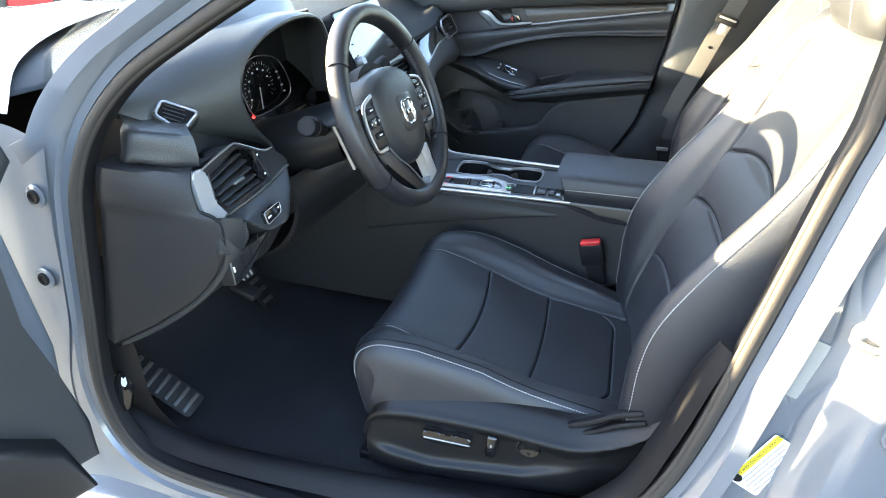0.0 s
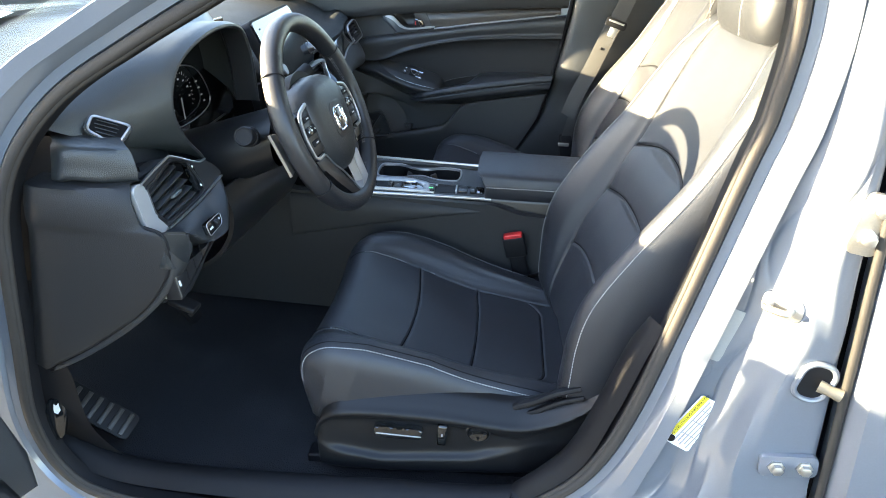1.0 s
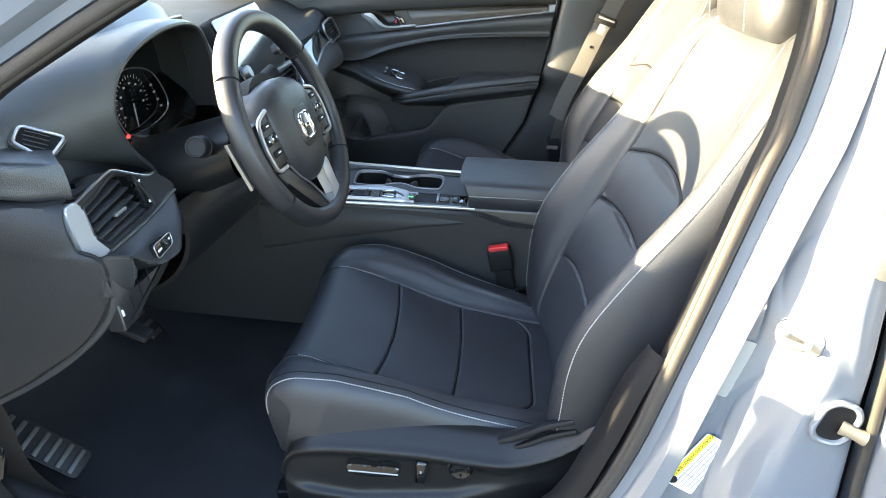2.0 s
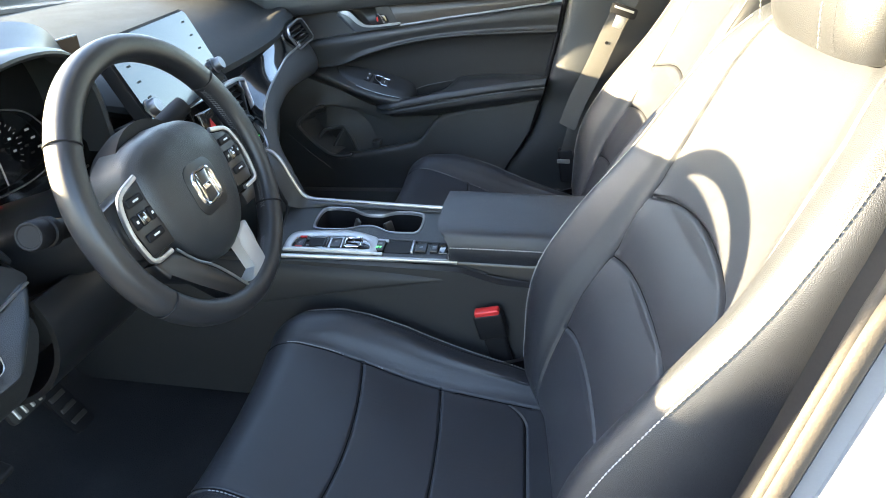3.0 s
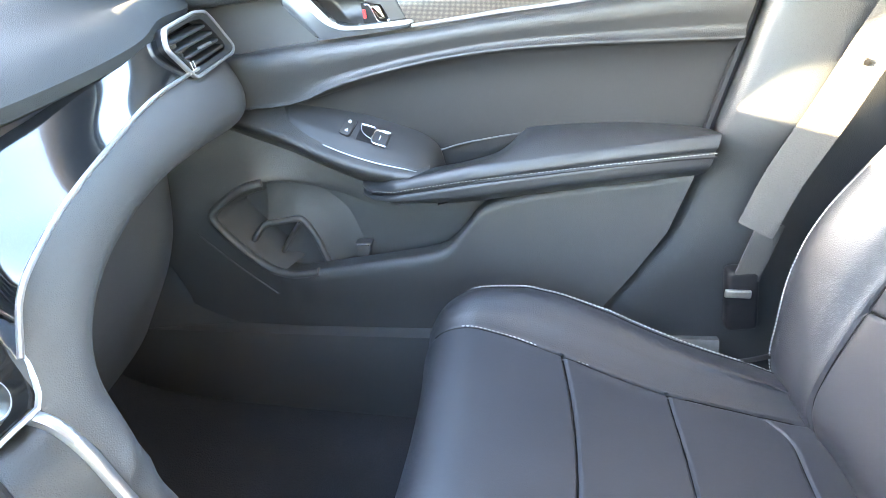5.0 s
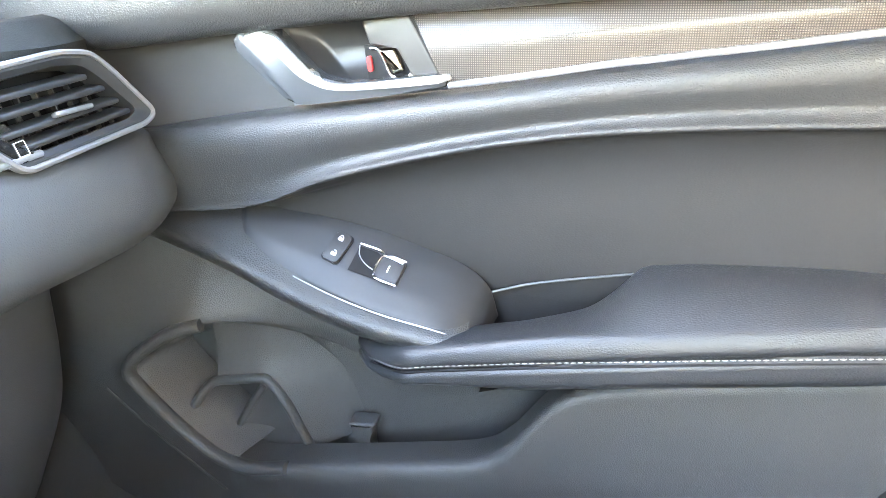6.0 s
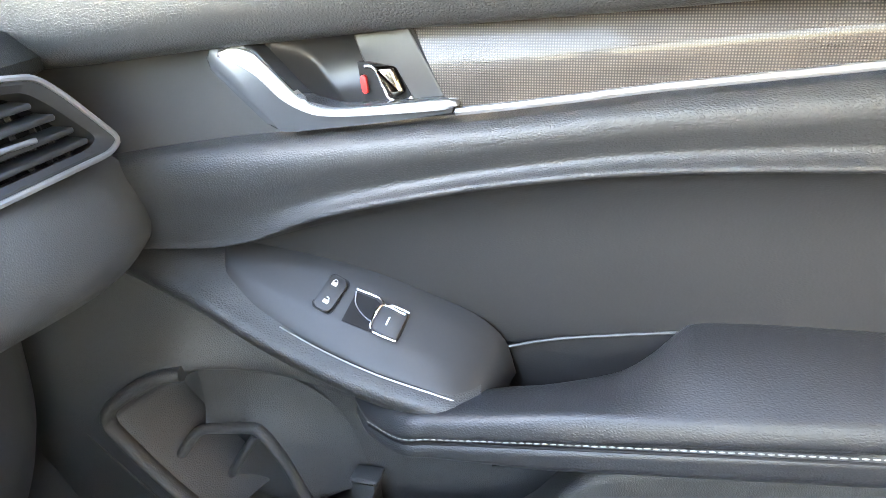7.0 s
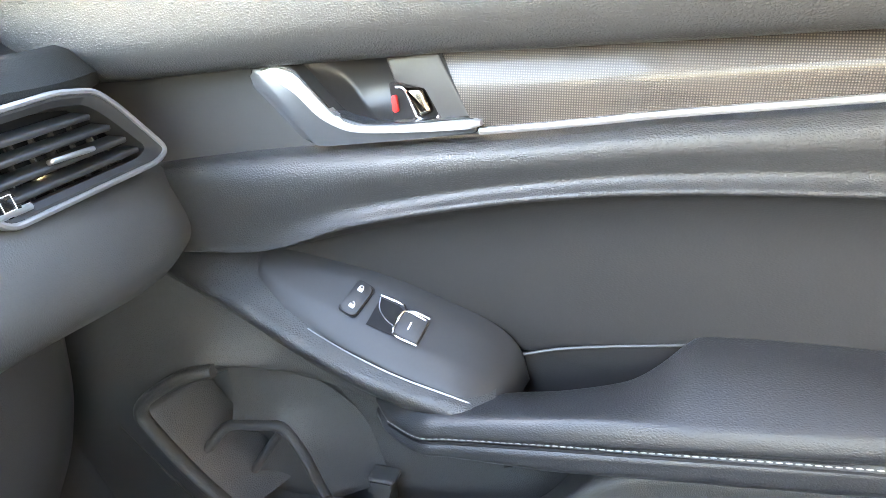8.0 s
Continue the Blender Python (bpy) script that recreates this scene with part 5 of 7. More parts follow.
    part("screen_back", prism(rounded(0.330, 0.150, 0.014), 0.020, ms @ pose(0, 0, -0.022), 0.003), DARK, d)
    part("touch_screen", prism(rounded(0.318, 0.140, 0.010), 0.002, ms @ pose(0, 0, -0.0005), 0.0008), SCREEN, d, "glossy touch screen reflecting the sky", smooth=False)
    for sx in (-1, 1):
        for k in range(4):
            part("screen_key", rbox((0.011, 0.0030, 0.0006), ms @ pose(sx * 0.128, 0.052 - 0.026 * k, 0.0018), 0), DARK, d)
        part("screen_knob", lathe([(0.0150, 0.0), (0.0152, 0.002), (0.0126, 0.003), (0.0126, 0.014), (0.0114, 0.0165)], ms @ pose(sx * 0.145, -0.041, 0.0005), 40), KNURL, d, "knurled silver knob")
    # centre vents
    vent(d, "centre_vent", (-0.548, 1.030, 0.872), (-0.06, 1, 0.02), (1, 0.06, 0.22), [(-0.075, 0.032), (0.045, 0.032), (0.062, 0.012), (0.048, -0.030), (-0.075, -0.030)], 4, PLASTIC, (0.004, 0.004), knob=(0.02, -0.004))
    vent(d, "centre_vent", (-0.540, 0.800, 0.872), (-0.06, 1, 0.02), (1, 0.06, 0.22), [(-0.062, 0.012), (-0.045, 0.032), (0.075, 0.032), (0.075, -0.030), (-0.048, -0.030)], 4, PLASTIC, (0.004, 0.004), knob=(-0.02, -0.004))
    part("vent_surround", tube([(-0.556, 0.725, 0.884), (-0.549, 0.745, 0.909), (-0.548, 0.90, 0.911), (-0.556, 1.085, 0.909), (-0.552, 1.105, 0.884), (-0.530, 1.088, 0.834)], 0.0, 60, 8, flat=(0.004, 0.006), up=(1, 0, 0)), SATIN, d)
    part("hazard_key", rbox((0.012, 0.058, 0.045), pose(-0.540, 0.915, 0.870, 0, -14, 0), 0.003), PIANO, d)
    part("hazard_mark", prism([(-0.010, -0.008), (0.010, -0.008), (0, 0.010)], 0.001, axes((-0.5325, 0.915, 0.868), (0, 1, 0), (1, 0, 0.24))), RED, d)
    part("vent_backing", rbox((0.02, 0.36, 0.085), pose(-0.585, 0.915, 0.870, 0, -12, 0), 0.004), DARK, d)
    # climate panel
    mc = axes((-0.519, 0.930, 0.8055), (0, 1, 0), (0.86, 0, 0.5))
    part("climate_panel", prism(rounded(0.290, 0.070, 0.014), 0.012, mc @ pose(0, 0, -0.012), 0.002), PIANO, d)
    part("climate_trim", tube([mc @ Vector((a, b, 0.001)) for a, b in ((-0.145, 0.034), (-0.05, 0.036), (0.06, 0.036), (0.145, 0.034), (0.135, -0.030), (0.09, -0.036), (-0.09, -0.036), (-0.135, -0.030))], 0.0022, 70, 6, closed=True, up=(0.86, 0, 0.5)), SATIN, d)
    for x in (-0.085, 0.010, 0.098):
        kb = part("climate_knob", lathe([(0.0175, 0.0), (0.0180, 0.004), (0.0150, 0.0055), (0.0150, 0.014), (0.0138, 0.016)], mc @ pose(x, -0.010, 0.0), 40), KNURL, d, "silver climate knob")
        part("knob_face", lathe([(0.0128, 0.016), (0.0124, 0.0170)], mc @ pose(x, -0.010, 0.0), 32), PIANO, kb)
        part("knob_mark", rbox((0.007, 0.0022, 0.0006), mc @ pose(x, -0.006, 0.0173), 0), GREEN, kb)
    for k in range(5):
        part("climate_key", rbox((0.020, 0.010, 0.004), mc @ pose(-0.03 + 0.024 * k - 0.06, 0.026, 0.001), 0.001), PLASTIC, d)
    # passenger vent: silver rim, black inner frame, slats with small guide pins
    shape = soften([(-0.108, 0.020), (-0.092, 0.0385), (0.010, 0.0415), (0.044, 0.0370), (0.060, 0.0225), (0.0925, -0.0185), (0.076, -0.0245), (-0.068, -0.0240)], 0.009, 5)
    inside = [(a * 0.86 - 0.002, b * 0.76 + 0.002) for a, b in shape]
    mv = vent(d, "end_vent", (-0.602, 1.570, 0.910), (-0.12, 1, 0.02), (1, 0.12, 0.28), shape, 0, LINESILVER, (0.0022, 0.0032), "silver rimmed end vent", slat_tilt=15)
    part("vent_frame", sheet(np.array([[mv @ Vector((a, b, 0.001)) for a, b in shape], [mv @ Vector((a * 0.5 + c * 0.5, b * 0.5 + e * 0.5, 0.0005)) for (a, b), (c, e) in zip(shape, inside)], [mv @ Vector((a, b, -0.004)) for a, b in inside], [mv @ Vector((a, b, -0.020)) for a, b in inside]]), closed=True), PLATEPLASTIC, d)
    for k, (b, a0, a1) in enumerate(((0.0235, -0.088, 0.036), (0.0125, -0.078, 0.050), (0.0010, -0.066, 0.060), (-0.0090, -0.056, 0.068))):
        part("slat", rbox((a1 - a0, 0.0042, 0.016), mv @ pose((a0 + a1) / 2, b, -0.011, 18, 0, 0), 0.0016, 3), PLATEPLASTIC, d)
        for j in range(7):
            part("guide_pin", rbox((0.0014, 0.007, 0.004), mv @ pose(a0 + 0.012 + (a1 - a0 - 0.02) * j / 6.0, b - 0.006, -0.018), 0), HARDGREY, d)
    part("slider", rbox((0.040, 0.0036, 0.006), mv @ pose(0.002, 0.002, -0.0015, 0, 0, -2), 0.0015), SATIN, d, "silver slider")
    part("vent_wheel", prism(soften([(-0.100, 0.016), (-0.086, 0.010), (-0.050, -0.016), (-0.066, -0.020)], 0.004, 3), 0.004, mv @ pose(0, 0, -0.003), 0.0015), PIANO, d)
    part("wheel_mark", tube([mv @ Vector((x * 0.0045 - 0.062, y * 0.0045 - 0.010, 0.0014)) for x, y in ((-1, -1), (1, -1), (1, 1), (-1, 1))], 0.0004, None, 5, closed=True, up=(1, 0, 0)), WHITE, d)
    # column
    col = [[(-0.64 + 0.20 * k, 0.515 + (0.085 - 0.030 * k) * math.cos(a), 0.800 + 0.075 * k + (0.070 - 0.012 * k) * math.sin(a)) for a in np.linspace(0, 2 * math.pi, 28, endpoint=False)] for k in np.linspace(0, 1, 8)]
    part("column_shroud", sheet(np.array(col), closed=True), PLASTIC, d)
    st = part("light_stalk", taper([(-0.47, 0.465, 0.880), (-0.450, 0.41, 0.900), (-0.442, 0.385, 0.908)], [0.011, 0.012, 0.013]), DARK, d)
    ax = Vector((0.012, -0.072, 0.022))
    mk = axes((-0.440, 0.385, 0.910), (1, 0, 0), ax)
    part("stalk_end", lathe([(0.015, 0.0), (0.0175, 0.004), (0.0175, 0.014), (0.0155, 0.015), (0.0155, 0.020), (0.0165, 0.021), (0.0165, 0.036), (0.0148, 0.0385), (0.013, 0.0385), (0.012, 0.0375)], mk, 36), DARK, st)
    part("wiper_stalk", taper([(-0.47, 0.575, 0.900), (-0.462, 0.64, 0.935), (-0.455, 0.69, 0.955), (-0.45, 0.705, 0.962)], [0.012, 0.012, 0.016, 0.014]), DARK, d)
    for y0, y1 in ((0.440, 0.395), (0.590, 0.635)):
        part("shift_paddle", prism([(-0.012, 0.038), (0.010, 0.034), (0.012, -0.040), (-0.004, -0.044)], 0.006, axes((-0.403, y1 + (0.02 if y1 < 0.5 else -0.02), 0.872), (0, 1, 0), (0.92, 0, 0.38)), 0.002), SATIN if y1 < 0.5 else PIANO, d, "silver shift paddle" if y1 < 0.5 else "")
    return d


dashboard()

# ---- steering wheel ----


def steering_wheel():
    c = Vector((-0.352, 0.520, 0.919))
    d = thing("steering_wheel", c, "black leather steering wheel with silver lower spokes", "steering wheel")
    n = Vector((0.932, 0, 0.362))
    m = axes(c, (0, 1, 0), n)           # x across, y up the wheel, z to the driver
    def at(a, b, h=0.0):
        return m @ Vector((a, b, h))
    R = 0.172
    ring = [at(R * math.cos(t), R * math.sin(t) * (0.985 if math.sin(t) > 0 else 0.97)) for t in np.linspace(0, 2 * math.pi, 96, endpoint=False)]
    rim = part("rim", tube(ring, 0.0, None, 20, closed=True, flat=(0.0155, 0.0170), up=n), RIMLEATHER, d)
    for t in (35, 145, 215, 325):
        a = radians(t)
        p = Vector((R * math.cos(a), R * math.sin(a) * (0.985 if t < 180 else 0.97), 0))
        loop = [m @ (p + Vector((math.cos(a), math.sin(a), 0)) * 0.0172 * math.cos(k) + Vector((0, 0, 0.0182)) * math.sin(k)) for k in np.linspace(0, 2 * math.pi, 24, endpoint=False)]
        part("rim_seam", tube(loop, 0.0012, None, 6, closed=True, up=(0.3, 0.5, 0.8)), DARK, rim)
    for t0, t1 in ((-38, 33), (147, 218), (236, 304)):
        for ph in (0, 1):
            zig = []
            for k, t in enumerate(np.linspace(t0, t1, 52)):
                a = radians(t)
                zig.append(at((R - 0.0158) * math.cos(a), (R - 0.0158) * math.sin(a) * (0.985 if math.sin(a) > 0 else 0.97), 0.0035 if (k + ph) % 2 else -0.0035))
            part("rim_lacing", tube(zig, 0.0006, None, 5, up=n), GREYTHREAD, rim, "grey cross-stitched lacing")
    # airbag cover
    half = [(0.0, 0.072), (0.050, 0.066), (0.084, 0.046), (0.092, 0.012), (0.087, -0.025), (0.070, -0.066), (0.042, -0.092), (0.0, -0.104)]
    out = half[:-1] + [(-a, b) for a, b in half[:0:-1]]
    o = cr([(a, b, 0) for a, b in out + out[:1]], 81)[:-1]
    g = []
    for k, h in ((1.03, -0.050), (1.03, -0.014), (1.01, -0.002), (0.97, 0.006), (0.88, 0.014), (0.70, 0.0195), (0.45, 0.0225), (0.22, 0.0232), (0.02, 0.0232)):
        g.append([at(a * k, b * k - 0.010 * (1 - k), h) for a, b, _ in o])
    part("airbag_cover", sheet(np.array(g), closed=True), VINYL, d)
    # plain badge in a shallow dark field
    part("badge_field", prism(rounded(0.066, 0.066, 0.018), 0.0015, m @ pose(0, -0.014, 0.0222), 0.001), PLASTIC, d)
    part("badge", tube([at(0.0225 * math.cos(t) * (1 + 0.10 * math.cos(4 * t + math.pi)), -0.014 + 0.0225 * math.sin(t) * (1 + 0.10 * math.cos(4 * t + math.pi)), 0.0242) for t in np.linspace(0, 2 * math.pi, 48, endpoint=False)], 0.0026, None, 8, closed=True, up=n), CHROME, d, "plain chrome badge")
    for sx in (-1, 1):
        part("badge_bar", prism([(sx * 0.017, 0.019), (sx * 0.010, 0.019), (sx * 0.008, 0.0), (sx * 0.011, -0.018), (sx * 0.018, -0.018), (sx * 0.014, 0.0)][::sx], 0.003, m @ pose(0, -0.014, 0.0232), 0.001), CHROME, d)
    part("badge_bar", rbox((0.018, 0.007, 0.003), m @ pose(0, -0.014, 0.0246), 0.001), CHROME, d)
    # spokes
    for sx in (-1, 1):
        arm = [(sx * 0.075, 0.034), (sx * 0.162, 0.022), (sx * 0.164, -0.032), (sx * 0.120, -0.048), (sx * 0.074, -0.034)]
        part("spoke", prism(arm[::-sx], 0.022, m @ pose(0, 0, -0.022), 0.006), PLASTIC, d)
        edge = [(sx * 0.086, 0.038), (sx * 0.118, 0.030), (sx * 0.130, 0.016), (sx * 0.136, -0.010), (sx * 0.134, -0.034), (sx * 0.127, -0.050), (sx * 0.096, -0.052)]
        part("spoke_trim", tube([at(a, b, 0.008) for a, b in edge], 0.0, 50, 8, flat=(0.0034, 0.003), up=n), SATIN, d)
        part("switch_field", prism([(sx * 0.084, 0.034), (sx * 0.118, 0.026), (sx * 0.130, -0.006), (sx * 0.125, -0.046), (sx * 0.082, -0.046)][::-sx], 0.010, m @ pose(0, 0, -0.002), 0.002), PLASTIC, d)
        for k, (a, b, w, h) in enumerate(((0.106, 0.017, 0.028, 0.010), (0.107, -0.004, 0.014, 0.016), (0.105, -0.026, 0.030, 0.010), (0.093, -0.004, 0.009, 0.016), (0.121, -0.004, 0.009, 0.016))):
            bt = part("wheel_button", rbox((w, h, 0.006), m @ pose(sx * a, b, 0.008), 0.002), PIANO if k == 1 else DARK, d)
            part("button_mark", rbox((w * 0.35, h * 0.22, 0.0004), m @ pose(sx * a, b, 0.0112), 0), WHITE, bt)
        part("lower_button", prism([(sx * 0.084, -0.056), (sx * 0.124, -0.056), (sx * 0.112, -0.074), (sx * 0.086, -0.074)][::-sx], 0.010, m @ pose(0, 0, -0.004), 0.003), PLASTIC, d)
    leg = [(0.034, -0.078), (0.046, -0.080), (0.046, -0.105), (0.036, -0.134), (0.044, -0.164), (0.034, -0.172), (0.004, -0.172), (-0.014, -0.144), (0.016, -0.138), (0.012, -0.100), (0.008, -0.088)]
    part("lower_spoke", prism([(a + 0.012, b - 0.006) for a, b in leg], 0.020, m @ pose(0, 0, -0.010), 0.005, 3), SILVER, d, "satin silver lower spoke")
    dark = [(-0.090, -0.054), (-0.070, -0.080), (-0.042, -0.106), (-0.004, -0.160), (0.004, -0.174), (-0.040, -0.160), (-0.082, -0.102), (-0.122, -0.078), (-0.132, -0.052)]
    part("lower_spoke", prism(dark, 0.018, m @ pose(0, 0, -0.010), 0.006, 3), PLASTIC, d)
    part("spoke_trim", tube([at(a, b, 0.009) for a, b in dark[:5]], 0.0018, 40, 8, up=n), SATIN, d)
    part("hub", lathe([(0.075, -0.075), (0.085, -0.05), (0.088, -0.02)], m, 40), DARK, d)
    return d


steering_wheel()

# ---- centre console ----


def filled(outer, inner, z_of, m=None):
    """A flat plate with a hole; z_of gives the height at (x, y)."""
    bm = bmesh.new()
    es = []
    for loop in (outer, inner):
        vs = [bm.verts.new((a, b, z_of(a))) for a, b in loop]
        es += [bm.edges.new((vs[i], vs[(i + 1) % len(vs)])) for i in range(len(vs))]
    bmesh.ops.triangle_fill(bm, use_beauty=True, edges=es)
    return bm


def centre_console():
    d = thing("centre_console", (-0.15, 0.94, 0.30), "black centre console with cup holders and silver rails", "console")
    def zd(x):
        return 0.650 - 0.008 * (x + 0.2)
    def ring(pts, n):
        return cr([(a, b, 0) for a, b in pts + pts[:1]], n)[:-1, :2]
    cup = ring([(-0.374, 0.953), (-0.380, 0.991), (-0.380, 1.026), (-0.370, 1.038), (-0.338, 1.041), (-0.317, 1.036), (-0.297, 1.022), (-0.275, 1.014), (-0.249, 1.017), (-0.232, 1.030), (-0.212, 1.037), (-0.184, 1.036), (-0.168, 1.028), (-0.163, 1.006), (-0.161, 0.974), (-0.163, 0.951), (-0.173, 0.944), (-0.209, 0.941), (-0.226, 0.946), (-0.246, 0.959), (-0.263, 0.963), (-0.282, 0.959), (-0.297, 0.948), (-0.312, 0.941), (-0.350, 0.938), (-0.368, 0.942)], 100)
    outer = [(-0.425, 0.834), (-0.075, 0.850), (-0.095, 1.050), (-0.462, 1.050), (-0.456, 1.017), (-0.433, 0.926)]
    part("deck", filled(outer, cup.tolist(), zd), VINYL, d)
    mid = np.array([-0.27, 0.990])
    rim_rows = [(1.035, 0.000), (1.030, 0.0026), (1.0, 0.0032), (0.975, 0.0022), (0.965, -0.004)]
    part("cup_rim", sheet(np.array([[(mid[0] + (a - mid[0]) * (1 + (k - 1) * 0.62), mid[1] + (b - mid[1]) * (1 + (k - 1) * 1.5), zd(a) + h) for a, b in cup] for k, h in rim_rows]), closed=True), LINESILVER, d, "satin silver cup holder rim")
    part("cup_well", sheet(np.array([[((a - mid[0]) * 0.985 + mid[0], (b - mid[1]) * 0.955 + mid[1], zd(a) - 0.003) for a, b in cup], [((a - mid[0]) * 0.96 + mid[0], (b - mid[1]) * 0.92 + mid[1], 0.585) for a, b in cup], [((a - mid[0]) * 0.93 + mid[0], (b - mid[1]) * 0.88 + mid[1], 0.565) for a, b in cup], [(mid[0], mid[1], 0.565) for a, b in cup]]), closed=True), DARK, d)
    for x, y, r in ((-0.303, 1.002, 30), (-0.233, 0.998, -30)):
        part("cup_finger", rbox((0.008, 0.022, 0.030), pose(x, y, 0.630, 0, 20 * (1 if x < -0.26 else -1), r), 0.003), RUBBER, d)
    # rails
    near = [(-0.415, 0.830, 0.647), (-0.281, 0.836, 0.647), (-0.177, 0.842, 0.647), (-0.068, 0.848, 0.646)]
    part("rail", tube(near, 0.0, 40, 10, flat=(0.0058, 0.0038)), SATIN, d, "satin silver rail")
    sweep = [(-0.107, 0.657), (-0.207, 0.659), (-0.294, 0.661), (-0.381, 0.663), (-0.417, 0.665), (-0.432, 0.672), (-0.444, 0.689), (-0.457, 0.715), (-0.468, 0.739), (-0.480, 0.757), (-0.495, 0.768), (-0.520, 0.771)]
    part("rail", tube([(x, 1.053, z) for x, z in sweep], 0.0, 80, 10, flat=(0.0055, 0.0040), up=(0.2, 0.1, 1)), SATIN, d, "satin silver rail")
    wallp = [(-1.10, 0.72), (-0.62, 0.74)] + [(x, z - 0.003) for x, z in sweep[::-1]] + [(-0.095, 0.36), (-1.10, 0.36)]
    part("side_panel", prism(wallp, 0.012, moved(XZY, y=1.050), 0.002), VINYL, d)
    # inner face under the far rail: a ledge along the deck that sweeps up to the dash
    ledge = [[(x, 1.048, z - 0.001) for x, z in sweep[::-1]], [(x, 1.042, z - 0.004) for x, z in sweep[::-1]]]
    foot = [(-0.500, 1.006, 0.775), (-0.493, 1.004, 0.765), (-0.484, 1.002, 0.750), (-0.475, 1.000, 0.733), (-0.467, 1.001, 0.710), (-0.458, 1.006, 0.684), (-0.448, 1.014, 0.662), (-0.428, 1.030, 0.653), (-0.381, 1.041, 0.6525), (-0.294, 1.0415, 0.6515), (-0.207, 1.0415, 0.651), (-0.107, 1.0415, 0.650)]
    part("inner_ledge", sheet(patch(ledge + [foot], 80, 20)), VINYL, d)
    part("cubby_edge", tube([foot[0], foot[3], foot[5], (-0.454, 1.012, 0.664), (-0.450, 0.992, 0.650), (-0.434, 0.926, 0.650), (-0.425, 0.836, 0.650)], 0.004, 50, 8), DARK, d)
    near_side = [(-0.55, 0.645), (-0.40, 0.644), (-0.20, 0.644), (-0.060, 0.642), (-0.020, 0.630), (0.010, 0.622), (0.06, 0.62), (0.30, 0.64), (0.30, 0.32), (-1.15, 0.32), (-1.15, 0.70), (-0.62, 0.68)]
    part("side_panel", prism(near_side, 0.02, moved(XZY, y=0.818), 0.004), DOORINSERT, d)
    xs = [-0.56, -0.40, -0.20, -0.09, -0.045, -0.012]
    pad = [lay(xs, [0.826, 0.827, 0.836, 0.843, 0.845, 0.846], [0.640, 0.640, 0.641, 0.642, 0.640, 0.633]), lay(xs, [0.812, 0.814, 0.822, 0.830, 0.836, 0.843], [0.634, 0.634, 0.637, 0.638, 0.636, 0.631]),
           lay(xs, [0.804, 0.806, 0.812, 0.820, 0.829, 0.841], [0.600, 0.607, 0.621, 0.628, 0.629, 0.629]), lay(xs, [0.808, 0.809, 0.812, 0.818, 0.828, 0.842], [0.530, 0.565, 0.605, 0.622, 0.626, 0.628]), lay(xs, [0.824] * 5 + [0.846], [z - 0.004 for z in [0.530, 0.565, 0.605, 0.622, 0.626, 0.628]])]
    part("knee_pad", sheet(patch(pad, 60, 24)), DOORINSERT, d)
    # front cubby
    part("cubby", sheet(patch([[(-0.428, 0.83, 0.648), (-0.462, 1.05, 0.648)], [(-0.440, 0.83, 0.60), (-0.470, 1.05, 0.60)], [(-0.60, 0.83, 0.56), (-0.60, 1.05, 0.56)], [(-0.64, 0.83, 0.78), (-0.64, 1.05, 0.78)]], 6, 30)), DARK, d)
    # gear selector: satin ring round a black field with flush keys
    rim_o = ring([(-0.396, 0.841), (-0.402, 0.876), (-0.401, 0.903), (-0.388, 0.916), (-0.345, 0.925), (-0.305, 0.930), (-0.277, 0.927), (-0.248, 0.916), (-0.228, 0.903), (-0.222, 0.870), (-0.222, 0.848), (-0.270, 0.846), (-0.336, 0.844)], 110)
    rim_i = ring([(-0.383, 0.851), (-0.386, 0.870), (-0.385, 0.890), (-0.374, 0.899), (-0.335, 0.904), (-0.292, 0.908), (-0.272, 0.905), (-0.252, 0.897), (-0.241, 0.884), (-0.236, 0.870), (-0.235, 0.858), (-0.272, 0.857), (-0.325, 0.854)], 110)
    z0 = zd(-0.3)
    rows = [(0.0, -0.001), (0.0, 0.004), (0.10, 0.0062), (0.35, 0.0072), (0.75, 0.0066), (0.95, 0.0052), (1.0, 0.0035), (1.0, -0.001)]
    part("selector_frame", sheet(np.array([[(a + (c - a) * k, b + (e - b) * k, z0 + h) for (a, b), (c, e) in zip(rim_o, rim_i)] for k, h in rows]), closed=True), SILVER, d, "satin silver selector surround")
    for y, w in ((0.8995, 0.008), (0.8485, 0.006)):
        part("frame_foot", rbox((0.024, w, 0.006), pose(-0.218, y, z0 + 0.002, 0, 0, -3), 0.002), SILVER, d, "satin silver")
    part("selector_field", prism(rim_i.tolist(), 0.003, pose(0, 0, z0), 0.0004), PIANO, d)
    def key(name, x, y, w, h, mat, marks=(), turn=8, top=0.006):
        m = pose(x, y, z0 + top - 0.003, 0, 0, turn)
        k = part(name, rbox((w, h, 0.006), m, 0.0016, 2), mat, d)
        for a, b, c, e, mat_ in marks:
            part("key_mark", rbox((c, e, 0.0004), m @ pose(a, b, 0.0031), 0), mat_, k)
        return k
    key("selector_key", -0.372, 0.871, 0.015, 0.032, PLASTIC, [(0, -0.002, 0.0012, 0.007, LINESILVER), (0.0022, 0.001, 0.003, 0.0012, LINESILVER)])
    key("selector_key", -0.355, 0.866, 0.010, 0.022, DARK, [(0, -0.004, 0.006, 0.001, LINESILVER), (0, -0.006, 0.005, 0.001, LINESILVER)], 8, 0.0045)
    part("key_scoop", prism(rounded(0.030, 0.034, 0.004), 0.0006, pose(-0.343, 0.879, z0 + 0.003, 0, 0, 8)), DARK, d)
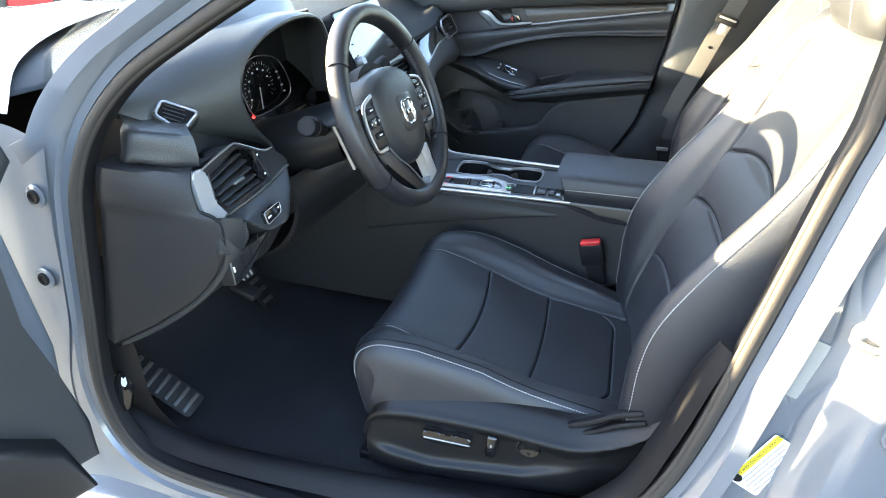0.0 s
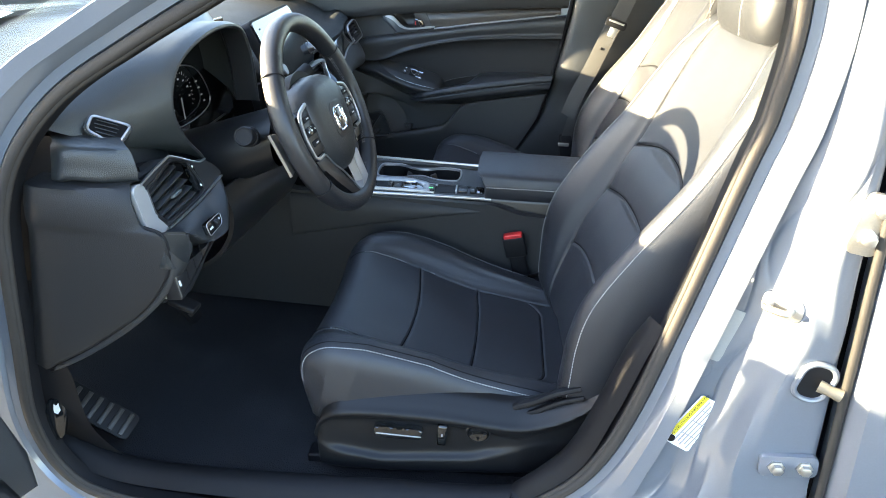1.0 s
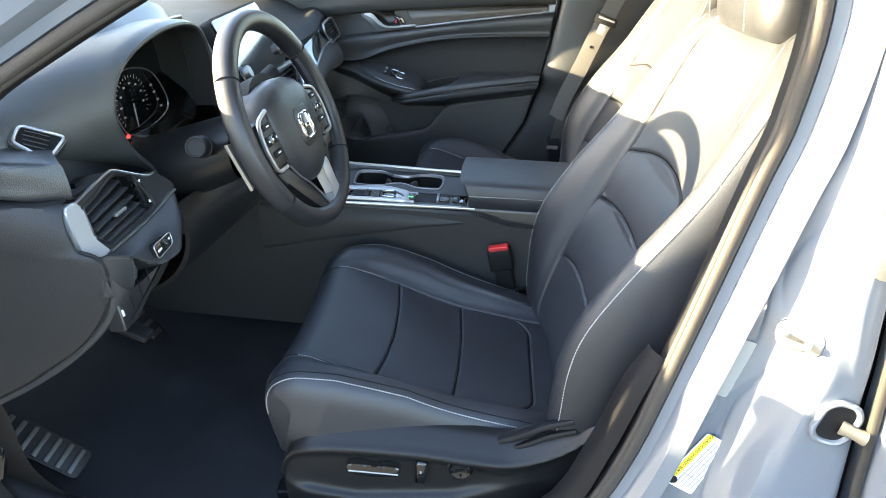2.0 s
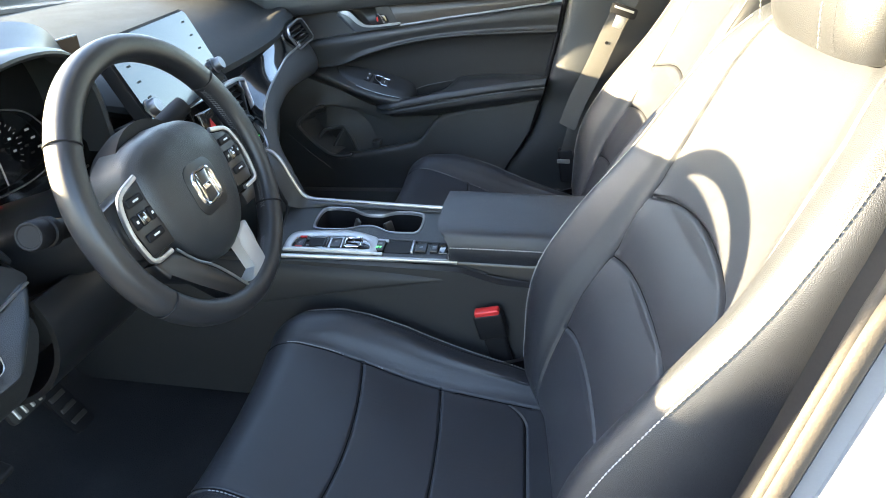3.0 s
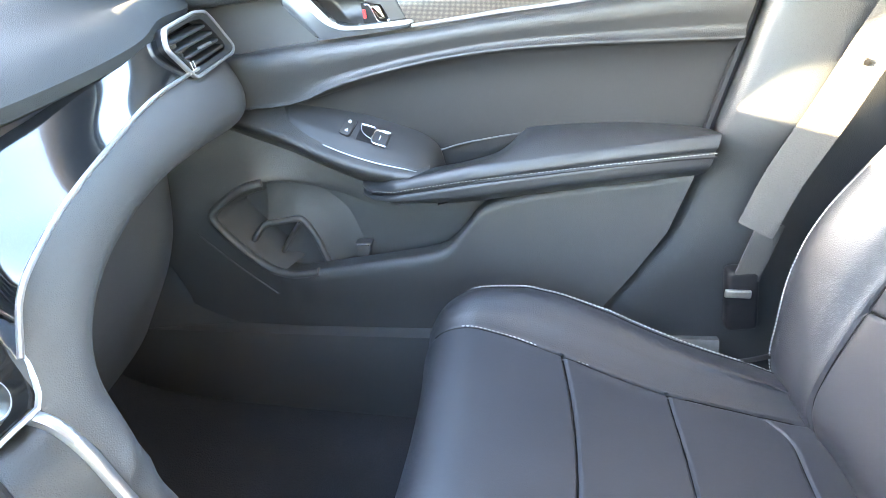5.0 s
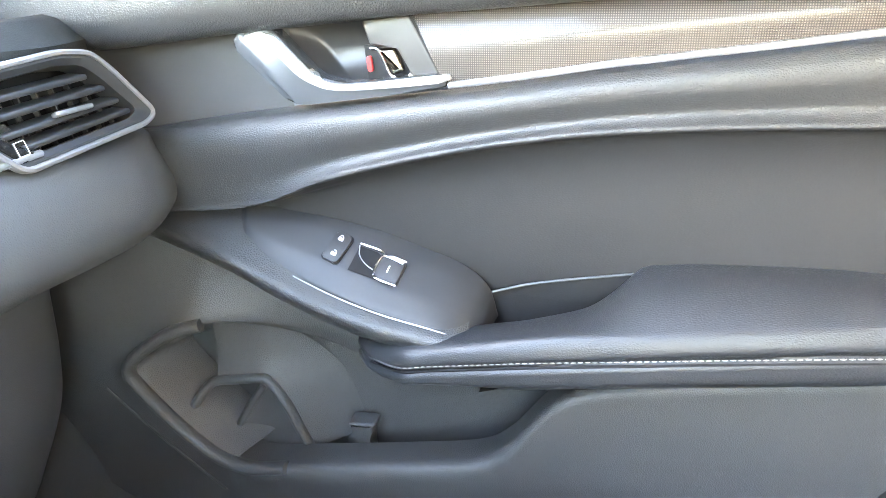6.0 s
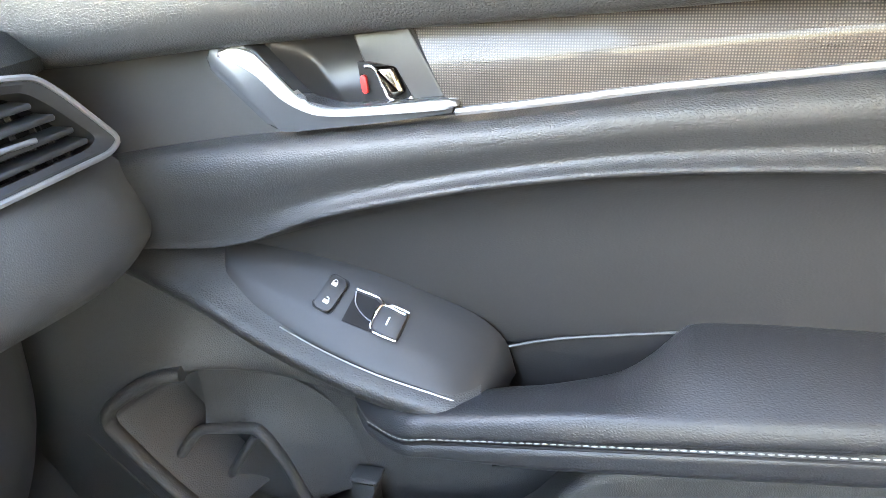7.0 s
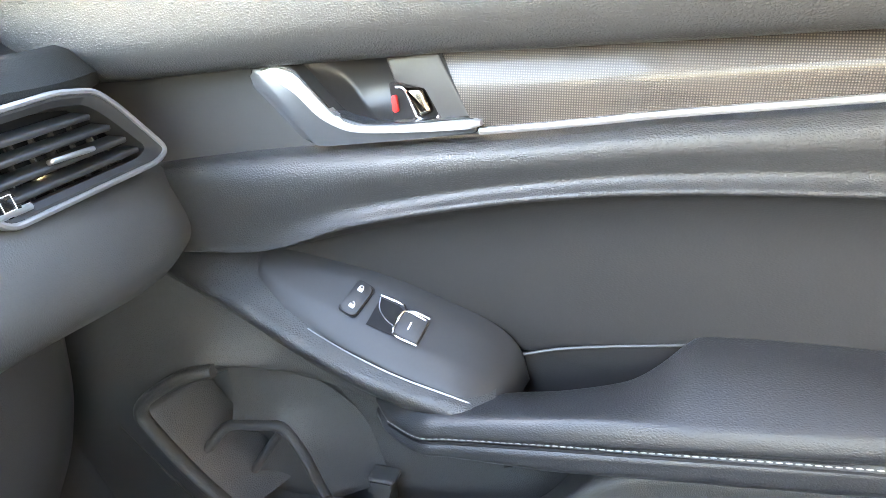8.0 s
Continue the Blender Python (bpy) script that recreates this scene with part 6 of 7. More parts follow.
    for x in (-0.326, -0.3205, -0.289):
        key("key_ridge", x, 0.879, 0.0034, 0.038, PLASTIC, (), 8, 0.0065)
    key("selector_key", -0.304, 0.879, 0.019, 0.036, PLASTIC, [(0, 0.002, 0.004, 0.001, LINESILVER), (-0.0018, -0.001, 0.001, 0.006, LINESILVER), (0.0018, -0.001, 0.001, 0.005, LINESILVER)])
    key("selector_key", -0.2715, 0.882, 0.026, 0.034, PIANO, [(0, 0.003, 0.005, 0.001, LINESILVER), (0, -0.003, 0.005, 0.001, LINESILVER), (0.002, 0, 0.001, 0.006, LINESILVER)])
    part("key_rim", tube([pose(-0.2715, 0.882, z0 + 0.0055, 0, 0, 8) @ Vector((a, b, 0)) for a, b in rounded(0.030, 0.038, 0.006)], 0.0015, None, 8, closed=True, up=(0, 0, 1)), CHROME, d)
    for x, y in ((-0.374, 0.8945), (-0.370, 0.8545)):
        part("selector_light", rbox((0.013, 0.0042, 0.003), pose(x, y, z0 + 0.0045, 0, 0, 3), 0.0008), RED, d)
    key("selector_key", -0.2185, 0.876, 0.018, 0.038, PLASTIC, [(0, 0.010, 0.007, 0.0016, LINESILVER), (0, 0.006, 0.007, 0.0016, LINESILVER), (-0.003, -0.008, 0.004, 0.005, GREEN), (0.003, -0.008, 0.003, 0.005, GREEN)], 5)
    # small tray with its bar, and two keys beside it
    part("tray", prism(rounded(0.052, 0.046, 0.004), 0.0012, pose(-0.1835, 0.882, zd(-0.18), 0, 0, 4)), DARK, d)
    part("tray_lip", rbox((0.116, 0.005, 0.004), pose(-0.155, 0.9095, zd(-0.155) + 0.0012, 0, 0, -2), 0.0015), PLASTIC, d)
    part("tray_bar", rbox((0.0055, 0.046, 0.007), pose(-0.1568, 0.882, zd(-0.157) + 0.003, 0, 0, 5), 0.0018), SATIN, d)
    key("brake_key", -0.141, 0.883, 0.021, 0.034, PLASTIC, [(0, -0.003, 0.005, 0.005, LINESILVER), (0, -0.003, 0.0036, 0.0036, DARK), (-0.006, 0.002, 0.003, 0.001, LINESILVER)], 4, 0.004)
    key("hold_key", -0.1165, 0.884, 0.014, 0.032, PLASTIC, [(0, 0.002, 0.008, 0.0014, LINESILVER), (0, -0.001, 0.008, 0.0014, LINESILVER), (0, -0.005, 0.007, 0.002, LINESILVER)], 4, 0.004)
    part("key_surround", rbox((0.018, 0.042, 0.004), pose(-0.099, 0.888, zd(-0.1) + 0.001, 0, 0, 4), 0.0015), PIANO, d)
    # armrest
    top = []
    for x, dx in ((-0.112, 0), (0.02, 0), (0.15, 0), (0.28, 0), (0.33, 0)):
        w = 0.004 if x < 0 else 0.0
        top.append([(x + w + 0.028, 0.848, 0.640), (x + w + 0.026, 0.838, 0.668), (x + w + 0.024, 0.840, 0.692), (x + 0.014, 0.856, 0.708), (x + 0.008, 0.94, 0.713), (x + 0.006, 1.018, 0.710), (x + 0.006, 1.042, 0.694), (x + 0.004, 1.048, 0.665), (x + 0.004, 1.046, 0.640)])
    face = [(a + 0.004, b, 0.640 + (c - 0.640) * 0.5) for a, b, c in top[0]]
    lip = [[(a + 0.010, 0.94 + (b - 0.94) * 0.96, 0.640 + (c - 0.640) * 0.55) for a, b, c in top[0]], [(a + 0.001, 0.94 + (b - 0.94) * 0.992, 0.640 + (c - 0.640) * 0.93) for a, b, c in top[0]]]
    arm = part("armrest_lid", sheet(patch(lip + [[(a + 0.006, b, c) for a, b, c in top[0]]] + top[1:], 60, 40)), LEATHER, d, "black leather armrest lid")
    part("stitching", stitches([(-0.080, 0.8370, 0.679), (0.02, 0.8362, 0.681), (0.15, 0.8362, 0.682), (0.28, 0.8362, 0.683)], 0.0056, 0.0044, 0.0012), THREAD, arm, "pale thread")
    part("armrest_bin", rbox((0.42, 0.200, 0.30), pose(0.118, 0.943, 0.505), 0.012), PLASTIC, d)
    # belt buckle beside the seat
    b = thing("belt_buckle", (-0.006, 0.800, 0.50), "black seat belt buckle with red release button", "seat belt buckle")
    mb = axes((-0.002, 0.800, 0.552), (0.97, 0, 0.25), (-0.22, -0.12, 0.96))
    part("stem", rbox((0.040, 0.016, 0.16), mb @ pose(0, 0, -0.055), 0.006), DARK, b)
    part("body", rbox((0.052, 0.024, 0.055), mb @ pose(0, 0, 0.0), 0.005), DARK, b)
    part("button", rbox((0.044, 0.017, 0.014), mb @ pose(0, -0.002, 0.028), 0.003), RED, b, "red release button")
    return d


centre_console()

# ---- body shell ----
LOOP = [(-0.362, 1.154), (-0.465, 1.099), (-0.582, 1.030), (-0.670, 0.946), (-0.718, 0.860), (-0.738, 0.779), (-0.763, 0.619), (-0.783, 0.462), (-0.752, 0.352), (-0.670, 0.299), (-0.480, 0.290),
        (-0.200, 0.288), (0.0145, 0.318), (0.1116, 0.380), (0.173, 0.456), (0.217, 0.572), (0.259, 0.754), (0.303, 0.966), (0.319, 1.042), (0.324, 1.165)]
OPEN = [(-0.03, 1.345), (-0.22, 1.235)]


def opening(off, y, n=160):
    """The driver's door opening as a closed curve, grown by off."""
    p = cr([(a, 0, b) for a, b in LOOP + [(0.290, 1.300), (0.200, 1.372)] + OPEN + LOOP[:1]], n + 1)[:-1]
    t = np.roll(p, -1, 0) - np.roll(p, 1, 0)
    t /= np.linalg.norm(t, axis=1, keepdims=True)
    nrm = np.c_[t[:, 2], t[:, 1] * 0, -t[:, 0]]
    if np.sum((p - p.mean(0)) * nrm) < 0:
        nrm = -nrm
    q = p + nrm * (np.asarray(off).reshape(-1, 1) if np.ndim(off) else off)
    k = np.clip((p[:, 0] + 0.40) / 0.42, 0, 1)
    q[:, 1] = y + 0.06 * k * k * (3 - 2 * k)
    return q


def body_shell():
    d = thing("car_body", (0, 0.10, 0.20), "grey blue painted car body with black door seals", "car", kind="structure")
    n = 160
    base = opening(0, 0.14)
    x, z = base[:, 0], base[:, 2]
    # width of the painted frame around the opening
    wide = np.where(x > 0.1, 0.055, 0.09)
    wide = np.interp(np.arange(n), np.arange(n), np.convolve(np.r_[wide[-8:], wide, wide[:8]], np.ones(17) / 17, "valid"))
    wide = np.where((z > 0.93) & (x < 0.0), 0.056, wide)
    wide = np.convolve(np.r_[wide[-8:], wide, wide[:8]], np.ones(17) / 17, "valid")
    low = np.clip((0.50 - z) / 0.15, 0, 1)
    front = np.clip((-0.62 - x) / 0.08, 0, 1) * np.clip((0.90 - z) / 0.08, 0, 1)
    wide = wide + 0.10 * front + 0.02 * low
    rows = [opening(-0.004, 0.168), opening(0.006, 0.150), opening(0.010, 0.137), opening(0.022, 0.134), opening(0.026, 0.126), opening(wide * 0.55, 0.120), opening(wide * 0.6, 0.116), opening(wide * 0.95, 0.112), opening(wide, 0.118)]
    part("door_frame", sheet(np.array(rows), closed=True), PAINT, d)
    seal = part("door_seal", tube(opening(-0.001, 0.140), 0.0, None, 14, closed=True, flat=(0.0085, 0.011), up=(0, 1, 0)), SEALCLOTH, d, "brown black cloth-covered door seal")
    part("seal_bead", tube(opening(-0.008, 0.139), 0.0050, None, 10, closed=True, up=(0, 1, 0)), SEALCLOTH, seal)
    part("inner_trim", sheet(np.array([opening(-0.009, 0.144), opening(-0.011, 0.150), opening(-0.012, 0.164)]), closed=True), DARK, d)
    # front jamb and outer wing behind the hinge
    jamb = [[(-0.735, 0.118, 0.93), (-0.80, 0.11, 0.955), (-0.90, 0.085, 0.97)], [(-0.765, 0.122, 0.80), (-0.82, 0.115, 0.80), (-0.90, 0.08, 0.80)], [(-0.79, 0.122, 0.62), (-0.85, 0.115, 0.62), (-0.92, 0.08, 0.62)], [(-0.83, 0.122, 0.45), (-0.90, 0.11, 0.45), (-0.95, 0.08, 0.45)], [(-0.80, 0.122, 0.26), (-0.90, 0.10, 0.20), (-0.95, 0.07, 0.20)]]
    part("front_jamb", sheet(patch(jamb, 20, 30)), PAINT, d)
    for px, pz, r in ((-0.778, 0.842, 0.011), (-0.808, 0.694, 0.011)):
        mp = axes((px, 0.1165, pz), (1, 0, 0), (0, -1, 0))
        pl = part("grommet", lathe([(r * 1.7, 0.0), (r * 1.75, 0.002), (r * 1.5, 0.0035)], mp, 30), PAINT, d)
        part("grommet_plug", lathe([(r, 0.003), (r * 1.02, 0.006), (r * 0.85, 0.0075), (r * 0.62, 0.0070), (r * 0.55, 0.0045), (r * 0.2, 0.0045)], mp, 24), DARK, pl)
    hb = part("hinge_bolt", lathe([(0.013, 0.0), (0.013, 0.004), (0.009, 0.005), (0.009, 0.014), (0.007, 0.016)], axes((-0.872, 0.105, 0.540), (1, 0, 0), (0.2, -1, 0)), 6), STEEL, d)
    # B pillar: shaded face, bright step, rear face
    S = [(0.338, 1.35), (0.344, 1.165), (0.338, 1.042), (0.323, 0.966), (0.279, 0.754), (0.237, 0.572), (0.194, 0.450), (0.135, 0.365), (0.02, 0.300), (-0.20, 0.268)]
    E = [(0.378, 1.35), (0.374, 1.173), (0.366, 1.02), (0.354, 0.880), (0.341, 0.777), (0.333, 0.680), (0.318, 0.570), (0.270, 0.430), (0.10, 0.305), (-0.17, 0.230)]
    F = [(0.383, 1.35), (0.381, 1.176), (0.404, 1.00), (0.404, 0.880), (0.394, 0.790), (0.382, 0.700), (0.352, 0.580), (0.300, 0.430), (0.12, 0.290), (-0.15, 0.215)]
    G = [(0.420, 1.35), (0.424, 1.20), (0.427, 1.045), (0.436, 0.880), (0.444, 0.77), (0.451, 0.66), (0.459, 0.53), (0.462, 0.42), (0.30, 0.25), (-0.05, 0.20)]
    rows = []
    for (sx, sz), (ex, ez), (fx, fz), (gx, gz) in zip(S, E, F, G):
        rows.append([(sx - 0.004, 0.197, sz), (sx + 0.008, 0.192, sz), (sx * 0.5 + ex * 0.5, 0.189, sz * 0.5 + ez * 0.5), (ex - 0.006, 0.190, ez), (ex, 0.185, ez), (ex * 0.5 + fx * 0.5 + 0.004, 0.163, ez * 0.5 + fz * 0.5), (fx, 0.137, fz), (fx + 0.006, 0.131, fz), (gx * 0.5 + fx * 0.5, 0.132, gz * 0.5 + fz * 0.5), (gx - 0.008, 0.134, gz), (gx, 0.138, gz), (gx + 0.01, 0.17, gz)])
    part("b_pillar", sheet(patch(rows, 90, 70)), PAINT, d)
    # rocker outside
    part("rocker", sheet(patch([[(-1.0, 0.125, 0.27), (-0.4, 0.125, 0.25), (0.15, 0.125, 0.33)], [(-1.0, 0.07, 0.24), (-0.4, 0.07, 0.22), (0.2, 0.07, 0.25)], [(-1.0, 0.03, 0.16), (-0.4, 0.03, 0.15), (0.5, 0.03, 0.16)], [(-1.0, 0.08, 0.08), (-0.4, 0.08, 0.08), (0.5, 0.08, 0.08)]], 40, 24)), PAINT, d)
    plug = axes((0.296, 0.1895, 0.677), (1, 0, 0), (0, -1, 0))
    part("body_plug", lathe([(0.0155, 0.0), (0.016, 0.002), (0.0145, 0.003), (0.004, 0.0032)], plug, 32), PAINT, d)
    # striker
    ms = axes((0.372, 0.160, 0.802), (1, -0.7, 0), (-0.7, -0.85, 0.1))
    stk = part("striker_plate", prism(rounded(0.052, 0.030, 0.011), 0.004, ms, 0.001), STEEL, d)
    part("striker_loop", tube([ms @ Vector(v) for v in ((-0.014, 0, 0.002), (-0.014, 0, 0.022), (0.012, 0, 0.022), (0.012, 0, 0.002))], 0.0045, 20, 8), STEEL, stk)
    # grommet with cable, hinge plates with bolts
    gm = axes((0.422, 0.1310, 0.712), (0.25, 0, 1), (0, -1, 0))
    bt = part("cable_grommet", tube([gm @ Vector((a, b, 0.002)) for a, b in rounded(0.056, 0.042, 0.018)], 0.004, None, 8, closed=True, up=(0, -1, 0)), PAINT, d)
    part("grommet_well", prism(rounded(0.052, 0.038, 0.016), 0.002, gm), DARK, bt)
    part("cable_boot", taper([(0.428, 0.129, 0.708), (0.440, 0.122, 0.706), (0.452, 0.118, 0.703)], [0.009, 0.007, 0.009], 12), BOOT, bt)
    for hx, hz, tilt in ((0.420, 0.572, 6), (0.430, 0.935, 80)):
        mh = Matrix.Translation((hx, 0.132, hz)) @ Matrix(((1, 0, 0, 0), (0, 0, -1, 0), (0, 1, 0, 0), (0, 0, 0, 1))) @ pose(0, 0, 0, 0, 0, tilt)
        hp = part("hinge_plate", prism(rounded(0.075, 0.036, 0.008), 0.008, mh, 0.002), PAINT if tilt < 20 else STEEL, d)
        for k in (-0.016, 0.020):
            part("hinge_bolt", lathe([(0.011, 0.008), (0.011, 0.011), (0.008, 0.012), (0.008, 0.018), (0.006, 0.019)], mh @ pose(k, 0, 0), 6), STEEL, hp)
    # information label with its heading
    la = Vector((0.316 - 0.272, 0, 0.679 - 0.592))
    ml = axes((0.3055, 0.1872, 0.577), la, (0, -1, 0))
    lb = part("tyre_label", prism(rounded(0.098, 0.046, 0.004), 0.0006, ml), PAPER, d, "white tyre information label with yellow heading", smooth=False)
    part("label_heading", rbox((0.082, 0.0090, 0.0006), ml @ pose(0.008, 0.016, 0.0008), 0), YELLOW, lb)
    part("label_icon", lathe([(0.0065, 0.0008), (0.0065, 0.0012)], ml @ pose(-0.040, 0.013, 0), 20), DARK, lb)
    for k in range(5):
        part("label_line", rbox((0.088 - 0.01 * (k % 2), 0.0014, 0.0003), ml @ pose(0.0, 0.0065 - 0.0056 * k, 0.0007), 0), INK, lb)
    for k in (-0.022, 0.004, 0.026):
        part("label_line", rbox((0.0010, 0.026, 0.0003), ml @ pose(k, -0.006, 0.0007), 0), INK, lb)
    cu = bpy.data.curves.new("heading", "FONT")
    cu.body, cu.size, cu.align_x, cu.align_y = "TIRE AND LOADING INFORMATION", 0.0056, "CENTER", "CENTER"
    cu.materials.append(DARK)
    tx = new("heading_text", cu)
    tx.matrix_world = ml @ pose(0.008, 0.016, 0.0013)
    tx.parent = lb
    part("certificate_label", prism(rounded(0.085, 0.030, 0.003), 0.0005, axes((0.316, 0.1870, 0.735), (0.30, 0, 1), (0, -1, 0))), STICKER, d, "clear body label")
    # sill
    sill = [[(-0.80, 0.160, 0.36), (-0.62, 0.160, 0.312), (-0.20, 0.175, 0.322), (0.05, 0.200, 0.345), (0.12, 0.205, 0.40)],
            [(-0.80, 0.185, 0.385), (-0.62, 0.185, 0.332), (-0.20, 0.200, 0.345), (0.05, 0.218, 0.362), (0.12, 0.222, 0.42)],
            [(-0.80, 0.215, 0.375), (-0.62, 0.215, 0.322), (-0.20, 0.230, 0.338), (0.05, 0.245, 0.352), (0.12, 0.25, 0.41)],
            [(-0.80, 0.250, 0.27), (-0.62, 0.245, 0.25), (-0.20, 0.258, 0.25), (0.05, 0.262, 0.26), (0.12, 0.262, 0.30)]]
    part("sill_trim", sheet(patch(sill, 60, 20)), DARK, d)
    part("sill_joint", rbox((0.0025, 0.05, 0.006), pose(0.045, 0.222, 0.358, 0, -12, 0), 0), DARK, d)
    bt_ = [[(0.060, 0.205, 0.345), (0.150, 0.206, 0.440), (0.195, 0.207, 0.560), (0.225, 0.208, 0.665), (0.243, 0.210, 0.722)], [(0.045, 0.220, 0.360), (0.132, 0.222, 0.452), (0.178, 0.224, 0.566), (0.208, 0.225, 0.668), (0.228, 0.226, 0.726)], [(0.038, 0.245, 0.345), (0.124, 0.250, 0.440), (0.170, 0.252, 0.556), (0.202, 0.254, 0.660), (0.228, 0.250, 0.718)], [(0.038, 0.262, 0.27), (0.124, 0.262, 0.36), (0.172, 0.262, 0.50), (0.21, 0.262, 0.62), (0.235, 0.262, 0.70)]]
    part("b_pillar_trim", sheet(patch(bt_, 40, 20)), DARK, d)
    part("b_pillar_back", rbox((0.10, 0.03, 0.75), pose(0.47, 0.25, 1.02), 0.01), DARK, d)
    # passenger side pillar, wall and window frame
    pb = [[(-0.09, 1.712, 0.40), (-0.071, 1.706, 0.495), (-0.030, 1.704, 0.560), (0.012, 1.702, 0.634), (0.040, 1.702, 0.730), (0.060, 1.702, 0.817), (0.078, 1.702, 0.900), (0.094, 1.702, 0.990), (0.11, 1.70, 1.10), (0.16, 1.64, 1.36)],
          [(-0.078, 1.680, 0.40), (-0.058, 1.675, 0.495), (-0.018, 1.672, 0.560), (0.024, 1.670, 0.634), (0.052, 1.668, 0.730), (0.072, 1.664, 0.817), (0.090, 1.664, 0.900), (0.106, 1.664, 0.990), (0.122, 1.66, 1.10), (0.17, 1.60, 1.36)],
          [(0.05, 1.665, 0.40), (0.06, 1.660, 0.495), (0.085, 1.658, 0.560), (0.115, 1.656, 0.634), (0.14, 1.654, 0.730), (0.155, 1.640, 0.800), (0.175, 1.648, 0.900), (0.195, 1.648, 0.990), (0.22, 1.645, 1.10), (0.27, 1.585, 1.36)],
          [(0.30, 1.670, 0.40), (0.31, 1.670, 0.495), (0.32, 1.668, 0.560), (0.33, 1.666, 0.634), (0.34, 1.662, 0.730), (0.35, 1.660, 0.817), (0.36, 1.658, 0.900), (0.37, 1.656, 0.990), (0.38, 1.65, 1.10), (0.42, 1.60, 1.36)]]
    part("pillar_trim", sheet(patch(pb, 90, 40)), VINYL, d)
    part("door_seal", tube([(a - 0.006, b - 0.008, c) for a, b, c in pb[0]], 0.007, 70, 8), DARK, d)
    part("side_wall", rbox((3.0, 0.02, 1.02), pose(0.25, 1.775, 0.55), 0.004), PAINT, d)
    part("window_frame", rbox((0.045, 0.03, 0.55), pose(-0.62, 1.70, 1.18, 0, 58, 0), 0.01), DARK, d)
    part("rear_trim", rbox((1.10, 0.03, 0.75), pose(0.95, 1.72, 0.66), 0.02), VINYL, d)
    # roof, cowl and screen pillars
    roof = [[(-0.33, 0.33, 1.36), (-0.36, 0.93, 1.40), (-0.33, 1.53, 1.36)], [(0.3, 0.26, 1.40), (0.3, 0.93, 1.46), (0.3, 1.60, 1.40)], [(1.3, 0.30, 1.33), (1.3, 0.93, 1.40), (1.3, 1.56, 1.33)]]
    part("roof_lining", sheet(patch(roof, 20, 20), thick=0.03), LINER, d)
    part("roof_rail", tube([(-0.33, 1.56, 1.35), (0.3, 1.63, 1.39), (1.3, 1.60, 1.32)], 0.03, 20, 10), LINER, d)
    part("roof_rail", tube([(-0.36, 0.25, 1.26), (-0.20, 0.25, 1.34), (0.3, 0.23, 1.39), (1.3, 0.26, 1.32)], 0.03, 20, 10), LINER, d)
    for y0, y1 in ((0.175, 0.28), (1.70, 1.58)):
        # the passenger's pillar is thickened and set inward to keep sun off the door
        k_ = 0.05 if y0 > 1 else 0.0
        part("screen_pillar", taper([(-1.02, y0 - k_, 0.985), (-0.62, y0 * 0.5 + y1 * 0.5 - k_, 1.20), (-0.33, y1 - k_, 1.35)] if y0 > 1 else [(-0.78, 0.180, 0.935), (-0.58, 0.185, 1.070), (-0.36, 0.210, 1.200), (-0.22, 0.250, 1.300)], [0.078, 0.075, 0.065] if y0 > 1 else [0.026, 0.026, 0.028, 0.03]), DARK if y0 > 1 else PAINT, d)
    ws = patch([[(-0.80, 0.17, 0.955), (-1.05, 0.45, 1.005), (-1.30, 0.93, 1.015), (-1.28, 1.70, 1.005)], [(-0.24, 0.28, 1.31), (-0.37, 0.93, 1.40), (-0.33, 1.56, 1.36)]], 20, 10)
    g = part("windscreen", sheet(ws), GLASS, d)
    g.visible_shadow = False
    w2 = part("side_window", sheet(patch([[(-0.85, 1.735, 1.05), (0.10, 1.735, 1.07)], [(-0.30, 1.66, 1.34), (0.13, 1.65, 1.38)]], 10, 6)), GLASS, d)
    w2.visible_shadow = False
    part("rear_panel", sheet(patch([[(1.75, 0.10, 1.00), (1.85, 0.93, 1.03), (1.75, 1.78, 1.00)], [(1.95, 0.10, 0.90), (2.08, 0.93, 0.92), (1.95, 1.78, 0.90)], [(1.98, 0.12, 0.30), (2.10, 0.93, 0.30), (1.98, 1.76, 0.30)]], 24, 20), thick=0.01), PAINT, d)
    w3 = part("rear_window", sheet(patch([[(1.30, 0.30, 1.33), (1.30, 0.93, 1.40), (1.30, 1.56, 1.33)], [(1.75, 0.20, 1.00), (1.85, 0.93, 1.03), (1.75, 1.68, 1.00)]], 12, 8)), GLASS, d)
    w3.visible_shadow = False
    hood = [[(-1.25, 0.10, 0.99), (-1.33, 0.93, 1.02), (-1.25, 1.76, 0.99)], [(-1.7, 0.06, 0.955), (-1.8, 0.93, 0.99), (-1.7, 1.80, 0.955)], [(-2.3, 0.08, 0.86), (-2.45, 0.93, 0.90), (-2.3, 1.78, 0.86)], [(-2.45, 0.15, 0.55), (-2.6, 0.93, 0.60), (-2.45, 1.71, 0.55)]]
    part("bonnet", sheet(patch(hood, 40, 40)), PAINT, d)
    part("wing", sheet(patch([[(-0.86, 0.10, 0.985), (-1.25, 0.06, 0.985), (-1.75, 0.04, 0.945), (-2.3, 0.08, 0.855)], [(-0.88, 0.06, 0.90), (-1.25, 0.015, 0.88), (-1.75, 0.0, 0.84), (-2.3, 0.03, 0.76)], [(-0.90, 0.04, 0.55), (-1.25, 0.01, 0.50), (-1.75, 0.0, 0.50), (-2.3, 0.03, 0.5)]], 40, 24)), PAINT, d)
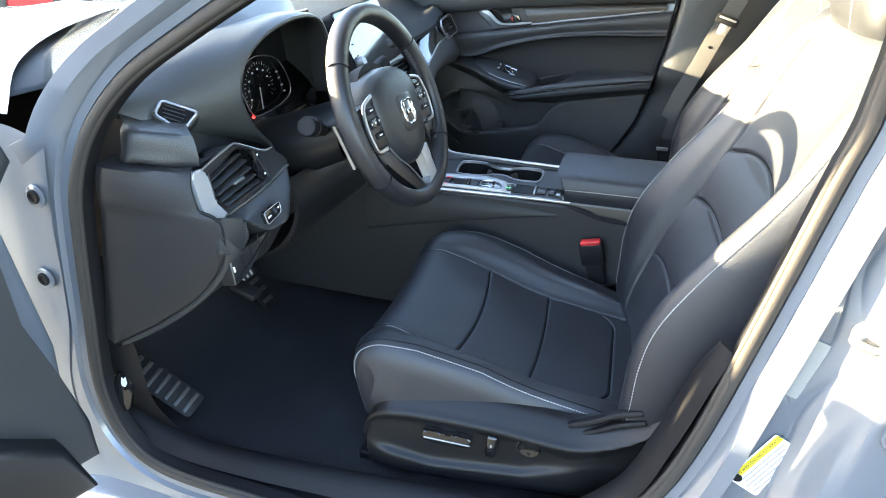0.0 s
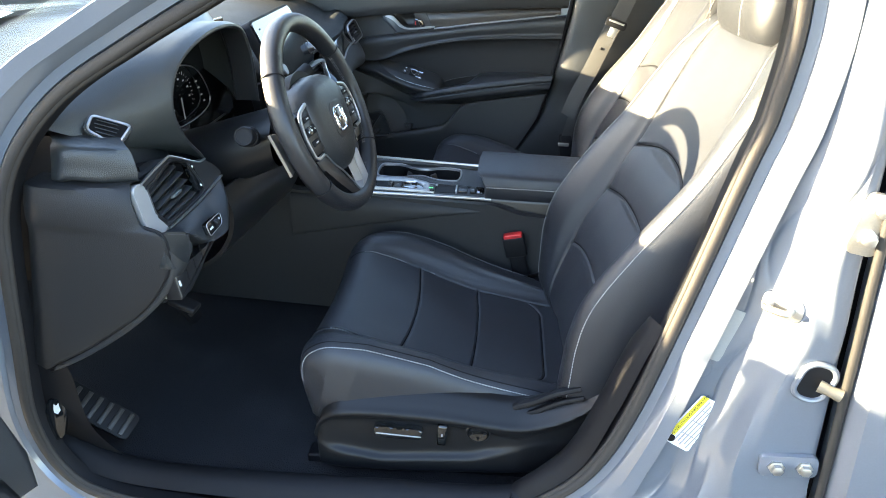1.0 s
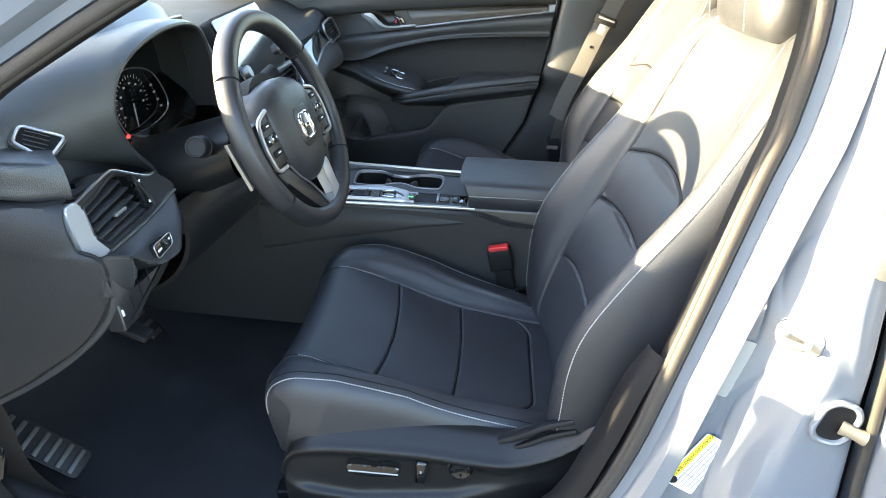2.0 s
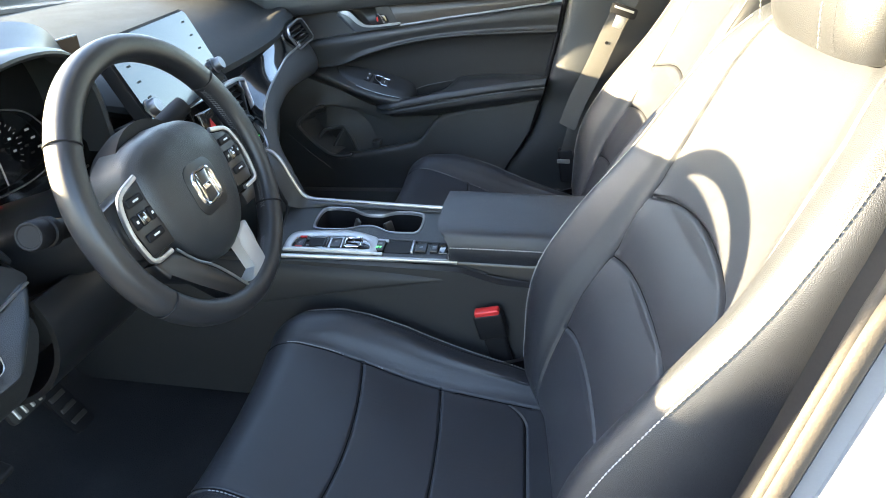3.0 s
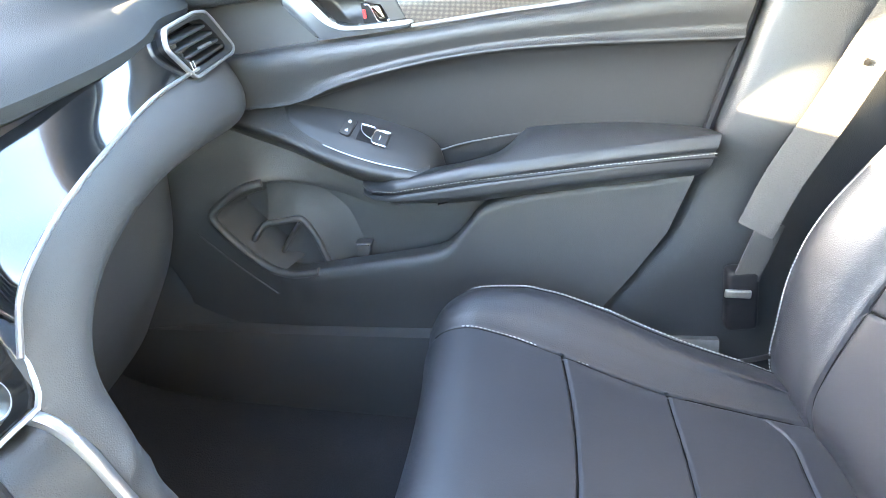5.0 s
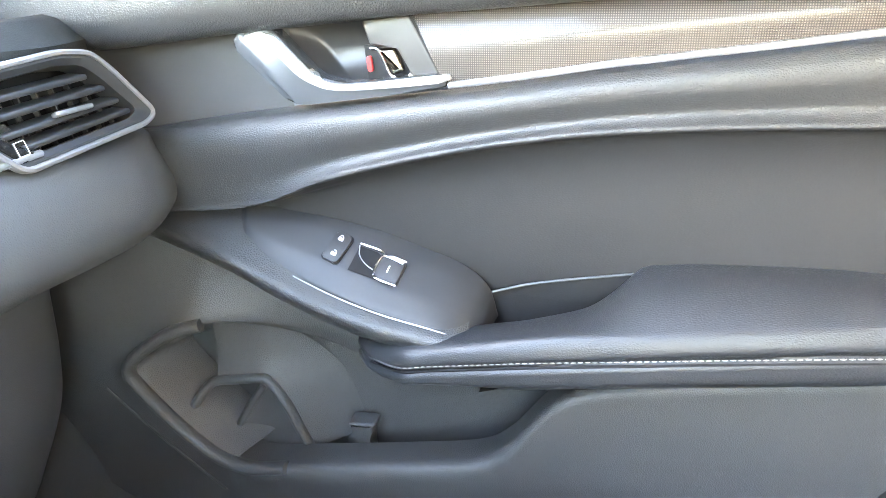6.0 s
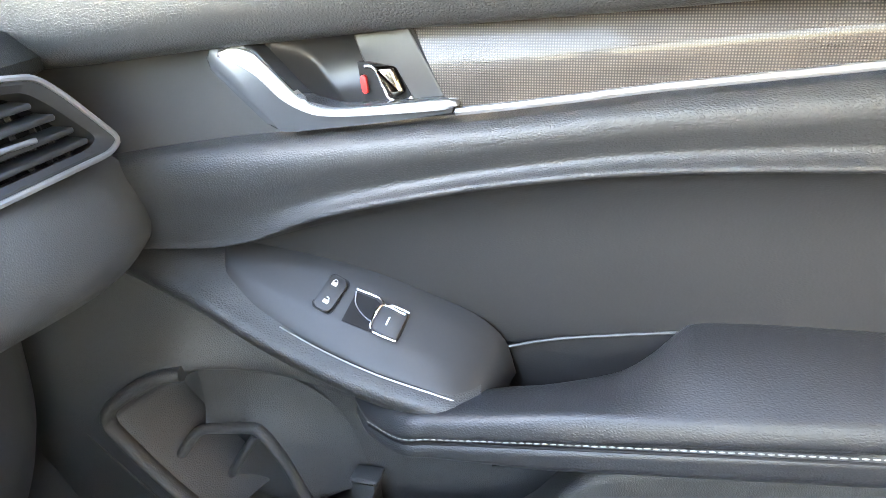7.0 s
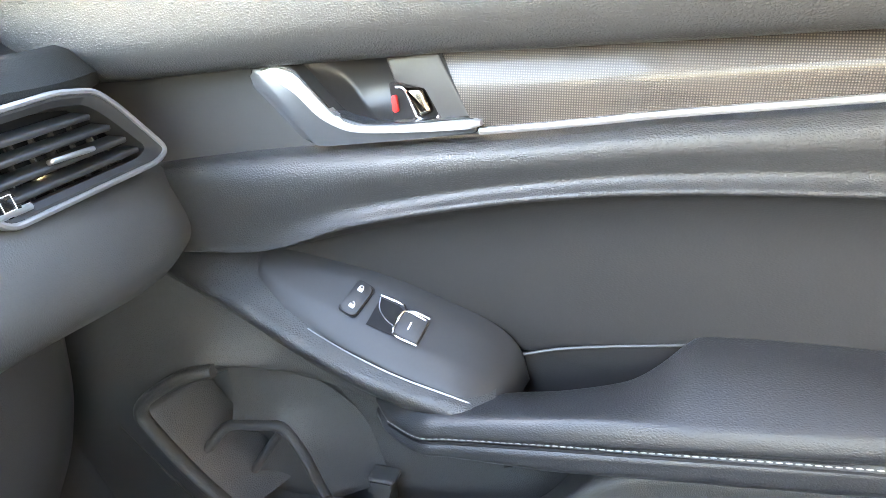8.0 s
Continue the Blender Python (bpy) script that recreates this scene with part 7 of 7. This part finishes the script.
    part("cowl", sheet(patch([[(-0.80, 0.125, 0.965), (-1.30, 0.06, 0.985)], [(-0.94, 0.28, 1.006), (-1.35, 0.28, 1.010)], [(-1.12, 0.55, 1.018), (-1.45, 0.55, 1.022)], [(-1.30, 0.93, 1.022), (-1.50, 0.93, 1.026)]], 10, 20)), PAINT, d)
    part("scuttle", sheet(patch([[(-0.98, 0.20, 0.99), (-1.30, 0.20, 0.985)], [(-1.0, 0.93, 0.99), (-1.38, 0.93, 1.0)], [(-0.98, 1.70, 0.99), (-1.30, 1.70, 0.985)]], 10, 12)), DARK, d)
    part("bulkhead", rbox((0.03, 1.60, 0.80), pose(-1.22, 0.93, 0.60), 0.005), DARK, d)
    return d


BOOT = material("beige_cable_boot", (0.20, 0.17, 0.12), 0.6, vary=0.15)
INK = material("grey_print", (0.28, 0.28, 0.30), 0.6, vary=0.05)
STICKER = material("pale_clear_sticker", (0.30, 0.31, 0.30), 0.35, vary=0.06)
body_shell()

# ---- floor ----
fl = patch([[(-1.20, 0.16, 0.58), (-1.20, 0.93, 0.60), (-1.20, 1.74, 0.58)], [(-1.02, 0.16, 0.40), (-1.02, 0.93, 0.42), (-1.02, 1.74, 0.40)], [(-0.85, 0.16, 0.285), (-0.85, 0.93, 0.29), (-0.85, 1.74, 0.285)], [(-0.45, 0.16, 0.262), (-0.45, 0.93, 0.265), (-0.45, 1.74, 0.262)], [(0.4, 0.16, 0.262), (0.4, 0.93, 0.28), (0.4, 1.74, 0.262)], [(1.5, 0.16, 0.262), (1.5, 0.93, 0.28), (1.5, 1.74, 0.262)]], 60, 90)
flr = np.array([[noise.noise(Vector(p) * 14) * 0.003 for p in r] for r in fl.tolist()])
fl[:, :, 2] += flr
tagged(part("floor", sheet(fl, thick=-0.02), CARPET), "black carpeted car floor", "floor", kind="structure")
side = part("footwell_side", sheet(patch([[(-1.05, 0.165, 0.62), (-0.74, 0.160, 0.58), (-0.70, 0.160, 0.55)], [(-1.05, 0.20, 0.45), (-0.79, 0.175, 0.45), (-0.70, 0.175, 0.42)], [(-1.05, 0.24, 0.27), (-0.79, 0.22, 0.29), (-0.66, 0.215, 0.30)]], 24, 20)), DARK)
tagged(side, "black plastic footwell side panel", "trim", kind="structure")
pside = part("footwell_side", sheet(patch([[(-1.15, 1.60, 0.75), (-0.80, 1.69, 0.72), (-0.66, 1.705, 0.70)], [(-1.15, 1.58, 0.50), (-0.85, 1.66, 0.50), (-0.66, 1.70, 0.50)], [(-1.15, 1.55, 0.30), (-0.85, 1.64, 0.40), (-0.60, 1.675, 0.41), ]], 24, 20)), HARDGREY)
tagged(pside, "black passenger footwell side panel", "trim", kind="structure")
psill = part("sill", sheet(patch([[(-0.95, 1.70, 0.415), (-0.3, 1.70, 0.440), (0.1, 1.70, 0.46)], [(-0.95, 1.655, 0.418), (-0.3, 1.655, 0.443), (0.1, 1.655, 0.46)], [(-0.95, 1.640, 0.405), (-0.3, 1.640, 0.432), (0.1, 1.640, 0.45)], [(-0.95, 1.630, 0.26), (-0.3, 1.630, 0.26), (0.1, 1.630, 0.26)]], 30, 16)), HARDGREY)
tagged(psill, "black passenger door sill trim", "sill", kind="structure")

# ---- foot pedals and levers ----


def footrest():
    d = thing("footrest", (-0.75, 0.25, 0.33), "ribbed black footrest plate in the driver footwell", "footrest")
    m = axes((-0.765, 0.262, 0.385), (0.115, 0.030, -0.118), (0.60, -0.35, 0.72))
    part("plate", prism(rounded(0.165, 0.054, 0.010), 0.008, m @ pose(0, 0, -0.008), 0.002), DARK, d)
    for k in range(7):
        part("rib", rbox((0.009, 0.046, 0.004), m @ pose(-0.066 + 0.022 * k, 0, 0.002), 0.0015, 2), RIB, d)
    return d


DARKSTEEL = material("dark_pedal_rubber", (0.020, 0.020, 0.020), 0.5, vary=0.15)
RIB = material("grey_rubber_rib", (0.040, 0.038, 0.034), 0.4, vary=0.2)
footrest()
bp = thing("brake_pedal", (-0.80, 0.545, 0.36), "dark brake pedal with bright steel bars", "pedal")
mp = axes((-0.760, 0.540, 0.500), (0, 1, 0), (0.86, 0, 0.50))
part("pad", prism(rounded(0.074, 0.050, 0.008), 0.008, mp, 0.002), DARKSTEEL, bp)
for k in (-0.024, -0.008, 0.008, 0.024):
    part("grip_bar", rbox((0.006, 0.042, 0.004), mp @ pose(k, 0, 0.009), 0.0015), STEEL, bp)
part("arm", taper([(-0.77, 0.545, 0.50), (-0.83, 0.545, 0.60), (-0.85, 0.545, 0.72)], [0.010, 0.010, 0.010]), DARK, bp)
part("arm_bracket", rbox((0.06, 0.06, 0.10), pose(-0.87, 0.545, 0.72), 0.005), DARK, bp)
ap = thing("accelerator_pedal", (-0.82, 0.66, 0.30), "slim black accelerator pedal with rubber bars", "pedal")
mp = axes((-0.815, 0.655, 0.405), (0, 1, 0), (0.80, 0, 0.6))
part("pad", prism(rounded(0.048, 0.16, 0.008), 0.008, mp, 0.002), DARK, ap)
for k in range(5):
    part("grip_bar", rbox((0.036, 0.010, 0.004), mp @ pose(0, -0.056 + 0.028 * k, 0.009), 0.0015), RUBBER, ap)
hl = thing("bonnet_lever", (-0.758, 0.172, 0.44), "black bonnet release lever with white symbol", "lever")
mh = axes((-0.758, 0.170, 0.452), (0.25, 0.1, 1), (0.35, -1, 0.1))
part("lever", prism(rounded(0.085, 0.034, 0.012), 0.014, mh @ pose(-0.012, 0, -0.006), 0.004), PIANO, hl)
part("symbol", prism([(-0.010, -0.004), (-0.002, -0.007), (0.012, -0.002), (0.006, 0.001), (0.009, 0.005), (-0.003, 0.004), (-0.008, 0.002)], 0.0012, mh @ pose(0.012, 0, 0.0085)), WHITE, hl)

# ---- driver seat controls ----


def seat_controls():
    d = thing("seat_switches", (-0.12, 0.275, 0.41), "black power seat switches on the seat side trim", "switch")
    F = Matrix(((1, 0, 0, 0), (0, 0, -1, 0.2745), (0, 1, 0, 0), (0, 0, 0, 1)))
    part("slide_switch", prism(soften([(-0.045, -0.010), (-0.046, 0.008), (-0.038, 0.013), (-0.012, 0.013), (-0.006, 0.009), (0.010, 0.009), (0.016, 0.012), (0.040, 0.010), (0.045, 0.004), (0.040, -0.013), (-0.020, -0.012)], 0.004, 3), 0.014, moved(FACE, x=-0.194, y=0.276, z=0.414), 0.004, 3), PIANO, d)
    # satin bar laid on as the highlight along the slide switch
    part("switch_glint", rbox((0.082, 0.003, 0.0030), pose(-0.194, 0.2622, 0.411, 0, 2, 0), 0.001), SATIN, d)
    part("tilt_switch", rbox((0.019, 0.016, 0.046), pose(-0.116, 0.268, 0.416, 0, 4, 0), 0.005), PIANO, d)
    part("tilt_mark", rbox((0.003, 0.001, 0.006), pose(-0.116, 0.2598, 0.420), 0), INK, d)
    ml = axes((-0.052, 0.2735, 0.424), (1, 0, 0), (0, -1, 0))
    part("lumbar_ring", lathe([(0.0215, 0.0), (0.022, 0.004), (0.0195, 0.006), (0.0175, 0.003)], ml, 36), PLASTIC, d)
    part("lumbar_pad", lathe([(0.017, 0.002), (0.0165, 0.008), (0.008, 0.0065)], ml, 30), PIANO, d)
    for a in (0, 90, 180, 270):
        part("lumbar_mark", prism([(-0.003, -0.002), (0.003, -0.002), (0, 0.004)], 0.0006, ml @ pose(0, 0, 0, 0, 0, a) @ pose(0, 0.011, 0.0077)), PLASTIC, d)
    d.matrix_basis = pose(0, 0.55, 0, 0, 0, 4.2) @ pose(0.010, -0.55, 0) @ pose(0, 0.013, 0.004) @ Matrix.Translation(d.location)
    return d


seat_controls()

# ---- passenger belt ----


def seat_belt():
    d = thing("seat_belt", (0.20, 1.63, 0.70), "dark seat belt hanging from the passenger pillar", "seat belt")
    W = np.array([(0.330, 1.610, 1.25), (0.255, 1.628, 1.02), (0.215, 1.630, 0.930), (0.172, 1.630, 0.820), (0.135, 1.628, 0.735), (0.11, 1.622, 0.66)])
    side = np.array([0.022, -0.006, -0.009])
    g = np.stack([cr(W - side, 40), cr(W + (0, -0.0015, 0), 40), cr(W + side, 40)])
    part("webbing", sheet(g, thick=0.0015), WEBBING, d)
    mt = axes((0.232, 1.618, 0.962), (0.93, 0, -0.30), (0, -1, 0.1))
    tg = part("tongue", prism(rounded(0.066, 0.026, 0.006), 0.012, mt @ pose(0, 0, -0.004), 0.002), DARK, d)
    part("latch", prism(rounded(0.026, 0.034, 0.004), 0.003, mt @ pose(0, -0.026, 0.0), 0.0005), STEEL, tg)
    part("slot", rbox((0.050, 0.006, 0.003), mt @ pose(0, 0.004, 0.008), 0.001), STEEL, tg)
    part("button", lathe([(0.0045, 0.0), (0.004, 0.003)], axes((0.197, 1.6275, 0.883), (1, 0, 0), (0, -1, 0)), 16), DARK, d)
    an = thing("belt_anchor", (0.11, 1.63, 0.55), "black lower seat belt anchor beside the passenger seat", "belt anchor")
    part("cover", rbox((0.045, 0.03, 0.10), pose(0.115, 1.640, 0.545, 0, -8, 0), 0.008), DARK, an)
    part("plate", rbox((0.036, 0.006, 0.012), pose(0.105, 1.623, 0.560), 0.002), STEEL, an)
    part("strap", rbox((0.035, 0.004, 0.09), pose(0.122, 1.628, 0.625, 0, 12, 0), 0.001), WEBBING, an)
    return d


seat_belt()

# ---- rear bench ----
rb = thing("rear_bench", (1.15, 0.93, 0.30), "black leather rear bench behind the front seats", "car seat")
part("backrest", sheet(patch([[(1.10, 0.22, 0.50), (1.10, 0.93, 0.50), (1.10, 1.66, 0.50)], [(1.20, 0.22, 0.75), (1.22, 0.93, 0.75), (1.20, 1.66, 0.75)], [(1.33, 0.24, 1.02), (1.33, 0.93, 1.02), (1.33, 1.64, 1.02)], [(1.45, 0.24, 1.0), (1.45, 0.93, 1.0), (1.45, 1.64, 1.0)]], 30, 30), thick=-0.02), LEATHER, rb)
part("cushion", rbox((0.52, 1.44, 0.24), pose(0.86, 0.94, 0.41, 0, 6, 0), 0.05, 4), LEATHER, rb)

# ---- open driver door and rear door ----


def driver_door():
    d = thing("driver_door", (-0.75, 0.05, 0.35), "open driver door with dark inner trim", "car door")
    u = Vector((-0.30, -0.954, 0))
    m = Matrix(((u.x, 0, 0.954, -0.712), (u.y, 0, -0.30, 0.052), (0, 1, 0, 0), (0, 0, 0, 1)))   # along the door, up, and out of its trim
    edge = [(0.0, 0.40), (0.0, 0.472), (0.030, 0.596), (0.055, 0.690), (0.072, 0.845), (0.050, 0.870), (0.004, 0.925), (0.010, 0.950), (0.06, 0.965)]
    part("inner_trim", prism(edge + [(0.95, 0.99), (0.98, 0.40)], 0.05, m @ pose(0, 0, -0.05), 0.012, 3), VINYL, d)
    part("pocket", prism([(0.03, 0.38), (0.06, 0.48), (0.16, 0.55), (0.70, 0.56), (0.75, 0.40)], 0.045, m, 0.014, 3), PLASTIC, d)
    part("armrest", prism([(0.20, 0.68), (0.30, 0.74), (0.80, 0.74), (0.86, 0.66), (0.5, 0.62)], 0.06, m, 0.02, 3), LEATHER, d)
    part("outer_panel", prism([(0.02, 0.30), (0.0, 0.60), (0.04, 0.95), (0.96, 1.00), (1.05, 0.60), (1.0, 0.30)], 0.05, m @ pose(0, 0, -0.105), 0.015, 3), PAINT, d)
    return d


driver_door()


def rear_door():
    d = thing("rear_door", (0.9, 0.06, 0.30), "closed grey blue rear door beside the pillar", "car door")
    e = [(0.434, 1.35), (0.438, 1.20), (0.441, 1.045), (0.450, 0.88), (0.458, 0.77), (0.465, 0.66), (0.473, 0.53), (0.478, 0.38), (0.48, 0.22)]
    rows = [[(x + 0.004, 0.165, z) for x, z in e], [(x, 0.125, z) for x, z in e], [(x + 0.004, 0.116, z) for x, z in e], [(x + 0.03, 0.110 - 0.02 * math.sin((z - 0.2) * 2.6), z) for x, z in e], [(x + 0.3, 0.095 - 0.03 * math.sin((z - 0.2) * 2.6), z) for x, z in e], [(x + 1.0, 0.095 - 0.03 * math.sin((z - 0.2) * 2.6), z) for x, z in e]]
    part("skin", sheet(patch(rows, 70, 40)), PAINT, d)
    part("edge_seal", tube([(x - 0.004, 0.122, z) for x, z in e], 0.006, 60, 10), RUBBER, d, "black rubber edge seal")
    part("inner_trim", rbox((1.0, 0.05, 0.75), pose(1.02, 0.21, 0.62), 0.02), VINYL, d)
    return d


rear_door()

# ---- outside ----
gr = patch([[(-60, -60, 0), (60, -60, 0)], [(-60, 60, 0), (60, 60, 0)]], 30, 30)
tagged(part("ground", sheet(gr), ASPHALT), "grey asphalt ground of a car park", "ground", kind="structure")


def parked_car():
    d = thing("parked_car", (-6.2, 6.5, 0.0), "dark grey parked car with red lamp and alloy wheel", "car")
    low = [(-1.0, 0.28), (-0.95, 0.75), (-0.8, 1.05), (-0.3, 1.15), (0.2, 1.62), (1.6, 1.68), (2.6, 1.15), (3.6, 1.0), (3.75, 0.35), (3.3, 0.26)]
    M = Matrix(((0.35, 0, -0.937, -6.27), (0.937, 0, 0.35, 5.43), (0, 1, 0, 0), (0, 0, 0, 1)))
    part("body", prism(low, 1.8, M @ pose(0, 0, -0.3), 0.08, 3), SUVGREY, d)
    part("glasshouse", prism([(0.0, 1.12), (0.35, 1.55), (1.5, 1.6), (2.3, 1.12)], 1.81, M @ pose(0, 0, -0.305)), PIANO, d)
    part("tail_lamp", prism(rounded(0.42, 0.09, 0.04), 0.06, M @ pose(-0.55, 0.50, -0.34), 0.01), RED, d)
    part("chrome_strip", prism(rounded(0.60, 0.03, 0.012), 0.05, M @ pose(-0.55, 0.425, -0.34), 0.004), CHROME, d)
    part("exhaust", prism(rounded(0.24, 0.08, 0.03), 0.10, M @ pose(-0.70, 0.30, -0.36), 0.01), STEEL, d)
    for a in (0.30, 2.75):
        w = part("tyre", lathe([(0.20, -0.12), (0.33, -0.12), (0.35, -0.09), (0.35, 0.08), (0.33, 0.11), (0.21, 0.11)], M @ pose(a, 0.35, -0.28, 0, 180, 0), 40), RUBBER, d)
        part("rim", lathe([(0.21, 0.09), (0.22, 0.11), (0.19, 0.08), (0.06, 0.06)], M @ pose(a, 0.35, -0.28, 0, 180, 0), 40), DARK, w)
        for k in range(5):
            part("spoke", rbox((0.055, 0.19, 0.03), M @ pose(a, 0.35, -0.38, 0, 180, 72 * k) @ pose(0, 0.115, 0), 0.01), CHROME, w)
    return d


SUVGREY = material("dark_grey_car_paint", (0.035, 0.035, 0.038), 0.3, coat=0.8, vary=0.08)
parked_car()
